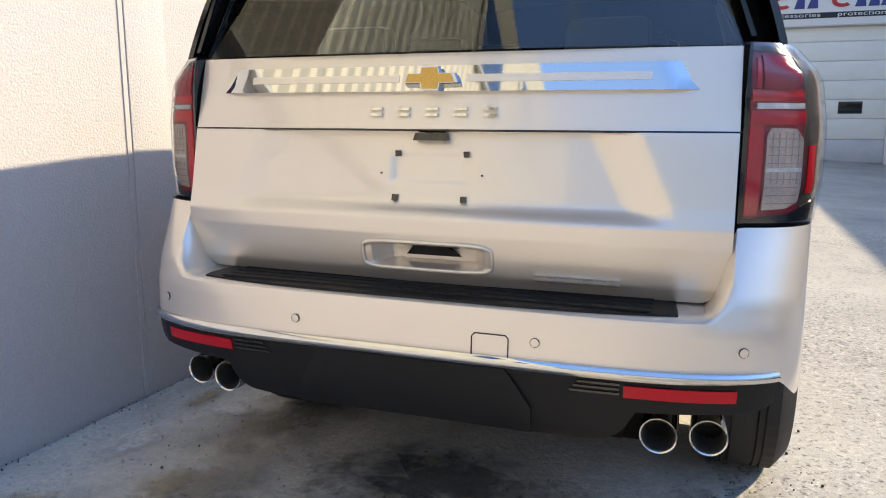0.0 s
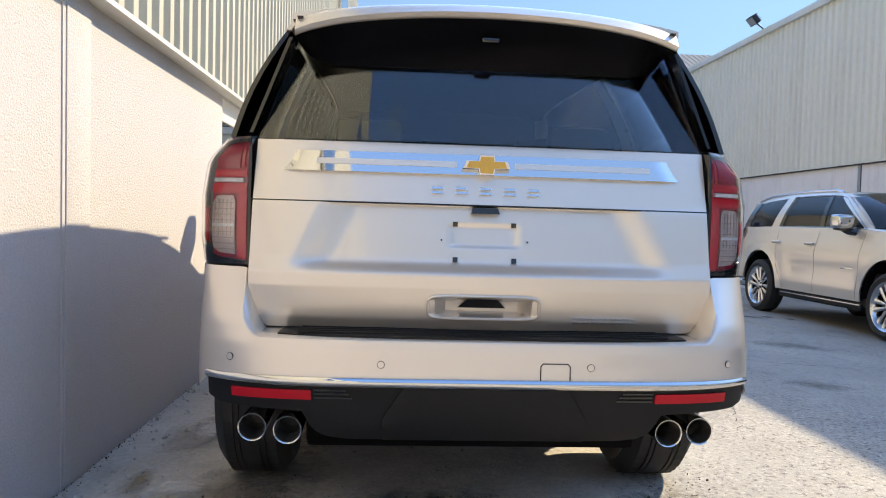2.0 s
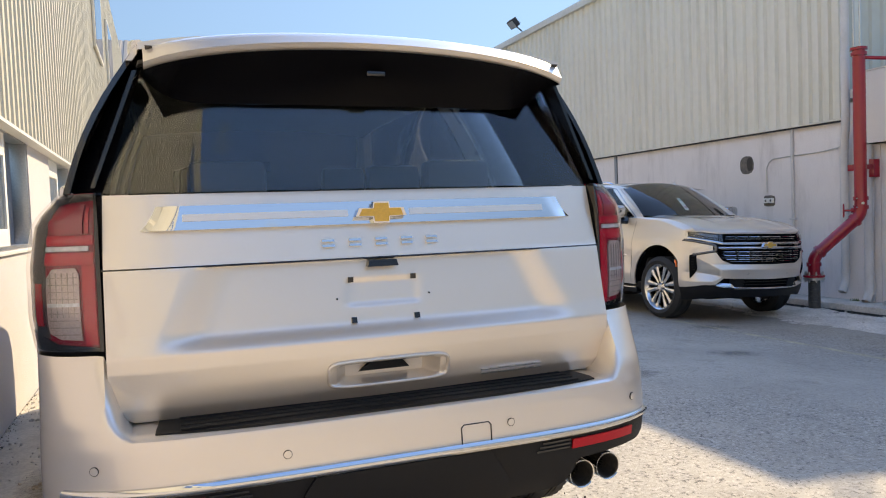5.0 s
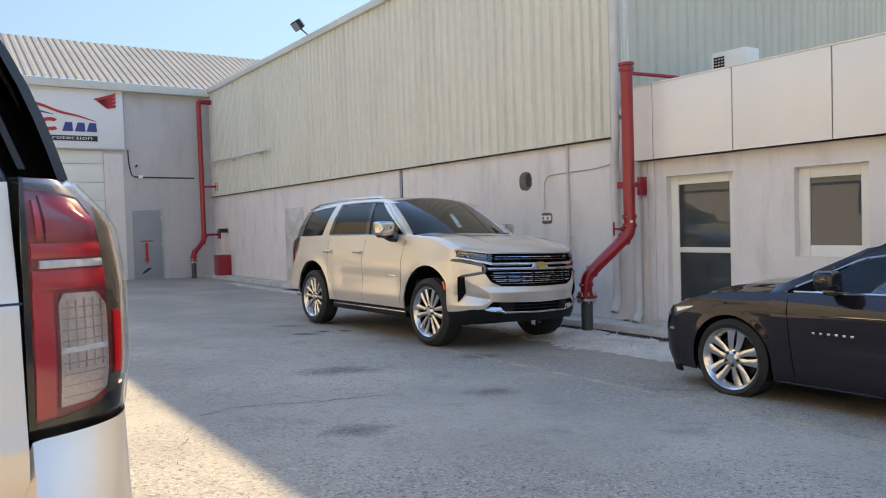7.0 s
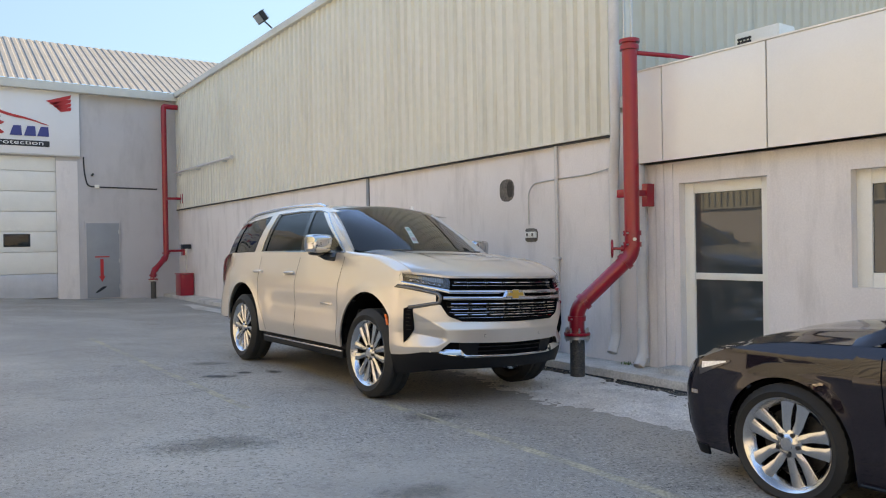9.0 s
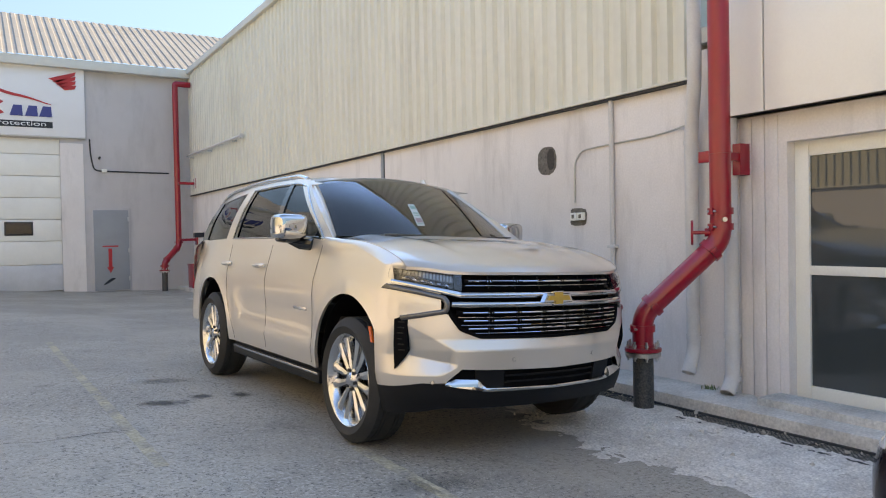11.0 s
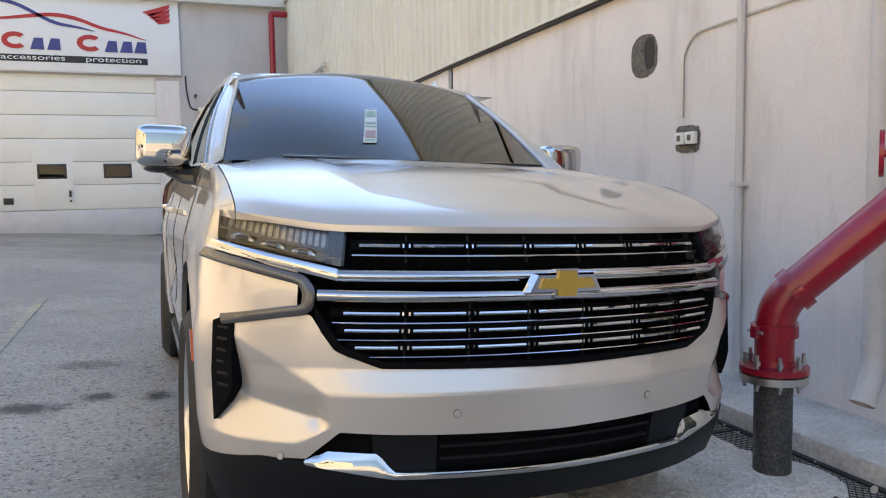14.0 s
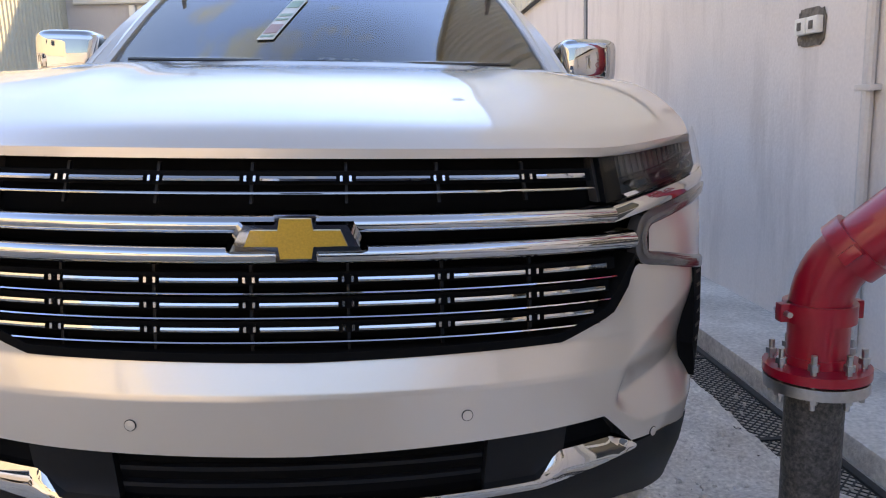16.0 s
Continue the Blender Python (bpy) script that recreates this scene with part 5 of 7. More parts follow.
def rear_strip(x0, x1, lo, hi, off, thick, nu=24, nv=3, curl=0.0, depth=None, remap=None, wide=None):
    a, b = unshare(x0), unshare(x1)
    bm = bmesh.new()

    def f(u, v, o):
        x = share(lerp(a, b, u))
        z = lerp(lo(x), hi(x), v)
        return wrap_rear(remap(x, z) if remap else x, z, depth(z) if depth else rear_depth(z), o, w=wide(z) if wide else None)
    A = [[bm.verts.new(f(i / (nu - 1), j / (nv - 1), off + curl * (1 - (2 * j / (nv - 1) - 1) ** 2))) for j in range(nv)] for i in range(nu)]
    B = [[bm.verts.new(f(i / (nu - 1), j, off - thick)) for j in (0, 1)] for i in range(nu)]
    for i in range(nu - 1):
        for j in range(nv - 1):
            bm.faces.new((A[i][j], A[i + 1][j], A[i + 1][j + 1], A[i][j + 1]))
        bm.faces.new((B[i][0], B[i + 1][0], A[i + 1][0], A[i][0]))
        bm.faces.new((A[i][-1], A[i + 1][-1], B[i + 1][1], B[i][1]))
    for i in (0, nu - 1):
        bm.faces.new((A[i][0], *A[i][1:], B[i][1], B[i][0]))
    return bm


def belt(y):
    return ramp(y, (-1.1, 1.405), (-0.6, 1.405), (0.2, 1.42), (2.2, 1.42), (2.44, 1.406), (3.0, 1.356), (3.5, 1.233))


def roof_edge_z(y):
    return ramp(y, (-1.05, 1.825), (-0.5, 1.893), (0.2, 1.945), (1.0, 1.96), (1.45, 1.952), (1.75, 1.925))


def roof_w(y):
    return ramp(y, (-1.05, 0.68), (0.0, 0.725), (1.75, 0.715))


def house(y, v):
    """The upper side: v 0 on the belt, 1 at the roof edge."""
    z0, z1 = belt(y), roof_edge_z(y)
    w0, w1 = suv_side(min(max(y, YR), YN), z0) - 0.012, roof_w(y)
    z = lerp(z0, z1, v)
    return Vector((lerp(w0, w1, v) + 0.030 * math.sin(math.pi * v), y, z))


def house_patch(s, b0, b1, t0, t1, v0, v1, off=0.0, thick=0.018, nu=8, nv=8):
    """A piece of the upper side between two slanting edges, from (b0, b1) below to (t0, t1) above."""
    def f(u, v):
        vv = lerp(v0, v1, v)
        y = lerp(lerp(b0, b1, u), lerp(t0, t1, u), v)
        p = house(y, vv)
        return Vector((s * (p.x + off), p.y, p.z))
    return slab(nu, nv, f, (-s * thick, 0, 0))


def egg(c, r, n):
    """A rounded block with the half sizes r about c."""
    e = lambda v: math.copysign(abs(v) ** (2 / n), v)

    def f(u, v):
        a, b = 2 * math.pi * u, math.pi * (v - 0.5)
        return Vector((c[0] + r[0] * e(math.cos(b)) * e(math.cos(a)), c[1] + r[1] * e(math.cos(b)) * e(math.sin(a)), c[2] + r[2] * e(math.sin(b))))
    bm = grid(33, 17, f)
    bmesh.ops.remove_doubles(bm, verts=bm.verts, dist=0.0004)
    return bm


def nose_band(s, path, width, off, thick, curl=0.004):
    """A lens band along (x, z) points on the nose, mitred at its bends."""
    ps = [Vector(p) for p in path]
    out = [ps[0]]
    for a, b, c in zip(ps, ps[1:], ps[2:]):
        d = min((b - a).length, (c - b).length) * 0.4
        p, q = b + (a - b).normalized() * d, b + (c - b).normalized() * d
        out += [p * (1 - t) ** 2 + b * 2 * t * (1 - t) + q * t * t for t in [k / 5 for k in range(6)]]
    ps = []
    for a, b in zip(out + [path[-1]], out[1:] + [Vector(path[-1])]):
        a, b = Vector(a), Vector(b)
        n = max(1, int((b - a).length / 0.03))
        ps += [a.lerp(b, k / n) for k in range(n)]
    ps.append(Vector(path[-1]))
    bm = bmesh.new()
    rows = []
    for i, p in enumerate(ps):
        d = (ps[min(i + 1, len(ps) - 1)] - ps[max(i - 1, 0)]).normalized()
        nrm = Vector((-d.y, d.x))
        row = []
        for k, (w, o) in enumerate(((-1, -thick), (-1, off), (-0.6, off + curl), (0.6, off + curl), (1, off), (1, -thick))):
            q = p + nrm * w * width / 2
            row.append(bm.verts.new(wrap_nose(s * min(q.x, 0.999), q.y, o)))
        rows.append(row)
    for a, b in zip(rows, rows[1:]):
        for k in range(5):
            bm.faces.new((a[k], b[k], b[k + 1], a[k + 1]))
    bm.faces.new(rows[0])
    bm.faces.new(rows[-1][::-1])
    return bm


def make_wheel(r, rim_r, width, spokes, name="wheel", twin=True, wide=1.0, hub=1.0, splay=0.10, nuts=6):
    """A wheel about the x axis, face towards +x: polished rim with a tyre under it."""
    h = width / 2
    bm = lathe([(rim_r - 0.03, -h + 0.03), (rim_r - 0.045, h - 0.075), (rim_r - 0.014, h - 0.018), (rim_r + 0.002, h - 0.006), (rim_r + 0.008, h - 0.018), (rim_r, h - 0.05)], 64)
    lathe([(0.0, h - 0.022), (0.040 * hub, h - 0.022), (0.052 * hub, h - 0.034), (0.084 * hub, h - 0.044), (0.088 * hub, h - 0.075), (0.06 * hub, h - 0.10)], 32, bm=bm)
    rim = part(name, bm, M_WHEEL, None, "polished alloy wheel")
    for swing in ((-splay, splay) if twin else (0.0,)):
        sb = bmesh.new()
        rings = []
        for t, wd, dp in ((0.02, 0.022, 0.045), (0.40, 0.027, 0.050), (0.80, 0.036, 0.035), (1.0, 0.050, 0.022)):
            rr, a = lerp(0.055, rim_r - 0.008, t), swing * (t - 0.3)
            e, q = Vector((0, math.cos(a), math.sin(a))), Vector((0, -math.sin(a), math.cos(a)))
            fx = h - 0.030 - dp * 0.3
            rings.append([sb.verts.new(e * rr + q * o * wd * wide + Vector((fx + dx, 0, 0))) for o, dx in ((-1, -dp), (-0.85, -0.004), (0, 0.006), (0.85, -0.004), (1, -dp))])
        for p, q in zip(rings, rings[1:]):
            for i in range(4):
                sb.faces.new((p[i], q[i], q[i + 1], p[i + 1]))
        me = finish(sb, "spoke", M_WHEEL)
        for k in range(spokes):
            if not twin or (k % 2 == 1) == (swing > 0):
                ob = new("spoke", me)
                ob.parent = rim
                ob.rotation_euler = (2 * math.pi * k / spokes, 0, 0)
    part("hub_cap", lathe([(0.0, h - 0.018), (0.034 * hub, h - 0.018), (0.038 * hub, h - 0.024)], 24), M_SATIN, rim)
    for k in range(nuts):
        a = 2 * math.pi * (k + 0.5) / nuts
        part("wheel_nut", tube([(h - 0.06, 0.066 * math.cos(a), 0.066 * math.sin(a)), (h - 0.024, 0.066 * math.cos(a), 0.066 * math.sin(a))], 0.0125, 6), M_IRON, rim)
    part("brake_disc", lathe([(0.06, h - 0.12), (rim_r - 0.075, h - 0.12), (rim_r - 0.075, h - 0.145), (0.06, h - 0.145)], 40, closed=True), M_IRON, rim)
    s = r - rim_r
    prof = [(rim_r - 0.01, -h + 0.02), (rim_r + 0.01, -h + 0.004), (rim_r + s * 0.45, -h - 0.014), (r - 0.035, -h + 0.006), (r - 0.010, -h + 0.026)]
    tread = []
    xs = [-h + 0.034, -h + 0.072, -h + 0.080, -0.045, -0.037, 0.037, 0.045, h - 0.080, h - 0.072, h - 0.034]
    for i, x in enumerate(xs):
        if i in (0, 9):
            tread.append((r, x))
        elif i % 2 == 1:
            tread += [(r, x), (r - 0.009, x + 0.001)]
        else:
            tread += [(r - 0.009, x - 0.001), (r, x)]
    prof += tread + [(r - 0.010, h - 0.026), (r - 0.035, h - 0.006), (rim_r + s * 0.45, h + 0.014), (rim_r + 0.012, h - 0.004), (rim_r - 0.004, h - 0.016)]
    ty = lathe(prof, 144)
    for v in ty.verts:
        rr = math.hypot(v.co.y, v.co.z)
        if rr > r - 0.004 and h - 0.074 < abs(v.co.x) < h - 0.02:
            k = round(math.atan2(v.co.z, v.co.y) / (2 * math.pi) * 144) % 144
            if k % 3 == 0:
                v.co.y, v.co.z = v.co.y * (1 - 0.005 / rr), v.co.z * (1 - 0.005 / rr)
    part("tyre", ty, M_TYRE, rim, "black rubber tyre with grooved tread")
    return rim


def side_shell(s, y0, y1, top, arches, rocker, n=150, nz=18, width=suv_side, arch_r=ARCH_R, arch_z=ARCH_Z):
    """The body side in columns from the sill or wheel arch up to the belt."""
    bm = bmesh.new()
    ys = [lerp(y0, y1, i / (n - 1)) for i in range(n)]
    for c in arches:
        for k in range(41):
            ys.append(c + arch_r * math.cos(math.pi * k / 40) * (1 if k not in (0, 40) else 1.0))
        ys += [c - arch_r - 0.002, c + arch_r + 0.002]
    ys = sorted({round(y, 4) for y in ys if y0 <= y <= y1})
    cols = []
    for y in ys:
        zb = rocker(y)
        for c in arches:
            if abs(y - c) <= arch_r:
                zb = max(zb, arch_z + math.sqrt(max(0, arch_r ** 2 - (y - c) ** 2)))
        cols.append([(y, lerp(zb, top(y), (j / (nz - 1)))) for j in range(nz)])
    vs = [[bm.verts.new((s * width(y, z), y, z)) for y, z in c] for c in cols]
    for i in range(len(vs) - 1):
        for j in range(nz - 1):
            bm.faces.new((vs[i][j], vs[i + 1][j], vs[i + 1][j + 1], vs[i][j + 1]))
    # turned-in lip along the lower edge
    lip = [bm.verts.new((s * (width(*c[0]) - 0.022), c[0][0], c[0][1] + 0.004)) for c in cols]
    for i in range(len(vs) - 1):
        bm.faces.new((vs[i][0], lip[i], lip[i + 1], vs[i + 1][0]))
    return bm


def gap_line(points, w=0.004):
    """A dark seam laid along points of the skin."""
    return tube(points, w, 5)


def make_suv(m, label):
    car = empty("suv", pose(0, 0, 0), label, "car", group="champagne SUVs")
    P = lambda name, bm, mat, parent=car, lab="", smooth=35.0: part(name, bm, mat, parent, lab, smooth)
    rock = lambda y: 0.51 if y < -0.5 else 0.43

    # sides
    for s in (-1, 1):
        side = P("body_side", side_shell(s, YR, YN, belt, (RA, WB), rock), M_PAINT)
        for ya, yb in ((1.42, 1.42), (2.42, 2.47), (0.46, 0.30)):
            pts = [Vector((s * (suv_side(lerp(ya, yb, t), lerp(0.46, 1.36, t)) + 0.001), lerp(ya, yb, t) - (0.0 if ya > 1 else -0.16 * smooth_step(0.45, 0.0, t)), lerp(0.46, 1.36, t))) for t in [k / 16 for k in range(17)]]
            P("door_seam", gap_line(pts, 0.0015), M_DARK, side)
        for yh in (1.28, 0.36):
            h = P("door_handle", tube([(s * (suv_side(yh, 1.17) + 0.018), yh - 0.11, 1.165), (s * (suv_side(yh, 1.17) + 0.045), yh - 0.07, 1.17), (s * (suv_side(yh, 1.17) + 0.045), yh + 0.07, 1.175), (s * (suv_side(yh, 1.17) + 0.018), yh + 0.11, 1.175)], 0.017, 10, smooth_bends=4), M_PAINT, side)
            P("handle_trim", tube([(s * (suv_side(yh, 1.17) + 0.057), yh - 0.08, 1.17), (s * (suv_side(yh, 1.17) + 0.057), yh + 0.08, 1.174)], 0.006, 6), M_CHROME, h)
        P("belt_trim", tube([Vector((s * (house(y, 0).x + 0.010), y, house(y, 0).z + 0.002)) for y in [0.30 + 2.15 * k / 20 for k in range(21)]], 0.010, 8), M_CHROME, side)
        for c in (RA, WB):
            liner = lathe([(ARCH_R - 0.005, s * 0.62), (ARCH_R - 0.004, s * 0.975)], 40, "x", centre=(0, c, ARCH_Z))
            lathe([(0.0, s * 0.62), (ARCH_R - 0.005, s * 0.62)], 40, "x", liner, centre=(0, c, ARCH_Z))
            for v in list(liner.verts):
                if v.co.z < 0.46:
                    v.co.z = 0.46
            P("wheel_liner", liner, M_DARK)
        bd = P("running_board", cube(min(s * 0.84, s * 1.0), max(s * 0.84, s * 1.0), 0.52, 2.55, 0.310, 0.405, 0.02), M_PLASTIC)
        P("board_trim", cube(min(s * 0.985, s * 1.004), max(s * 0.985, s * 1.004), 0.54, 2.53, 0.375, 0.392, 0.003), M_SATIN, bd)
        P("sill", cube(min(s * 0.80, s * 0.965), max(s * 0.80, s * 0.965), 0.47, 2.60, 0.36, 0.47, 0.01), M_PLASTIC)
        P("marker_lamp", slab(2, 6, lambda u, v: (s * (suv_side(3.46, lerp(0.73, 0.83, v)) + 0.006), 3.462 + 0.030 * u - 0.030 * v, lerp(0.73, 0.83, v)), (-s * 0.012, 0, 0)), M_AMBER, side, "orange side marker lamp")
        # badge on the front door as a plain bar
        P("badge_bar", cube(min(s * (suv_side(2.2, 0.86)), s * (suv_side(2.2, 0.86) + 0.006)), max(s * (suv_side(2.2, 0.86)), s * (suv_side(2.2, 0.86) + 0.006)), 2.06, 2.32, 0.845, 0.870, 0.002), M_SATIN, side)
        # upper side: pillars and panes
        P("pillar", house_patch(s, 2.40, 2.62, 1.52, 1.70, 0.0, 0.97), M_PAINT)
        P("pillar", house_patch(s, 1.36, 1.46, 1.30, 1.40, 0.02, 0.91, 0.004), M_GLOSS)
        P("pillar", house_patch(s, 0.22, 0.34, 0.36, 0.46, 0.02, 0.91, 0.004), M_GLOSS)
        P("pillar", house_patch(s, 0.02, 0.24, 0.20, 0.38, 0.0, 0.93, 0.006), M_PAINT)
        P("pillar", house_patch(s, -0.95, -0.76, -0.88, -0.70, 0.0, 0.95, 0.004), M_GLOSS)
        P("roof_rail_panel", house_patch(s, -0.92, 2.0, -0.92, 1.66, 0.90, 1.0, 0.001, nu=40), M_PAINT)
        for b0, b1, t0, t1 in ((1.46, 2.40, 1.40, 1.60), (0.34, 1.36, 0.46, 1.30), (-0.80, 0.06, -0.70, 0.24)):
            P("side_window", house_patch(s, b0, b1, t0, t1, 0.015, 0.92, -0.006, 0.006, nu=14, nv=8), M_GLASS)
        P("window_trim", tube([Vector((s * (house(lerp(0.24, 0.40, t), t).x + 0.008), lerp(0.24, 0.40, t), house(lerp(0.24, 0.40, t), t).z)) for t in [k * 0.92 / 8 for k in range(9)]] +
                              [Vector((s * (house(y, 0.92).x + 0.006), y, house(y, 0.92).z)) for y in [0.40 + 1.15 * k / 10 for k in range(11)]] +
                              [Vector((s * (house(lerp(2.45, 1.62, t), t).x + 0.006), lerp(2.45, 1.62, t), house(lerp(2.45, 1.62, t), t).z)) for t in [0.88 - k * 0.88 / 8 for k in range(9)]], 0.007, 6), M_SATIN)
        rail = P("roof_rail", tube([(s * 0.645, 1.46, 1.955), (s * 0.66, 1.32, 1.990), (s * 0.70, 0.5, 1.992), (s * 0.70, -0.5, 1.935), (s * 0.68, -0.85, 1.855)], 0.021, 10, smooth_bends=5), M_SATIN)
        # mirror
        mh = P("mirror", egg((s * 1.095, 2.145, 1.500), (0.128, 0.115, 0.100), 5.0), M_CHROME, car, "chrome door mirror on a black foot")
        P("mirror_foot", tube([(s * 0.93, 2.26, 1.36), (s * 1.0, 2.16, 1.365), (s * 1.08, 2.12, 1.395)], [0.05, 0.045, 0.03], 10), M_GLOSS, mh)
        P("mirror_base", egg((s * 1.08, 2.12, 1.405), (0.11, 0.075, 0.035), 3.0), M_GLOSS, mh)
        P("mirror_glass", cube(min(s * 1.00, s * 1.19), max(s * 1.00, s * 1.19), 2.030, 2.042, 1.42, 1.57, 0.01), M_SMOKE, mh)

    # roof, spoiler and screens
    def roof(u, v):
        y = lerp(-1.02, 1.72, v)
        x = (2 * u - 1) * roof_w(y)
        return (x, y, roof_edge_z(y) + 0.058 * (1 - (2 * u - 1) ** 2) ** 0.8 * ramp(v, (0, 0.9), (0.5, 1), (1, 0.75)))
    P("roof", slab(25, 30, roof, (0, 0, -0.02)), M_PAINT)
    fz = roof(0.08, 0.94)[2]
    fin = P("roof_fin", slab(11, 7, lambda u, v: (-0.585 + 0.024 * (1 - v) * math.sin(math.pi * u) ** 0.5, lerp(1.37 + 0.02 * v, 1.60 - 0.15 * v ** 0.6, u), fz - 0.012 + 0.085 * v), (-0.012, 0, 0)), M_PAINT)
    P("fin_pad", cube(-0.625, -0.555, 1.35, 1.61, fz - 0.02, fz + 0.004, 0.006), M_PLASTIC, fin)
    P("headliner", slab(9, 9, lambda u, v: Vector(roof(u, v)) * 1.0 + Vector((0, 0, -0.05)), (0, 0, -0.01)), M_CABIN)

    def sp(u, v):
        x = (2 * u - 1) * 0.668
        y0 = -1.0
        y1 = -1.135 + 0.07 * (abs(x) / 0.668) ** 2.2
        y = lerp(y0, y1, v)
        return (x, y, roof(u, 0)[2] + 0.012 + ramp(v, (0, -0.012), (0.5, -0.015), (1, -0.06)) - 0.015 * (abs(x) / 0.668) ** 6)
    spo = P("spoiler", slab(25, 8, sp, (0, 0.02, -0.018)), M_PAINT)
    bm = bmesh.new()

    def under(u, v):
        x = (2 * u - 1) * 0.68
        zb = 1.668 + 0.085 * abs(2 * u - 1) ** 12
        a, b = Vector(sp(u, 1.0)) + Vector((0, 0.012, -0.020)), Vector((x * 0.985, lerp(-1.045, -0.93, (zb - 1.402) / 0.398) + 0.06 * abs(2 * u - 1) ** 3 - 0.014, zb))
        p = a.lerp(b, v)
        p.y += 0.012 * math.sin(math.pi * v)
        return p
    P("spoiler_underside", grid(61, 8, under, bm), M_BLACKTRIM, spo, "gloss black spoiler underside")
    for s in (-1, 1):
        P("spoiler_end", slab(5, 5, lambda u, v: (s * lerp(0.662, 0.655, v), lerp(-0.90, lerp(-1.05, -0.98, v), u), lerp(1.815, 1.745, v)), (-s * 0.02, 0, 0)), M_GLOSS, spo)
    P("brake_light", cube(-0.03, 0.03, -1.088, -1.075, 1.745, 1.76, 0.004), M_GLOSS, spo)

    def rear_glass(u, v):
        w = lerp(0.795, 0.67, v)
        x = (2 * u - 1) * w
        return (x, lerp(-1.045, -0.93, v) + 0.06 * abs(2 * u - 1) ** 3, lerp(1.402, 1.80, v))
    P("rear_window", slab(21, 8, rear_glass, (0, 0.006, 0)), M_GLASS, car, "dark tinted rear window")
    for s in (-1, 1):
        P("rear_pillar", slab(4, 10, lambda u, v: (s * lerp(lerp(0.795, 0.665, v), lerp(0.905, 0.725, v), u), lerp(lerp(-0.98, -0.865, v), lerp(-0.86, -0.76, v), u), lerp(1.395, 1.81, v)), (0, 0.02, 0)), M_GLOSS)
        P("air_blade", slab(3, 10, lambda u, v: (s * lerp(0.80, 0.675, v) + s * 0.012, lerp(-1.0, -0.97, v) + 0.07 * u, lerp(1.42, 1.76, v)), (s * 0.012, 0, 0)), M_GLOSS)

    def wind(u, v):
        a = 2 * u - 1
        w = lerp(0.855, 0.69, v)
        y = lerp(2.90 - 0.40 * a * a, 1.80 - 0.07 * a * a, v)
        return (a * w, y, lerp(1.445 - 0.015 * abs(a), 1.975 - 0.065 * a * a, v) + 0.025 * math.sin(math.pi * v))
    P("windscreen", slab(21, 12, wind, (0, -0.006, 0)), M_GLASS_W, car, "raked windscreen reflecting the sky")
    for s in (-1, 1):
        P("screen_frame", tube([Vector(wind(0.5 + 0.5 * s, v)) + Vector((s * 0.012, -0.01, 0.0)) for v in [k / 10 for k in range(11)]], 0.020, 8), M_PAINT)
        P("front_pillar", slab(6, 10, lambda u, v: Vector(wind(0.5 + 0.5 * s, v)).lerp(Vector((s * house(lerp(2.62, 1.66, v), v).x, lerp(2.62, 1.66, v), house(lerp(2.62, 1.66, v), v).z)), u) + Vector((0, 0, 0.004)), (0, -0.02, -0.01)), M_PAINT)
    P("header", slab(21, 3, lambda u, v: Vector(wind(u, 1)).lerp(Vector(roof(u, 1.0)), v) + Vector((0, 0, 0.003)), (0, 0, -0.02)), M_PAINT)

    # hood and cowl
    def hood_z(a, t):
        """Height of the hood: a across (0 to 1), t from cowl to lip."""
        z = 1.445 - 0.075 * t - 0.155 * t ** 3.4
        z -= 0.040 * smooth_step(0.70, 1.0, a) * (1 - 1.7 * t)
        z -= 0.016 * smooth_step(0.62, 0.50, a) * smooth_step(0.02, 0.2, t) * smooth_step(0.98, 0.7, t)
        return z

    def hood(u, v):
        a = 2 * u - 1
        x = a * lerp(0.90, 0.935, smooth_step(0, 0.7, v))
        yf = wrap_nose(max(-1, min(1, x / suv_side(YN, 1.17))), 1.19, 0.010).y
        y = lerp(2.86 - 0.36 * a * a, yf, v)
        return (x, y, hood_z(abs(a), v) - 0.018 * smooth_step(0.95, 1.0, v) ** 2)
    hd = P("hood", slab(41, 40, hood, (0, 0, -0.02)), M_PAINT)
    P("cowl", slab(21, 3, lambda u, v: Vector(wind(u, 0)).lerp(Vector(hood(u, 0)), v) + Vector((0, 0, -0.02)), (0, 0, -0.02)), M_PLASTIC)
    for x0 in (-0.55, 0.10):
        P("wiper", tube([(x0 + 0.55, 2.90, 1.44), (x0 + 0.1, 2.86 - 0.1 * abs(x0), 1.445), (x0 - 0.1, 2.84 - 0.15 * abs(x0), 1.448)], 0.007, 6), M_GLOSS)
    for s in (-1, 1):
        def fender(u, v):
            p = Vector(hood(0.5 + 0.5 * s, v)) + Vector((s * 0.003, 0, -0.005))
            y = lerp(2.44, YN, min(1, v / 0.80)) if v < 0.8 else lerp(YN, YN + 0.02, (v - 0.8) / 0.2)
            z = ramp(y, (2.44, 1.405), (3.0, 1.355), (YN, 1.232))
            q = Vector((s * suv_side(y, z), y, z))
            w = p.lerp(q, u)
            w.z += 0.020 * math.sin(math.pi * u) * (1 - v)
            return w
        P("fender_top", slab(8, 30, fender, (0, 0, -0.015)), M_PAINT)

    # nose: painted bumper, black openings let in
    def nose_push(x, z):
        """The wedge cut into the lower corners, and the soft ledge above it."""
        a = abs(x)
        ridge = ramp(a, (0.672, 0.690), (0.70, 0.722), (0.905, 0.860), (1.0, 0.90))
        valley = ramp(a, (0.672, 0.615), (0.91, 0.668), (1.0, 0.67))
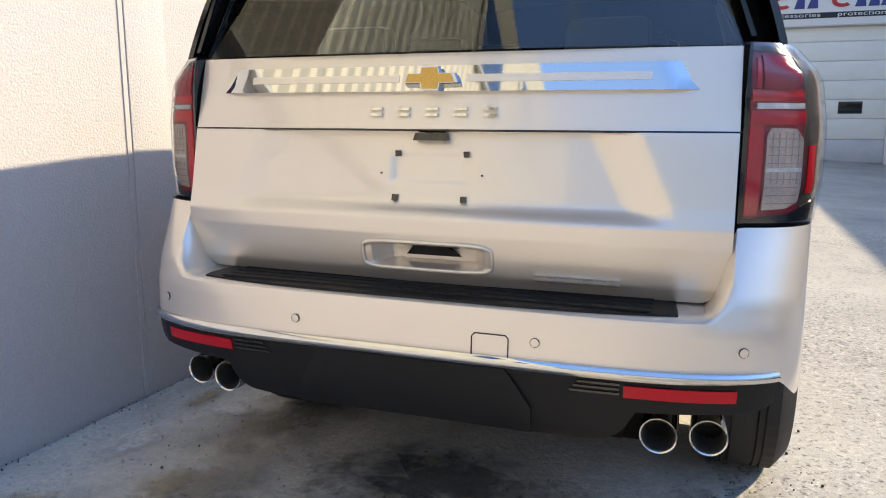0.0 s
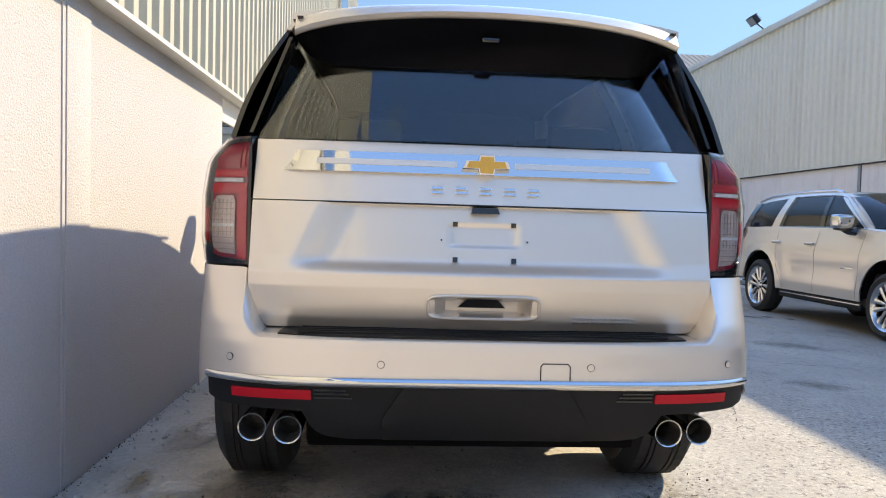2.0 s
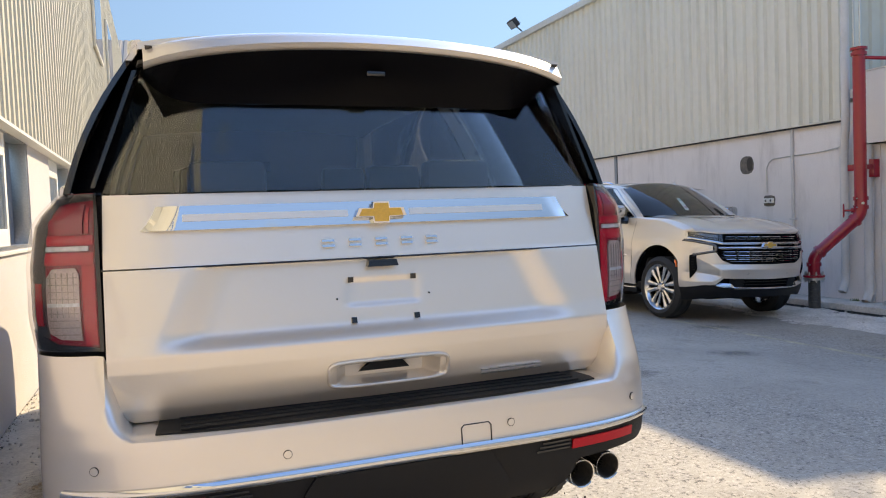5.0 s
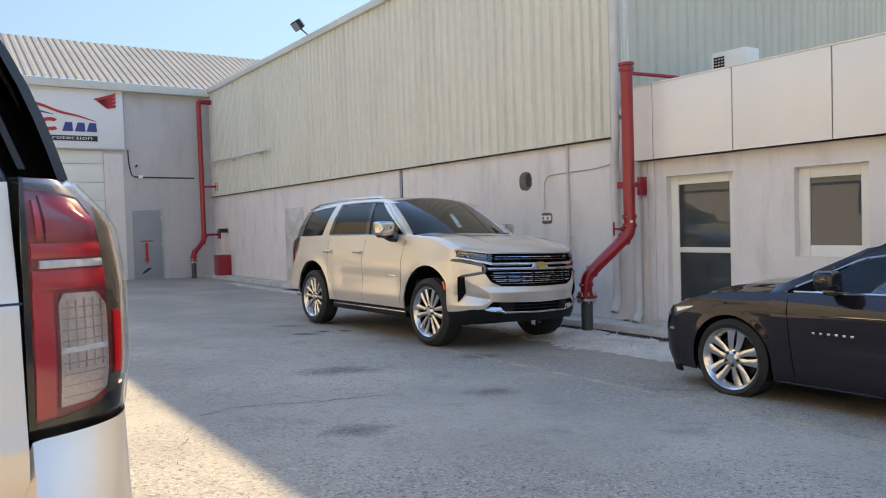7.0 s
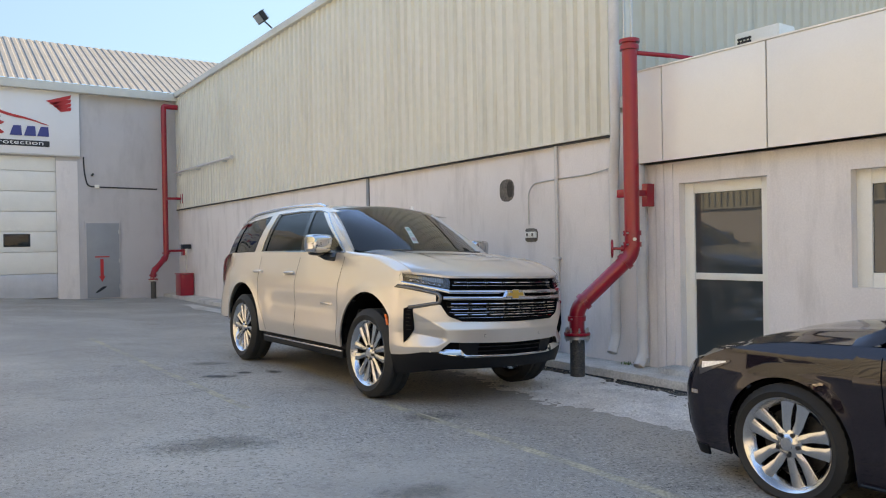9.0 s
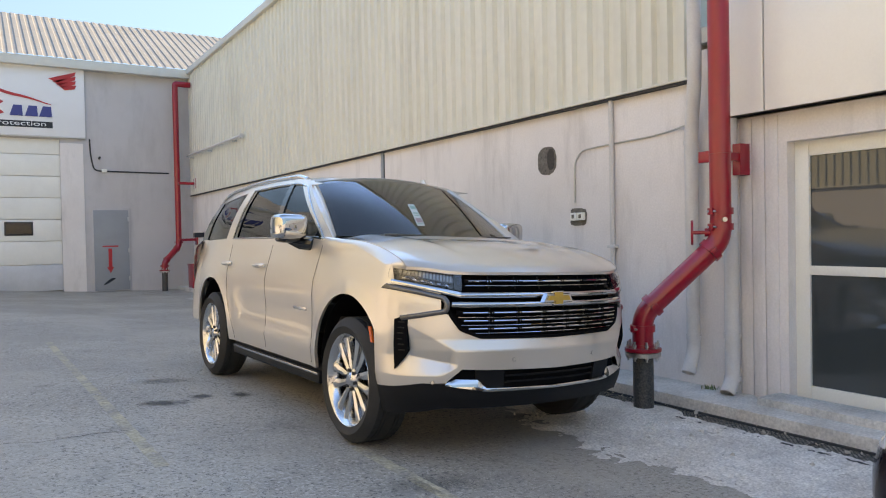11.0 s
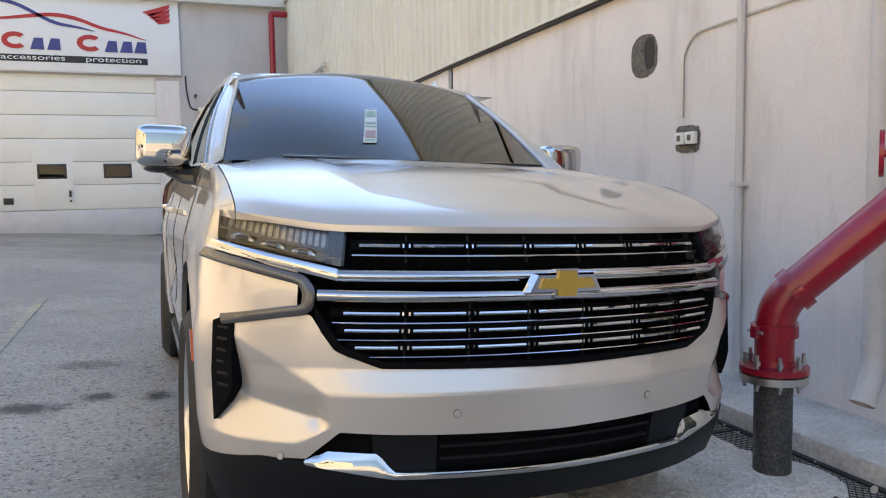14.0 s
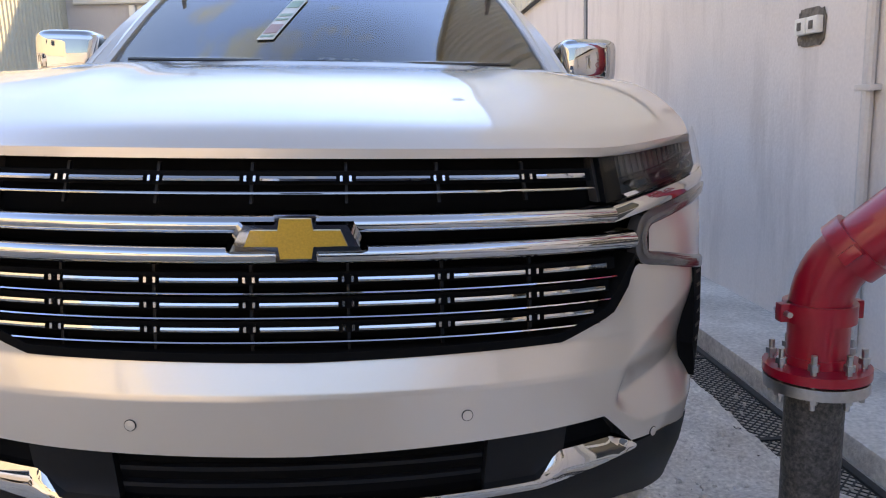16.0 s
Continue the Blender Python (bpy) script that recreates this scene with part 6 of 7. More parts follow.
        base = ramp(a, (0.672, 0.602), (0.76, 0.550), (0.95, 0.545), (1.0, 0.545))
        deep = ramp(a, (0.672, 0.0), (0.705, 0.034), (0.80, 0.046), (0.91, 0.050), (0.955, 0.030), (1.0, 0.0))
        d = deep * max(0.0, ramp(z, (base, 0.0), (valley, 1.0), (ridge, 0.0)))
        return -d

    def nose_skin(z0, z1, x0, x1, nu=60, nz=26):
        a, b = unshare(x0, N_NOSE), unshare(x1, N_NOSE)

        def f(u, v):
            x = share(lerp(a, b, u), N_NOSE)
            z = lerp(z0(x), z1(x), v)
            return wrap_nose(x, z, nose_push(x, z))
        return grid(nu, nz, f)
    low = lambda x: ramp(abs(x), (0.0, 0.575), (0.50, 0.586), (0.645, 0.592), (0.735, 0.505), (0.85, 0.50), (1.0, 0.46))
    P("front_bumper", nose_skin(low, lambda x: ramp(abs(x), (0.0, 0.780), (0.53, 0.787), (0.645, 0.829), (0.70, 0.90), (0.72, 0.935), (0.92, 0.90), (1.0, 0.905)), -1, 1, 220, 80), M_PAINT)
    for s in (-1, 1):
        P("corner_panel", nose_skin(lambda x: ramp(abs(x), (0.73, 0.965), (0.88, 0.935), (0.93, 0.90), (1.0, 0.90)), lambda x: ramp(abs(x), (0.73, 1.06), (0.965, 1.10), (0.984, 1.234), (1.0, 1.236)), s * 0.755, s * 1.0, 36, 14), M_PAINT)
    # near-black sheet close behind the bars, shaded depth put into its colour
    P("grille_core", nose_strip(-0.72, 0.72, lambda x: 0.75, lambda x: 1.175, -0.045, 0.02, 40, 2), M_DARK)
    for s in (-1, 1):
        v = P("side_vent", nose_strip(s * 0.908, s * 0.958, lambda x: ramp(abs(x), (0.908, 0.70), (0.958, 0.585)), lambda x: ramp(abs(x), (0.908, 0.905), (0.935, 0.912), (0.958, 0.895)), 0.005, 0.04, 10, 3), M_DARK, car, "black upright air vent")
        for k in range(6):
            z = 0.70 + 0.035 * k
            P("vent_fin", nose_strip(s * 0.920, s * 0.944, lambda x: z, lambda x: z + 0.008, 0.0052, 0.01, 5, 2), M_PLASTIC, v)
    # intake depth likewise painted as a near-black sheet
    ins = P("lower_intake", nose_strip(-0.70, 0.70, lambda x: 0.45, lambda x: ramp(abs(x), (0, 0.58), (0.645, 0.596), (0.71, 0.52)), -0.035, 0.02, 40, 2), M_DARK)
    for z in (0.495, 0.535):
        P("intake_bar", nose_strip(-0.37, 0.37, lambda x: z, lambda x: z + 0.010, -0.018, 0.02, 24, 2), M_PLASTIC, ins)
    for s in (-1, 1):
        P("intake_panel", nose_strip(s * 0.38, s * 0.56, lambda x: 0.465, lambda x: 0.582, -0.014, 0.02, 6, 2), M_PLASTIC, ins)
    P("chrome_lip", nose_strip(-0.735, 0.735, lambda x: ramp(abs(x), (0, 0.443), (0.50, 0.448), (0.735, 0.490)), lambda x: ramp(abs(x), (0, 0.463), (0.505, 0.470), (0.545, 0.522), (0.68, 0.528), (0.735, 0.505)), 0.014, 0.06, 80, 5, 0.004, lambda x: 0.026 * smooth_step(0.48, 0.54, abs(x)) * smooth_step(0.735, 0.70, abs(x))), M_CHROME, car, "chrome strip along the lower lip")
    P("lower_lip", nose_strip(-1, 1, lambda x: ramp(abs(x), (0, 0.335), (0.75, 0.34), (1, 0.29)), lambda x: ramp(abs(x), (0, 0.445), (0.50, 0.450), (0.735, 0.497), (0.85, 0.503), (1, 0.465)), 0.003, 0.02, 80, 6), M_PLASTIC, car, "black plastic lower lip")
    for s in (-1, 1):
        hb = lambda x: ramp(abs(x), (0.64, 1.076), (0.985, 1.148))
        ht = lambda x: ramp(abs(x), (0.64, 1.174), (0.80, 1.195), (0.985, 1.240))
        hl = P("headlamp", nose_strip(s * 0.64, s * 0.985, hb, ht, -0.022, 0.03, 24, 3), M_SMOKE, car, "clear headlamp with chrome running light")
        for k in range(15):
            c = 0.695 + 0.0185 * k
            P("reflector_rib", nose_strip(s * c, s * (c + 0.0105), lambda x: lerp(hb(x), ht(x), 0.42), lambda x: ht(x) - 0.010, -0.018, 0.008, 3, 3), M_LAMPBACK, hl)
        P("lamp_shelf", nose_strip(s * 0.69, s * 0.975, lambda x: lerp(hb(x), ht(x), 0.34), lambda x: lerp(hb(x), ht(x), 0.40), -0.002, 0.02, 16, 3), M_SMOKE, hl)
        for k in range(3):
            c = 0.715 + 0.082 * k
            P("projector", nose_strip(s * c, s * (c + 0.062), lambda x: hb(x) + 0.008, lambda x: lerp(hb(x), ht(x), 0.22 + 0.14 * math.sin(math.pi * max(0, min(1, (abs(x) - c) / 0.062)))), -0.004, 0.02, 10, 4, 0.006), M_SATIN, hl)
            P("projector_lens", nose_strip(s * (c + 0.018), s * (c + 0.044), lambda x: hb(x) + 0.010, lambda x: hb(x) + 0.026, 0.004, 0.02, 6, 4, 0.005), M_SMOKE, hl)
        P("inner_shade", nose_strip(s * 0.643, s * 0.685, hb, ht, 0.004, 0.02, 5, 3), M_GLOSS, hl)
        P("lamp_cover", nose_strip(s * 0.642, s * 0.985, hb, lambda x: ht(x) + 0.002, 0.016, 0.004, 24, 4, 0.004), M_GLASS_H, hl).visible_shadow = False
        P("running_light", nose_strip(s * 0.65, s * 0.975, lambda x: ramp(abs(x), (0.65, 1.036), (0.975, 1.116)), lambda x: ramp(abs(x), (0.65, 1.071), (0.975, 1.144)), 0.017, 0.03, 24, 5, 0.004), M_CHROME, hl)
        way = ((0.992, 1.100), (0.86, 1.066), (0.742, 1.036), (0.722, 1.0), (0.728, 0.950), (0.80, 0.938), (0.935, 0.905))
        c = P("hook_lamp", nose_band(s, way, 0.032, 0.010, 0.02), M_SMOKE, car, "smoked angled running lamp")
        P("light_line", nose_band(s, ((0.975, 1.096), (0.86, 1.066), (0.745, 1.034), (0.726, 1.0), (0.732, 0.954), (0.80, 0.941), (0.90, 0.916)), 0.011, 0.0155, 0.01, 0.001), M_HOOKLENS, c)
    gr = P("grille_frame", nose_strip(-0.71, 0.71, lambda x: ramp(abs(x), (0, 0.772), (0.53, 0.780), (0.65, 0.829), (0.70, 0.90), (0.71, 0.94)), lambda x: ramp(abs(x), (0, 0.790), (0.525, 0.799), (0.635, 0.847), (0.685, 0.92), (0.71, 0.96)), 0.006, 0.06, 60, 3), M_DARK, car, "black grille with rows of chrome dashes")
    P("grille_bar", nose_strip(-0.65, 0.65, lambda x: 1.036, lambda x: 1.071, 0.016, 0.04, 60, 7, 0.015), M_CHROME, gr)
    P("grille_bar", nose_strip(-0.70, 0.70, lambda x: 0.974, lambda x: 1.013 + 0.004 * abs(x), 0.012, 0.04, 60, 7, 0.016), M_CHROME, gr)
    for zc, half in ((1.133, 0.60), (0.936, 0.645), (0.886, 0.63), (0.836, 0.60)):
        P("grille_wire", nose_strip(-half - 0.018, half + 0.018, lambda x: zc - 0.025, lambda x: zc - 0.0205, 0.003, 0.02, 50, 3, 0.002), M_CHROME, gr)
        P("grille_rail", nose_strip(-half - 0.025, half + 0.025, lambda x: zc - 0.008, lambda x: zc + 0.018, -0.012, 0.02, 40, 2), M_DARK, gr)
        for i in range(7):
            c = (i - 3) * 0.187
            a, b = max(-half, c - 0.074), min(half, c + 0.074)
            if b - a > 0.03:
                P("grille_dash", nose_strip(a, b, lambda x: zc + 0.001, lambda x: zc + 0.010, 0.006, 0.015, 8, 3, 0.002), M_CHROME, gr)
        for i in range(-3, 3):
            c = (i + 0.5) * 0.187
            if abs(c) < half:
                for d in (-0.011, 0.007):
                    P("grille_stud", nose_strip(c + d, c + d + 0.005, lambda x: zc, lambda x: zc + 0.011, 0.004, 0.015, 2, 2), M_SATIN, gr)
                P("grille_post", nose_strip(c - 0.003, c + 0.003, lambda x: zc - 0.045, lambda x: zc + 0.035, -0.016, 0.01, 2, 2), M_PLASTIC, gr)
    # emblem as a plain gold cross in a chrome rim
    def cross(k, w=0.115, h=0.045):
        o = [(-w, -h * 0.36), (-w * 0.34, -h * 0.40), (-w * 0.30, -h), (w * 0.30, -h), (w * 0.34, -h * 0.40), (w * 0.98, -h * 0.36), (w * 0.86, h * 0.42), (w * 0.34, h * 0.42), (w * 0.30, h), (-w * 0.30, h), (-w * 0.34, h * 0.42), (-w * 0.86, h * 0.42)]
        return [(a * k, b * k) for a, b in o]
    em = P("emblem", plate([(-0.128, -0.026), (-0.040, -0.027), (-0.040, -0.047), (0.040, -0.047), (0.040, -0.027), (0.128, -0.026), (0.10, 0.027), (0.040, 0.027), (0.040, 0.047), (-0.040, 0.047), (-0.040, 0.027), (-0.10, 0.027)], lambda a, b, d: (a * (1.1 - d * 5), 4.062 + d, 1.030 + b * (1.1 - d * 6)), 0.024), M_CHROME, car, "gold cross emblem with chrome rim", 20)
    P("emblem_face", plate(cross(0.86), lambda a, b, d: (a, 4.082 + d, 1.030 + b), 0.012), M_GOLD, em, "", 20)
    for x, z in ((-0.341, 0.647), (0.341, 0.647), (-0.825, 0.508), (0.825, 0.508)):
        p = nose_x(x, z, 0.001 + nose_push(x / suv_side(YN, z), z))
        q = nose_x(x, z, 0.02 + nose_push(x / suv_side(YN, z), z))
        d = (q - p).normalized()
        mm = Matrix.Translation(p) @ d.to_track_quat("Z", "Y").to_matrix().to_4x4()
        bm = lathe([(0.011, 0.0), (0.011, 0.003), (0.0, 0.004)], 16, "z")
        bmesh.ops.transform(bm, matrix=mm, verts=bm.verts)
        sn = P("parking_sensor", bm, M_PAINT)
        bm = lathe([(0.011, -0.002), (0.011, 0.002), (0.0124, 0.002), (0.0124, -0.002)], 18, "z", closed=True)
        bmesh.ops.transform(bm, matrix=mm, verts=bm.verts)
        P("sensor_ring", bm, M_GLOSS, sn)

    # tail: lift gate
    def gate(u, v):
        z = lerp(0.752, 1.398, v)
        w = ramp(z, (0.75, 0.735), (0.785, 0.79), (0.84, 0.80), (1.2, 0.80), (1.40, 0.795))
        a = 2 * u - 1
        return tail_xz(a * w, z)
    P("lift_gate", slab(120, 110, gate, (0, 0.03, 0)), M_PAINT)
    P("gate_seam", gap_line([tail_xz(x, 1.186, -0.001) for x in [-0.805 + 1.61 * k / 40 for k in range(41)]], 0.0032), M_GLOSS)
    bar = P("chrome_bar", bm_bar(), M_CHROME, car, "wide chrome bar across the lift gate")
    for s in (-1, 1):
        P("bar_slot", tail_patch(min(s * 0.100, s * 0.585), max(s * 0.100, s * 0.585), 1.317, 1.337, 0.016, 0.004, 12, 2), M_PAINT, bar)
    rem = P("rear_emblem", plate(cross(1.0, 0.083, 0.033), lambda a, b, d: (a, -1.047 - d - 0.02, 1.326 + b), 0.022), M_CHROME, car, "gold cross emblem with chrome rim", 20)
    P("emblem_face", plate(cross(0.86, 0.083, 0.033), lambda a, b, d: (a, -1.080 - d, 1.326 + b), 0.012), M_GOLD, rem, "", 20)
    # badges as plain bars, one for each letter
    for i in range(5):
        x = -0.168 + 0.084 * i
        for z in (1.2245, 1.2405):
            P("badge_bar", tail_patch(x - 0.019, x + 0.019, z, z + 0.007, 0.002, 0.008), M_CHROME)
    for i in range(7):
        x = 0.325 + 0.0325 * i
        for z in (0.786, 0.7995):
            P("badge_bar", tail_patch(x - 0.013, x + 0.013, z, z + 0.0048, 0.002, 0.008), M_STEEL)
    for x, z in ((-0.102, 1.120), (0.102, 1.120), (-0.102, 0.998), (0.102, 0.998)):
        P("plate_clip", tail_patch(x - 0.0085, x + 0.0085, z - 0.0085, z + 0.0085, 0.001, 0.006), M_GLOSS)
    for x in (-0.15, 0.15):
        P("plate_stud", tail_patch(x - 0.0025, x + 0.0025, 1.062, 1.067, 0.001, 0.004), M_GLOSS)
    cm = P("camera_pod", tail_patch(-0.05, 0.05, 1.158, 1.178, -0.004, 0.034, 6, 2, 0.006), M_GLOSS, car, "black camera pod over the plate hollow")
    # handle rim
    pts = []
    for k in range(40):
        a = 2 * math.pi * k / 40
        ex = lambda c: math.copysign(abs(c) ** 0.35, c)
        pts.append(tail_xz(0.192 * ex(math.cos(a)), 0.835 + 0.040 * ex(math.sin(a)) + 0.001, 0.003))
    P("handle_rim", tube(pts + pts[:1], 0.006, 8, caps=False), M_PAINT)
    # dark trapezoid added for the shade inside the handle recess
    P("handle_shade", tail_patch(-0.085, 0.085, 0.828, 0.862, -0.044, 0.022, 6, 2, 0.035), M_PLASTIC)
    # bumper with uprights beside the gate
    bm = bmesh.new()
    nu, cols = 101, []
    for i in range(nu):
        x = share(2 * i / (nu - 1) - 1)
        w0 = suv_side(YR, 0.66)
        ax = abs(x) * w0
        c = smooth_step(0.745, 0.812, ax)
        zb = ramp(ax, (0, 0.61), (0.90, 0.61), (0.94, 0.575), (0.975, 0.53), (1.1, 0.51))
        col = [wrap_rear(x, z, rear_depth(z)) for z in [lerp(zb, 0.725, t) for t in [k / 9 for k in range(10)]]]
        edge = col[-1]
        for k in range(1, 13):
            t = k / 12
            pad = Vector((edge.x, lerp(edge.y, max(edge.y, -1.03), smooth_step(0.12, 1.0, t) if t > 0.12 else 0.0), 0.725 + 0.022 * min(1, t * 3)))
            z = lerp(0.725, 0.955, t)
            up = wrap_rear(x, z, rear_depth(z))
            col.append(pad.lerp(up, c))
        cols.append([bm.verts.new(p) for p in col])
    for a, b in zip(cols, cols[1:]):
        for j in range(len(a) - 1):
            bm.faces.new((a[j], b[j], b[j + 1], a[j + 1]))
    rb = P("rear_bumper", bm, M_PAINT)
    pad = P("step_pad", slab(40, 6, lambda u, v: (lerp(-0.685, 0.685, u) * (1 - 0.02 * v), lerp(-1.23, -1.045, v) + 0.035 * (abs(2 * u - 1)) ** 4 * (1 - v), 0.7495 + 0.004 * (v > 0.1)), (0, 0, -0.012)), M_PLASTIC, rb, "ribbed black step pad")
    for k in range(4):
        P("pad_rib", cube(-0.62, 0.62, -1.20 + 0.04 * k, -1.185 + 0.04 * k, 0.752, 0.757, 0.0015), M_PLASTIC, pad)
    P("chrome_strip", rear_strip(-0.915, 0.915, lambda x: 0.588 + 0.006 * smooth_step(0.6, 0.9, abs(x)), lambda x: 0.617, 0.012, 0.03, 60, 5, 0.006), M_CHROME, car, "chrome strip along the rear bumper")
    val = P("valance", rear_strip(-0.918, 0.918, lambda x: ramp(abs(x), (0, 0.402), (0.46, 0.404), (0.525, 0.414), (0.565, 0.434), (0.585, 0.462), (0.600, 0.500), (0.80, 0.508), (0.88, 0.512), (0.918, 0.53)), lambda x: 0.600, 0.002, 0.05, 150, 7), M_PLASTIC, car, "black plastic rear valance")
    P("hitch_cover", rear_strip(-0.34, 0.34, lambda x: 0.405, lambda x: ramp(abs(x), (0, 0.585), (0.27, 0.585), (0.34, 0.48)), 0.012, 0.03, 30, 4, 0.004), M_PLASTIC, val)
    P("under_tray", slab(20, 6, lambda u, v: (lerp(-0.56, 0.56, u), lerp(-1.16, -0.40, v), lerp(0.40, 0.30, v)), (0, 0, 0.02)), M_DARK)
    for s in (-1, 1):
        P("reflector", rear_strip(s * 0.568, s * 0.828, lambda x: 0.541, lambda x: 0.573, 0.008, 0.02, 14, 2), M_REFLECT, val, "red rear reflector")
        for k in range(3):
            z = 0.545 + 0.013 * k
            P("vent_rib", rear_strip(s * (0.435 + 0.01 * k), s * 0.558, lambda x: z, lambda x: z + 0.006, 0.006, 0.01, 8, 2), M_GLOSS, val)
        for xt in (0.652, 0.774):
            tip = lathe([(0.034, 0.12), (0.041, -0.03), (0.0435, -0.055), (0.0475, -0.057), (0.0485, -0.03), (0.045, 0.16)], 28, "y", centre=(s * xt, -1.10 + 0.03 * (xt > 0.75), 0.418))
            tp = P("exhaust_tip", tip, M_CHROME, car, "round chrome exhaust tip")
            P("exhaust_bore", lathe([(0.0, 0.12), (0.036, 0.115), (0.040, -0.052), (0.043, -0.056)], 24, "y", centre=(s * xt, -1.10 + 0.03 * (xt > 0.75), 0.418)), M_BORE, tp)
        for x, z in ((0.345, 0.660), (0.838, 0.668)):
            p = wrap_rear(s * x / suv_side(YR, z), z, rear_depth(z), 0.001)
            q = wrap_rear(s * x / suv_side(YR, z), z, rear_depth(z), 0.02)
            mm = Matrix.Translation(p) @ (q - p).normalized().to_track_quat("Z", "Y").to_matrix().to_4x4()
            bm = lathe([(0.011, 0.0), (0.011, 0.003), (0.0, 0.004)], 16, "z")
            bmesh.ops.transform(bm, matrix=mm, verts=bm.verts)
            sn = P("parking_sensor", bm, M_PAINT)
            bm = lathe([(0.011, -0.002), (0.011, 0.002), (0.0126, 0.002), (0.0126, -0.002)], 18, "z", closed=True)
            bmesh.ops.transform(bm, matrix=mm, verts=bm.verts)
            P("sensor_ring", bm, M_GLOSS, sn)
    o = [(0.178, 0.612), (0.178, 0.662), (0.186, 0.671), (0.268, 0.671), (0.276, 0.662), (0.276, 0.612)]
    P("tow_cover_seam", tube([wrap_rear(a / suv_side(YR, b), b, rear_depth(b), 0.0005) for a, b in o], 0.0022, 5), M_GLOSS, rb)
    # tail lamps round the corners
    ld = lambda z: 0.365

    def lamp_w(z):
        """The lamp stands proud of the body towards its top, then is cut back by a chamfer."""
        return ramp(z, (0.94, 0.984), (1.05, 1.0), (1.20, 1.0), (1.30, 0.985), (1.33, 0.978), (1.41, 0.905))

    def lamp_x(x, z):
        """Keeps the lamp's inner edge upright beside the gate."""
        w = lamp_w(z)
        return math.copysign((0.803 + (abs(x) - 0.81) / 0.19 * (w - 0.803)) / w, x)
    for s in (-1, 1):
        def L(x0, x1, lo, hi, off, thick, nu=14, nv=6, curl=0.0):
            return rear_strip(s * x0, s * x1, lo, hi, off, thick, nu, nv, curl, ld, lamp_x, lamp_w)

        def W(x0, x1, z0, z1, off, thick, nu=14, nv=6, curl=0.0):
            return L(x0, x1, lambda x: z0, lambda x: z1, off, thick, nu, nv, curl)

        def lamp_shell(off, z0, z1, x0, y1=0.92):
            def f(u, v):
                z = lerp(z0, z1, v)
                return wrap_rear(lamp_x(s * share(lerp(unshare(x0), y1, u)), z), z, 0.365, off, w=lamp_w(z))
            return f
        lamp = P("tail_lamp", slab(26, 16, lamp_shell(0.008, 0.955, 1.405, 0.815, 0.87), (0, 0.05, 0)), M_LAMPRED, car, "red tail lamp with a clear reverse lens wrapping the corner")
        P("rear_quarter", slab(16, 14, lambda u, v: wrap_rear(s * share(lerp(0.85, 1.0, u)), lerp(0.95, 1.41, v), 0.365, 0.003) if u < 0.99 else Vector((s * (suv_side(YR, lerp(0.95, 1.41, v)) + 0.002), YR + 0.02, lerp(0.95, 1.41, v))), (-s * 0.02, 0, 0)), M_PAINT)
        P("lamp_base", L(0.818, 0.990, lambda x: 0.944, lambda x: ramp(abs(x), (0.82, 0.972), (0.93, 0.985), (0.99, 1.02)), 0.014, 0.03), M_GLOSS, lamp)
        P("lamp_edge", W(0.810, 0.820, 0.950, 1.405, 0.017, 0.03, 3, 10), M_GLOSS, lamp)
        P("lamp_cap", L(0.820, 0.992, lambda x: ramp(abs(x), (0.82, 1.385), (0.92, 1.378), (0.99, 1.36)), lambda x: 1.404, 0.011, 0.02, 14, 3), M_SMOKE, lamp)
        P("smoked_flank", L(0.948, 0.992, lambda x: 1.00, lambda x: 1.372, 0.0105, 0.02, 6, 14), M_SMOKE, lamp)
        P("dark_red_panel", L(0.852, 0.942, lambda x: ramp(abs(x), (0.8, 1.292), (0.925, 1.292), (0.942, 1.306)), lambda x: ramp(abs(x), (0.8, 1.376), (0.915, 1.370), (0.942, 1.335)), 0.0135, 0.02, 14, 6, 0.002), M_REDDARK, lamp)
        P("light_guide", L(0.836, 0.846, lambda x: 1.293, lambda x: 1.365, 0.0135, 0.02, 3, 6, 0.001), M_REDLENS, lamp)
        P("red_panel", W(0.826, 0.944, 1.262, 1.288, 0.0125, 0.02, 12, 4, 0.003), M_REDLENS, lamp)
        P("chrome_blade", W(0.838, 0.944, 1.244, 1.258, 0.014, 0.02, 10, 3, 0.002), M_LAMPCLEAR, lamp)
        P("red_panel", W(0.826, 0.946, 1.206, 1.240, 0.0125, 0.02, 10, 4, 0.002), M_REDLENS, lamp)
        P("red_panel", W(0.825, 0.856, 0.980, 1.204, 0.0125, 0.02, 5, 8, 0.002), M_REDLENS, lamp)
        cl = P("reverse_lens", L(0.864, 0.944, lambda x: ramp(abs(x), (0.8, 0.990), (0.92, 0.998), (0.944, 1.015)), lambda x: ramp(abs(x), (0.864, 1.180), (0.872, 1.198), (0.928, 1.196), (0.944, 1.170)), 0.013, 0.02, 14, 6, 0.002), M_REVERSE, lamp, "clear ribbed reverse lamp")
        for k in range(9):
            P("lens_rib", W(0.868, 0.938, 1.010 + 0.020 * k, 1.0125 + 0.020 * k, 0.0155, 0.006, 6, 2), M_CLEARLENS, cl)
        for k in range(5):
            P("lens_rib", W(0.876 + 0.014 * k, 0.878 + 0.014 * k, 1.060, 1.185, 0.0157, 0.006, 2, 8), M_CLEARLENS, cl)
        P("lens_divider", W(0.864, 0.942, 1.090, 1.100, 0.0165, 0.01, 8, 2), M_LAMPCLEAR, cl)
        P("side_marker", W(0.958, 0.974, 1.035, 1.155, 0.0125, 0.02, 4, 6, 0.001), M_REFLECT, lamp)
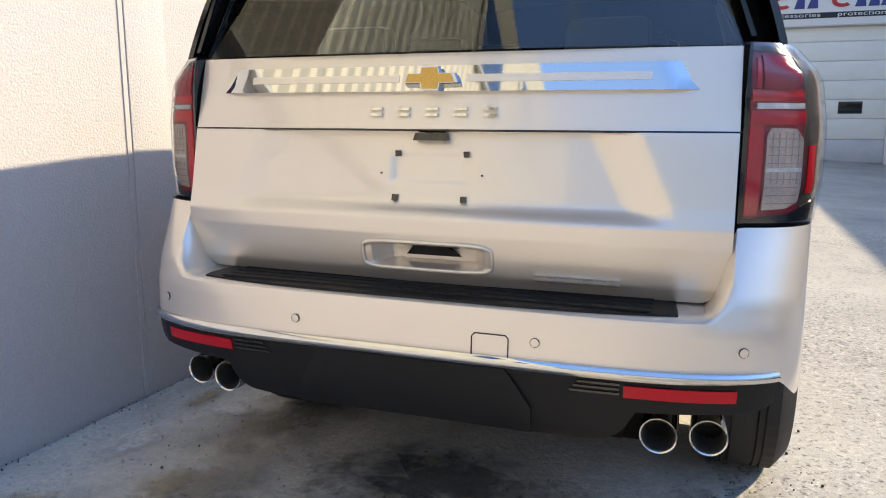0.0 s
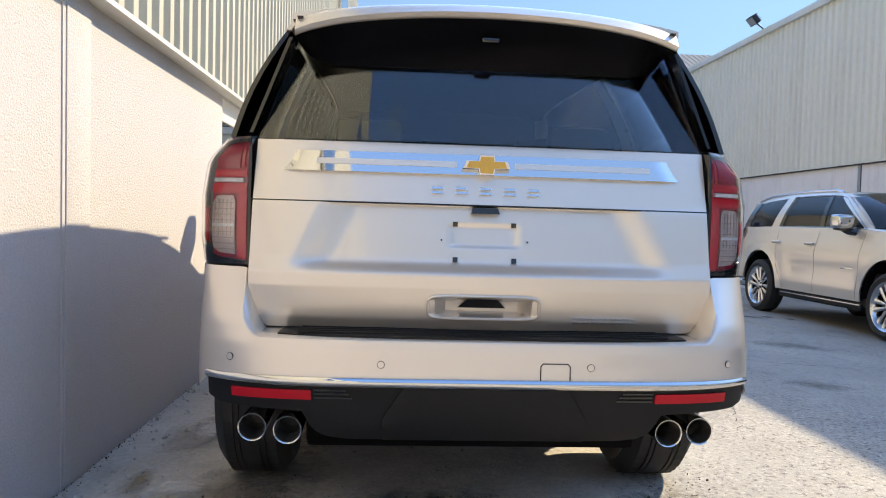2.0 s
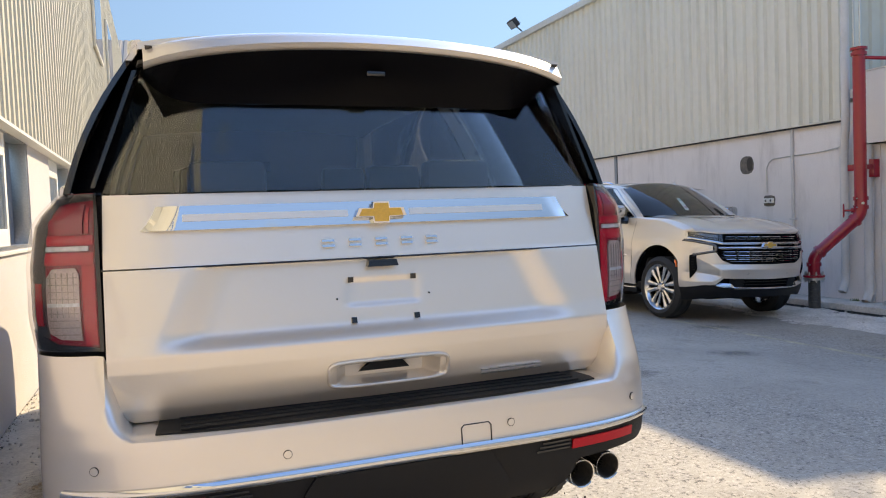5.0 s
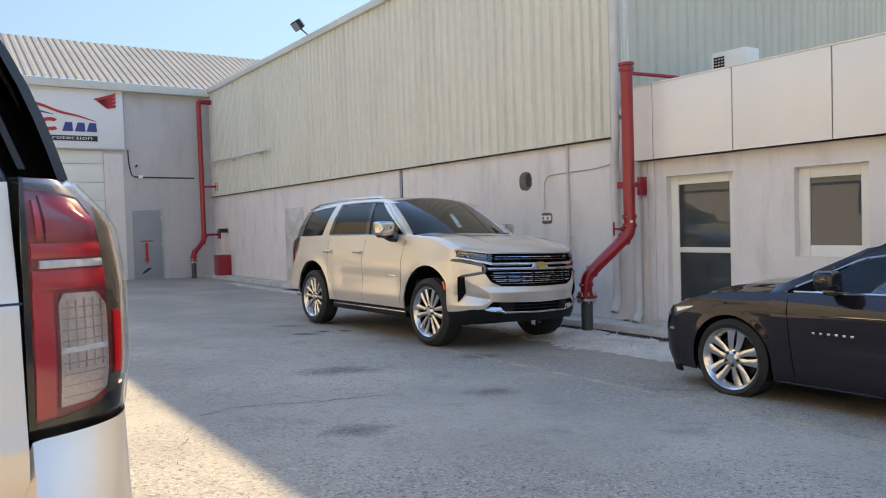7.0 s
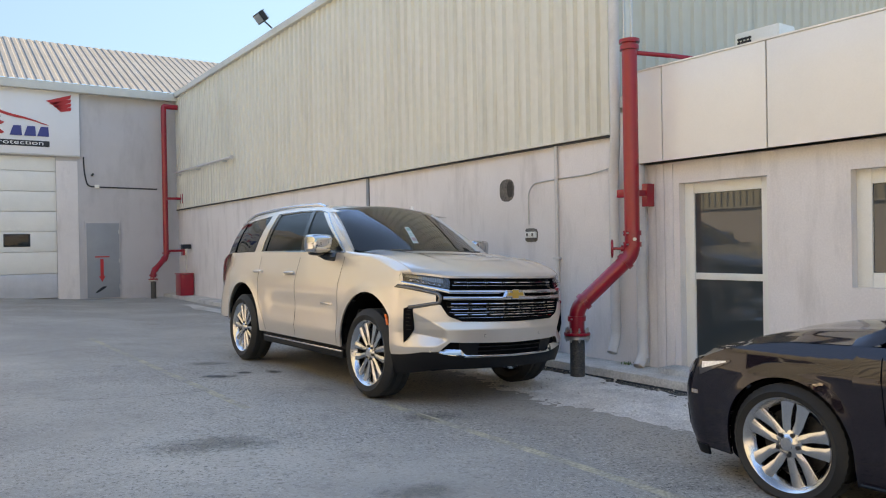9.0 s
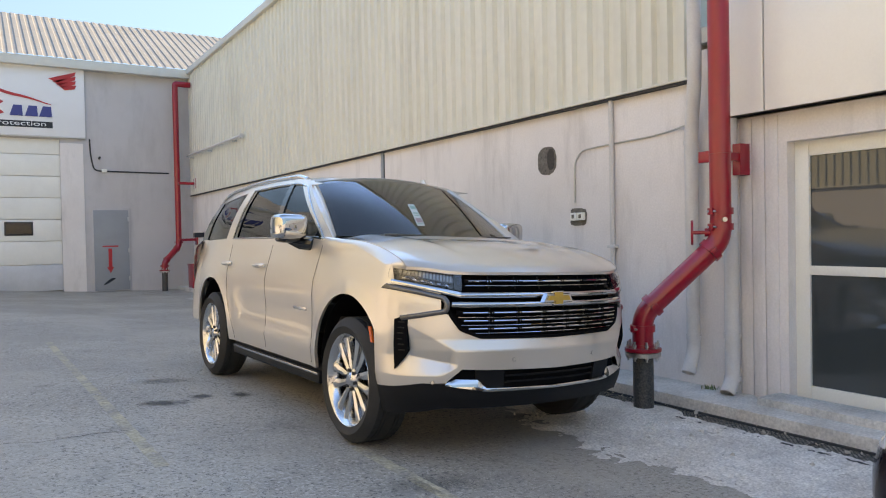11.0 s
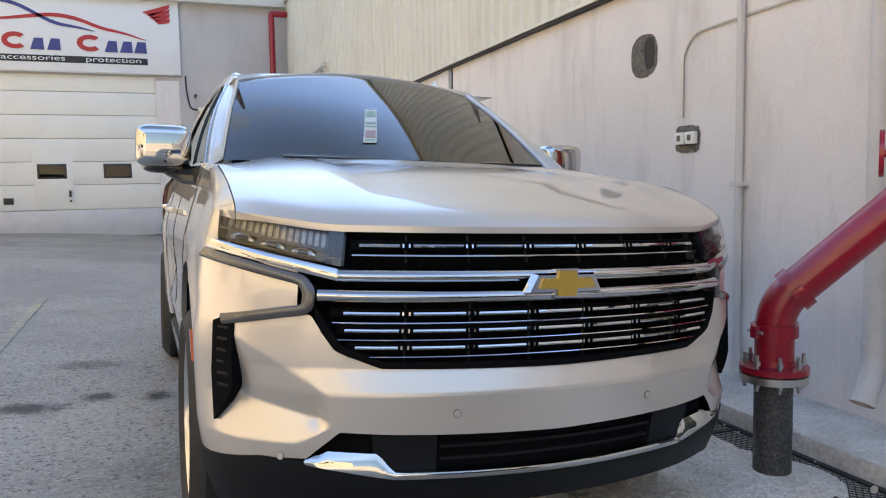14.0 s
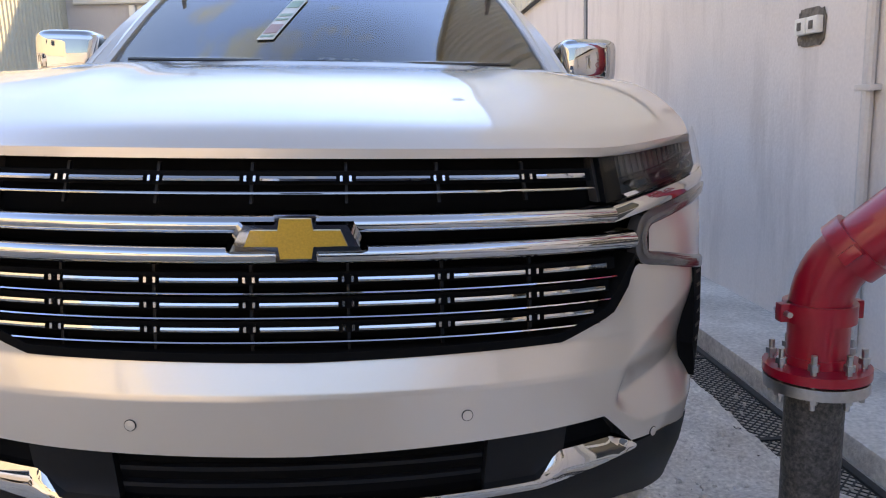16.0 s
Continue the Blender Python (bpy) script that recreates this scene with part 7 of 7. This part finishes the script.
        P("lens_cover", grid(30, 16, lamp_shell(0.0195, 0.962, 1.402, 0.821)), M_GLASS_H, lamp).visible_shadow = False
    # wheels
    w = make_wheel(TYRE_R, 0.316, 0.28, 12)
    for k, (x, y, turn) in enumerate(((0.892, RA, 0), (0.905, WB + 0.03, 0), (-0.892, RA, 180), (-0.905, WB + 0.03, 180))):
        ob = w if k == 0 else copy_thing(w, pose(0, 0, 0))
        ob.parent = car
        ob.matrix_basis = pose(x, y, TYRE_R, 17 * k, 0, turn) if turn == 0 else pose(x, y, TYRE_R, 0, 0, 180) @ pose(0, 0, 0, 17 * k, 0, 0)
    # under and inside
    P("chassis", cube(-0.62, 0.62, -0.9, 3.6, 0.28, 0.50, 0.03), M_DARK)
    P("axle", tube([(-0.8, RA, 0.40), (0.8, RA, 0.40)], 0.05, 10), M_IRON)
    P("axle", tube([(-0.8, WB, 0.40), (0.8, WB, 0.40)], 0.05, 10), M_IRON)
    P("cabin_floor", cube(-0.92, 0.92, -1.0, 2.5, 0.50, 0.56), M_CABIN)
    P("dashboard", cube(-0.85, 0.85, 2.15, 2.70, 0.9, 1.36, 0.06), M_CABIN)
    P("firewall", cube(-0.88, 0.88, 2.60, 2.66, 0.45, 1.36), M_CABIN)
    P("steering_wheel", tube([(-0.40 + 0.18 * math.cos(a), 1.98 + 0.06 * math.sin(a), 1.22 + 0.17 * math.sin(a)) for a in [2 * math.pi * k / 24 for k in range(25)]], 0.016, 8), M_CABIN)
    for y, top in ((1.35, 1.42), (0.35, 1.36), (-0.45, 1.32)):
        for x in (-0.42, 0.42):
            seat = P("seat", cube(x - 0.27, x + 0.27, y - 0.10, y + 0.45, 0.60, 0.86, 0.06), M_SEAT)
            P("backrest", cube(x - 0.26, x + 0.26, -0.07, 0.07, 0.0, top - 0.82, 0.05, pose(0, y - 0.08, 0.82, -12, 0, 0) @ pose(0, 0, 0)), M_SEAT, seat)
            P("headrest", cube(x - 0.13, x + 0.13, y - 0.27, y - 0.17, top + 0.02, top + 0.20, 0.04), M_SEAT, seat)
    P("rear_view_mirror", cube(-0.12, 0.12, 1.98, 2.01, 1.66, 1.73, 0.01), M_CABIN)
    card = lambda u, v, off: Vector(wind(0.655 - 0.036 * u - 0.055 * v, 0.13 + 0.32 * v)) + Vector((0, off * 0.45, off * 0.9))
    lb = P("price_sticker", slab(3, 5, lambda u, v: card(u, v, 0.006), (0, -0.001, -0.002)), M_PAPER, car, "paper price sticker with green and pink bars on the windscreen")
    for a, b, mat in ((0.04, 0.08, M_GREENINK), (0.12, 0.32, M_PINKINK), (0.42, 0.46, M_GREENINK), (0.52, 0.58, M_GREENINK), (0.74, 0.92, M_GREENINK)):
        P("print_bar", slab(3, 3, lambda u, v: card(0.1 + 0.8 * u, lerp(a, b, v), 0.009), (0, -0.001, -0.001)), mat, lb)
    car.matrix_world = m
    return car


def bm_bar():
    """The chrome bar: pointed ends, slightly longer below."""
    bm = bmesh.new()

    def f(u, v):
        a = 2 * u - 1
        x = a * lerp(0.70, 0.655, v ** 0.7)
        z = lerp(1.292, 1.362, v)
        return tail_xz(x, z, 0.018 * min(1, (1 - abs(a)) * 14))
    return slab(60, 5, f, (0, 0.02, 0), bm)


GA = 0.135
suv_a = make_suv(pose(-0.775, 3.03, GA, 0, 0.3, 0.6), "champagne beige large SUV with dark glass parked by the rough-cast wall")
suv_b = copy_thing(suv_a, Matrix())
# the first car stands high on its springs
for ob in suv_a.children:
    if ob.name.startswith("wheel") and not ob.name.startswith("wheel_liner"):
        ob.location.z -= 0.05
suv_b.matrix_world = pose(6.214, 11.92, -0.206, 0, 0, 182.0) @ pose(0, 0, 0, 0, -2.4, 0) @ Matrix.Scale(1.03, 4)
tagged(suv_b, "champagne beige large SUV with chrome grille parked beside the red pipe", "car")


# ---- the dark saloon: y forward, origin on the ground under the front axle ----
def saloon_w(y, z):
    w = ramp(z, (0.15, 0.84), (0.30, 0.885), (0.55, 0.915), (0.75, 0.922), (0.88, 0.905), (0.97, 0.865), (1.03, 0.83))
    w -= 0.06 * smooth_step(0.25, 0.80, y) + 0.05 * smooth_step(-3.0, -3.8, y)
    w += 0.015 * math.exp(-((z - (0.80 - 0.02 * y)) / 0.025) ** 2) * smooth_step(0.3, -0.8, y)
    w -= 0.018 * math.exp(-((z - 0.60) / 0.10) ** 2) * smooth_step(-0.6, -1.0, y)
    for c in (0.0, -2.83):
        w += 0.014 * smooth_step(0.50, 0.38, math.hypot(y - c, z - 0.34))
    return w


def make_saloon(m, label):
    car = empty("saloon_car", pose(0, 0, 0), label, "car")
    P = lambda name, bm, mat, parent=car, lab="", smooth=35.0: part(name, bm, mat, parent, lab, smooth)
    AR = 0.40
    top = lambda y: ramp(y, (-3.9, 1.02), (-3.0, 1.03), (-1.0, 0.99), (-0.5, 0.982), (0.0, 0.962), (0.22, 0.932), (0.42, 0.882), (0.55, 0.83), (0.62, 0.797))
    Y0, Y1 = -3.55, 0.60
    for s in (-1, 1):
        side = P("body_side", side_shell(s, Y0, Y1, top, (0.0, -2.83), lambda y: 0.20, 130, 22, saloon_w, AR, 0.355), M_PAINT_D)
        P("door_seam", gap_line([Vector((s * (saloon_w(lerp(-0.60, -0.54, t), lerp(0.26, 0.93, t)) + 0.001), lerp(-0.60, -0.54, t), lerp(0.26, 0.93, t))) for t in [k / 12 for k in range(13)]], 0.003), M_DARK, side)
        P("door_seam", gap_line([Vector((s * (saloon_w(-1.72, lerp(0.26, 0.97, t)) + 0.001), -1.72, lerp(0.26, 0.97, t))) for t in [k / 12 for k in range(13)]], 0.003), M_DARK, side)
        P("sill_trim", tube([(s * (saloon_w(y, 0.225) + 0.004), y, 0.215) for y in [-0.42 - 2.0 * k / 10 for k in range(11)]], 0.008, 6), M_GLOSS, side)
        for i in range(6):
            y = -0.78 - 0.062 * i
            P("badge_bar", cube(min(s * (saloon_w(y, 0.665)), s * (saloon_w(y, 0.665) + 0.006)), max(s * (saloon_w(y, 0.665)), s * (saloon_w(y, 0.665) + 0.006)), y - 0.013, y + 0.013, 0.658, 0.677, 0.002), M_SATIN, side)
        for c in (0.0, -2.83):
            liner = lathe([(0.0, s * 0.56), (AR - 0.004, s * 0.56), (AR - 0.004, s * 0.87)], 36, "x", centre=(0, c, 0.355))
            for v in liner.verts:
                v.co.z = max(v.co.z, 0.2)
            P("wheel_liner", liner, M_DARK)
        P("belt_trim", tube([(s * (saloon_w(y, top(y)) - 0.004), y, top(y) + 0.010) for y in [-0.58 - 2.44 * k / 14 for k in range(15)]], 0.010, 8), M_CHROME, side)
        # upper side
        def roofline(y):
            return ramp(y, (-3.6, 1.05), (-2.9, 1.30), (-2.2, 1.42), (-1.55, 1.44), (-1.05, 1.36), (-0.52, 1.09), (-0.32, 0.995))
        def up(y, v):
            z0, z1 = top(y), roofline(y)
            return Vector((s * lerp(saloon_w(y, z0) - 0.01, lerp(0.80, 0.58, smooth_step(0.95, 1.4, z1)), v), y, lerp(z0, z1, v)))
        def sash(y):
            """Share of the height at which the painted roof frame begins."""
            return max(0.0, 1 - 0.085 / max(0.01, roofline(y) - top(y)))
        P("side_window", slab(40, 6, lambda u, v: up(lerp(-0.74, -3.0, u), 0.02 + (sash(lerp(-0.74, -3.0, u)) - 0.02) * v), (-s * 0.006, 0, 0)), M_GLASS)
        P("sail_panel", slab(12, 3, lambda u, v: up(lerp(-0.545, -0.76, u), sash(lerp(-0.545, -0.76, u)) * v) + Vector((s * 0.003, 0, 0)), (-s * 0.01, 0, 0)), M_BLACKTRIM)
        P("roof_frame", slab(60, 3, lambda u, v: up(lerp(-0.36, -3.5, u), lerp(sash(lerp(-0.36, -3.5, u)), 1, v)), (-s * 0.02, 0, 0)), M_PAINT_D)
        P("frame_trim", tube([up(y, sash(y)) + Vector((s * 0.006, 0, 0)) for y in [lerp(-0.57, -3.05, (k / 30) ** 1.3) for k in range(31)]], 0.009, 6), M_CHROME)
        P("pillar", slab(3, 6, lambda u, v: up(-1.70 - 0.09 * u, v * 0.9), (-s * 0.01, 0, 0)), M_GLOSS)
        mir = P("mirror", egg((s * 1.03, -0.96, 1.115), (0.105, 0.085, 0.078), 3.6), M_PAINT_D, car, "dark door mirror with a clear indicator")
        P("indicator", slab(4, 3, lambda u, v: (s * (1.0 + 0.10 * u), -0.872 - 0.03 * u, 1.105 + 0.02 * v), (0, -0.02, 0)), M_CLEARLENS, mir)
        P("mirror_foot", cube(min(s * 0.86, s * 1.0), max(s * 0.86, s * 1.0), -1.00, -0.90, 0.99, 1.05, 0.015), M_GLOSS, mir)
        # headlamp running back on the wing
        lampf = lambda u, v, o: Vector((s * (saloon_w(lerp(0.62, 0.36, u), lerp(0.690 + 0.115 * u, 0.788 + 0.026 * u, v)) + o), lerp(0.62, 0.37, u), lerp(0.690 + 0.115 * u, 0.788 + 0.026 * u, v)))
        wl = P("wing_lamp", slab(8, 4, lambda u, v: lampf(u, v, 0.006), (-s * 0.02, 0, 0)), M_SMOKE, car, "slim clear headlamp end on the wing")
        P("wing_lens", slab(6, 3, lambda u, v: lampf(0.10 + 0.78 * u, 0.40 + 0.48 * v, 0.009), (-s * 0.006, 0, 0)), M_LAMPCLEAR, wl, "bright clear lens")
    # nose
    def nz(x, z, off=0.0):
        w = saloon_w(Y1, min(z, 0.81))
        d = ramp(z, (0.16, 0.23), (0.30, 0.315), (0.50, 0.345), (0.60, 0.335), (0.68, 0.30), (0.74, 0.24), (0.81, 0.15))
        n = 2.6
        t = min(1.0, abs(x)) ** (n / 2)
        c = math.sqrt(max(0, 1 - t * t)) ** (2 / n)
        a, b = abs(x) ** (n - 1) / w, c ** (n - 1) / d
        k = off / max(1e-6, math.hypot(a, b))
        return Vector((math.copysign(w * abs(x) + a * k, x), Y1 - 0.004 + d * c + b * k, z))

    def strip(x0, x1, lo, hi, off, thick, nu=20, nv=4):
        a, b = unshare(x0, 2.6), unshare(x1, 2.6)

        def f(u, v, o):
            x = share(lerp(a, b, u), 2.6)
            return nz(x, lerp(lo(x), hi(x), v), o)
        bm = bmesh.new()
        A = [[bm.verts.new(f(i / (nu - 1), j / (nv - 1), off)) for j in range(nv)] for i in range(nu)]
        B = [[bm.verts.new(f(i / (nu - 1), j, off - thick)) for j in (0, 1)] for i in range(nu)]
        for i in range(nu - 1):
            for j in range(nv - 1):
                bm.faces.new((A[i][j], A[i + 1][j], A[i + 1][j + 1], A[i][j + 1]))
            bm.faces.new((B[i][0], B[i + 1][0], A[i + 1][0], A[i][0]))
            bm.faces.new((A[i][-1], A[i + 1][-1], B[i + 1][1], B[i][1]))
        for i in (0, nu - 1):
            bm.faces.new((A[i][0], *A[i][1:], B[i][1], B[i][0]))
        return bm
    P("front_bumper", strip(-1, 1, lambda x: 0.20, lambda x: 0.797, 0, 0.02, 60, 16), M_PAINT_D)
    P("grille", strip(-0.52, 0.52, lambda x: 0.30, lambda x: 0.52, 0.006, 0.02, 24, 4), M_PLASTIC)
    P("upper_grille", strip(-0.55, 0.55, lambda x: 0.60, lambda x: 0.69, 0.006, 0.02, 24, 4), M_PLASTIC)
    P("grille_trim", strip(-0.56, 0.56, lambda x: 0.56, lambda x: 0.578, 0.010, 0.02, 24, 3), M_CHROME)
    P("front_lip", strip(-1, 1, lambda x: 0.15, lambda x: 0.215, 0.006, 0.02, 40, 3), M_PLASTIC)
    for s in (-1, 1):
        h = P("headlamp", strip(s * 0.60, s * 0.985, lambda x: ramp(abs(x), (0.6, 0.665), (0.985, 0.692)), lambda x: ramp(abs(x), (0.6, 0.74), (0.985, 0.792)), 0.008, 0.03, 14, 4), M_SMOKE, car, "slim clear headlamp")
        P("projector", strip(s * 0.80, s * 0.96, lambda x: 0.705, lambda x: 0.755, 0.012, 0.02, 8, 4), M_LAMPCLEAR, h)
        P("fog_pocket", strip(s * 0.70, s * 0.93, lambda x: 0.33, lambda x: 0.46, 0.004, 0.02, 10, 4), M_GLOSS)
        P("marker", strip(s * 0.985, s * 0.998, lambda x: 0.56, lambda x: 0.585, 0.005, 0.01, 3, 2), M_CLEARLENS)

    def hood(u, v):
        a = 2 * u - 1
        y = lerp(-0.40 - 0.10 * a * a, nz(a * 0.97, 0.80, 0.0).y - 0.01, v)
        x = a * lerp(0.82, 0.80, v)
        z = top(y) + 0.115 * (1 - a * a) * (1 - v * 0.5) + 0.012 * math.exp(-((abs(a) - 0.68) / 0.09) ** 2)
        return (x, y, z)
    P("hood", slab(31, 24, hood, (0, 0, -0.02)), M_PAINT_D)

    def wind(u, v):
        a = 2 * u - 1
        return (a * lerp(0.78, 0.58, v), lerp(-0.28 - 0.20 * a * a, -1.12 - 0.08 * a * a, v), lerp(1.065 - 0.05 * a * a, 1.435 - 0.03 * a * a, v))
    P("windscreen", slab(15, 8, wind, (0, 0, -0.006)), M_GLASS_W)
    P("wiper_cowl", slab(15, 3, lambda u, v: Vector(wind(u, 0)).lerp(Vector(hood(u, 0)), v) - Vector((0, 0, 0.012)), (0, 0, -0.01)), M_PLASTIC)
    P("roof", slab(15, 16, lambda u, v: ((2 * u - 1) * 0.59, lerp(-1.19, -2.5, v), 1.405 + 0.05 * (1 - (2 * u - 1) ** 2) + 0.02 * math.sin(math.pi * v)), (0, 0, -0.02)), M_PAINT_D)
    P("rear_screen", slab(15, 6, lambda u, v: ((2 * u - 1) * lerp(0.59, 0.72, v), lerp(-2.5, -3.3, v), lerp(1.42, 1.08, v) + 0.03 * (1 - (2 * u - 1) ** 2)), (0, 0, -0.006)), M_GLASS)
    P("boot_lid", slab(15, 8, lambda u, v: ((2 * u - 1) * 0.82, lerp(-3.3, -3.85, v), lerp(1.07, 1.0, v)), (0, 0, -0.02)), M_PAINT_D)
    P("rear_bumper", slab(21, 8, lambda u, v: (share(2 * u - 1, 3) * 0.86, -3.55 - 0.38 * math.sqrt(max(0, 1 - abs(share(2 * u - 1, 3)) ** 3)), lerp(0.22, 1.0, v)), (0, 0.02, 0)), M_PAINT_D)
    w = make_wheel(0.360, 0.278, 0.235, 10, wide=1.2, splay=0.20, nuts=5)
    for k, (x, y, turn) in enumerate(((0.80, 0, 0), (0.80, -2.83, 0), (-0.80, 0, 180), (-0.80, -2.83, 180))):
        ob = w if k == 0 else copy_thing(w, Matrix())
        ob.parent = car
        ob.matrix_basis = pose(x, y, 0.355, 0, 0, turn) @ pose(0, 0, 0, 13 * k, 0, 0)
    P("chassis", cube(-0.55, 0.55, -3.5, 0.6, 0.17, 0.4, 0.03), M_DARK)
    P("cabin_floor", cube(-0.8, 0.8, -3.2, -0.5, 0.3, 0.36), M_CABIN)
    P("dashboard", cube(-0.75, 0.75, -0.95, -0.5, 0.6, 0.93, 0.05), M_CABIN)
    for y in (-1.75, -2.6):
        for x in (-0.36, 0.36):
            seat = P("seat", cube(x - 0.24, x + 0.24, y - 0.1, y + 0.4, 0.36, 0.56, 0.05), M_SEAT)
            P("backrest", cube(x - 0.23, x + 0.23, y - 0.2, y - 0.06, 0.52, 1.05, 0.05), M_SEAT, seat)
            P("headrest", cube(x - 0.11, x + 0.11, y - 0.24, y - 0.15, 1.06, 1.22, 0.03), M_SEAT, seat)
    car.matrix_world = m
    return car


make_saloon(pose(6.76, 4.61, -0.25, 0, 1.2, 0), "dark plum metallic saloon car with alloy wheels by the office wall")
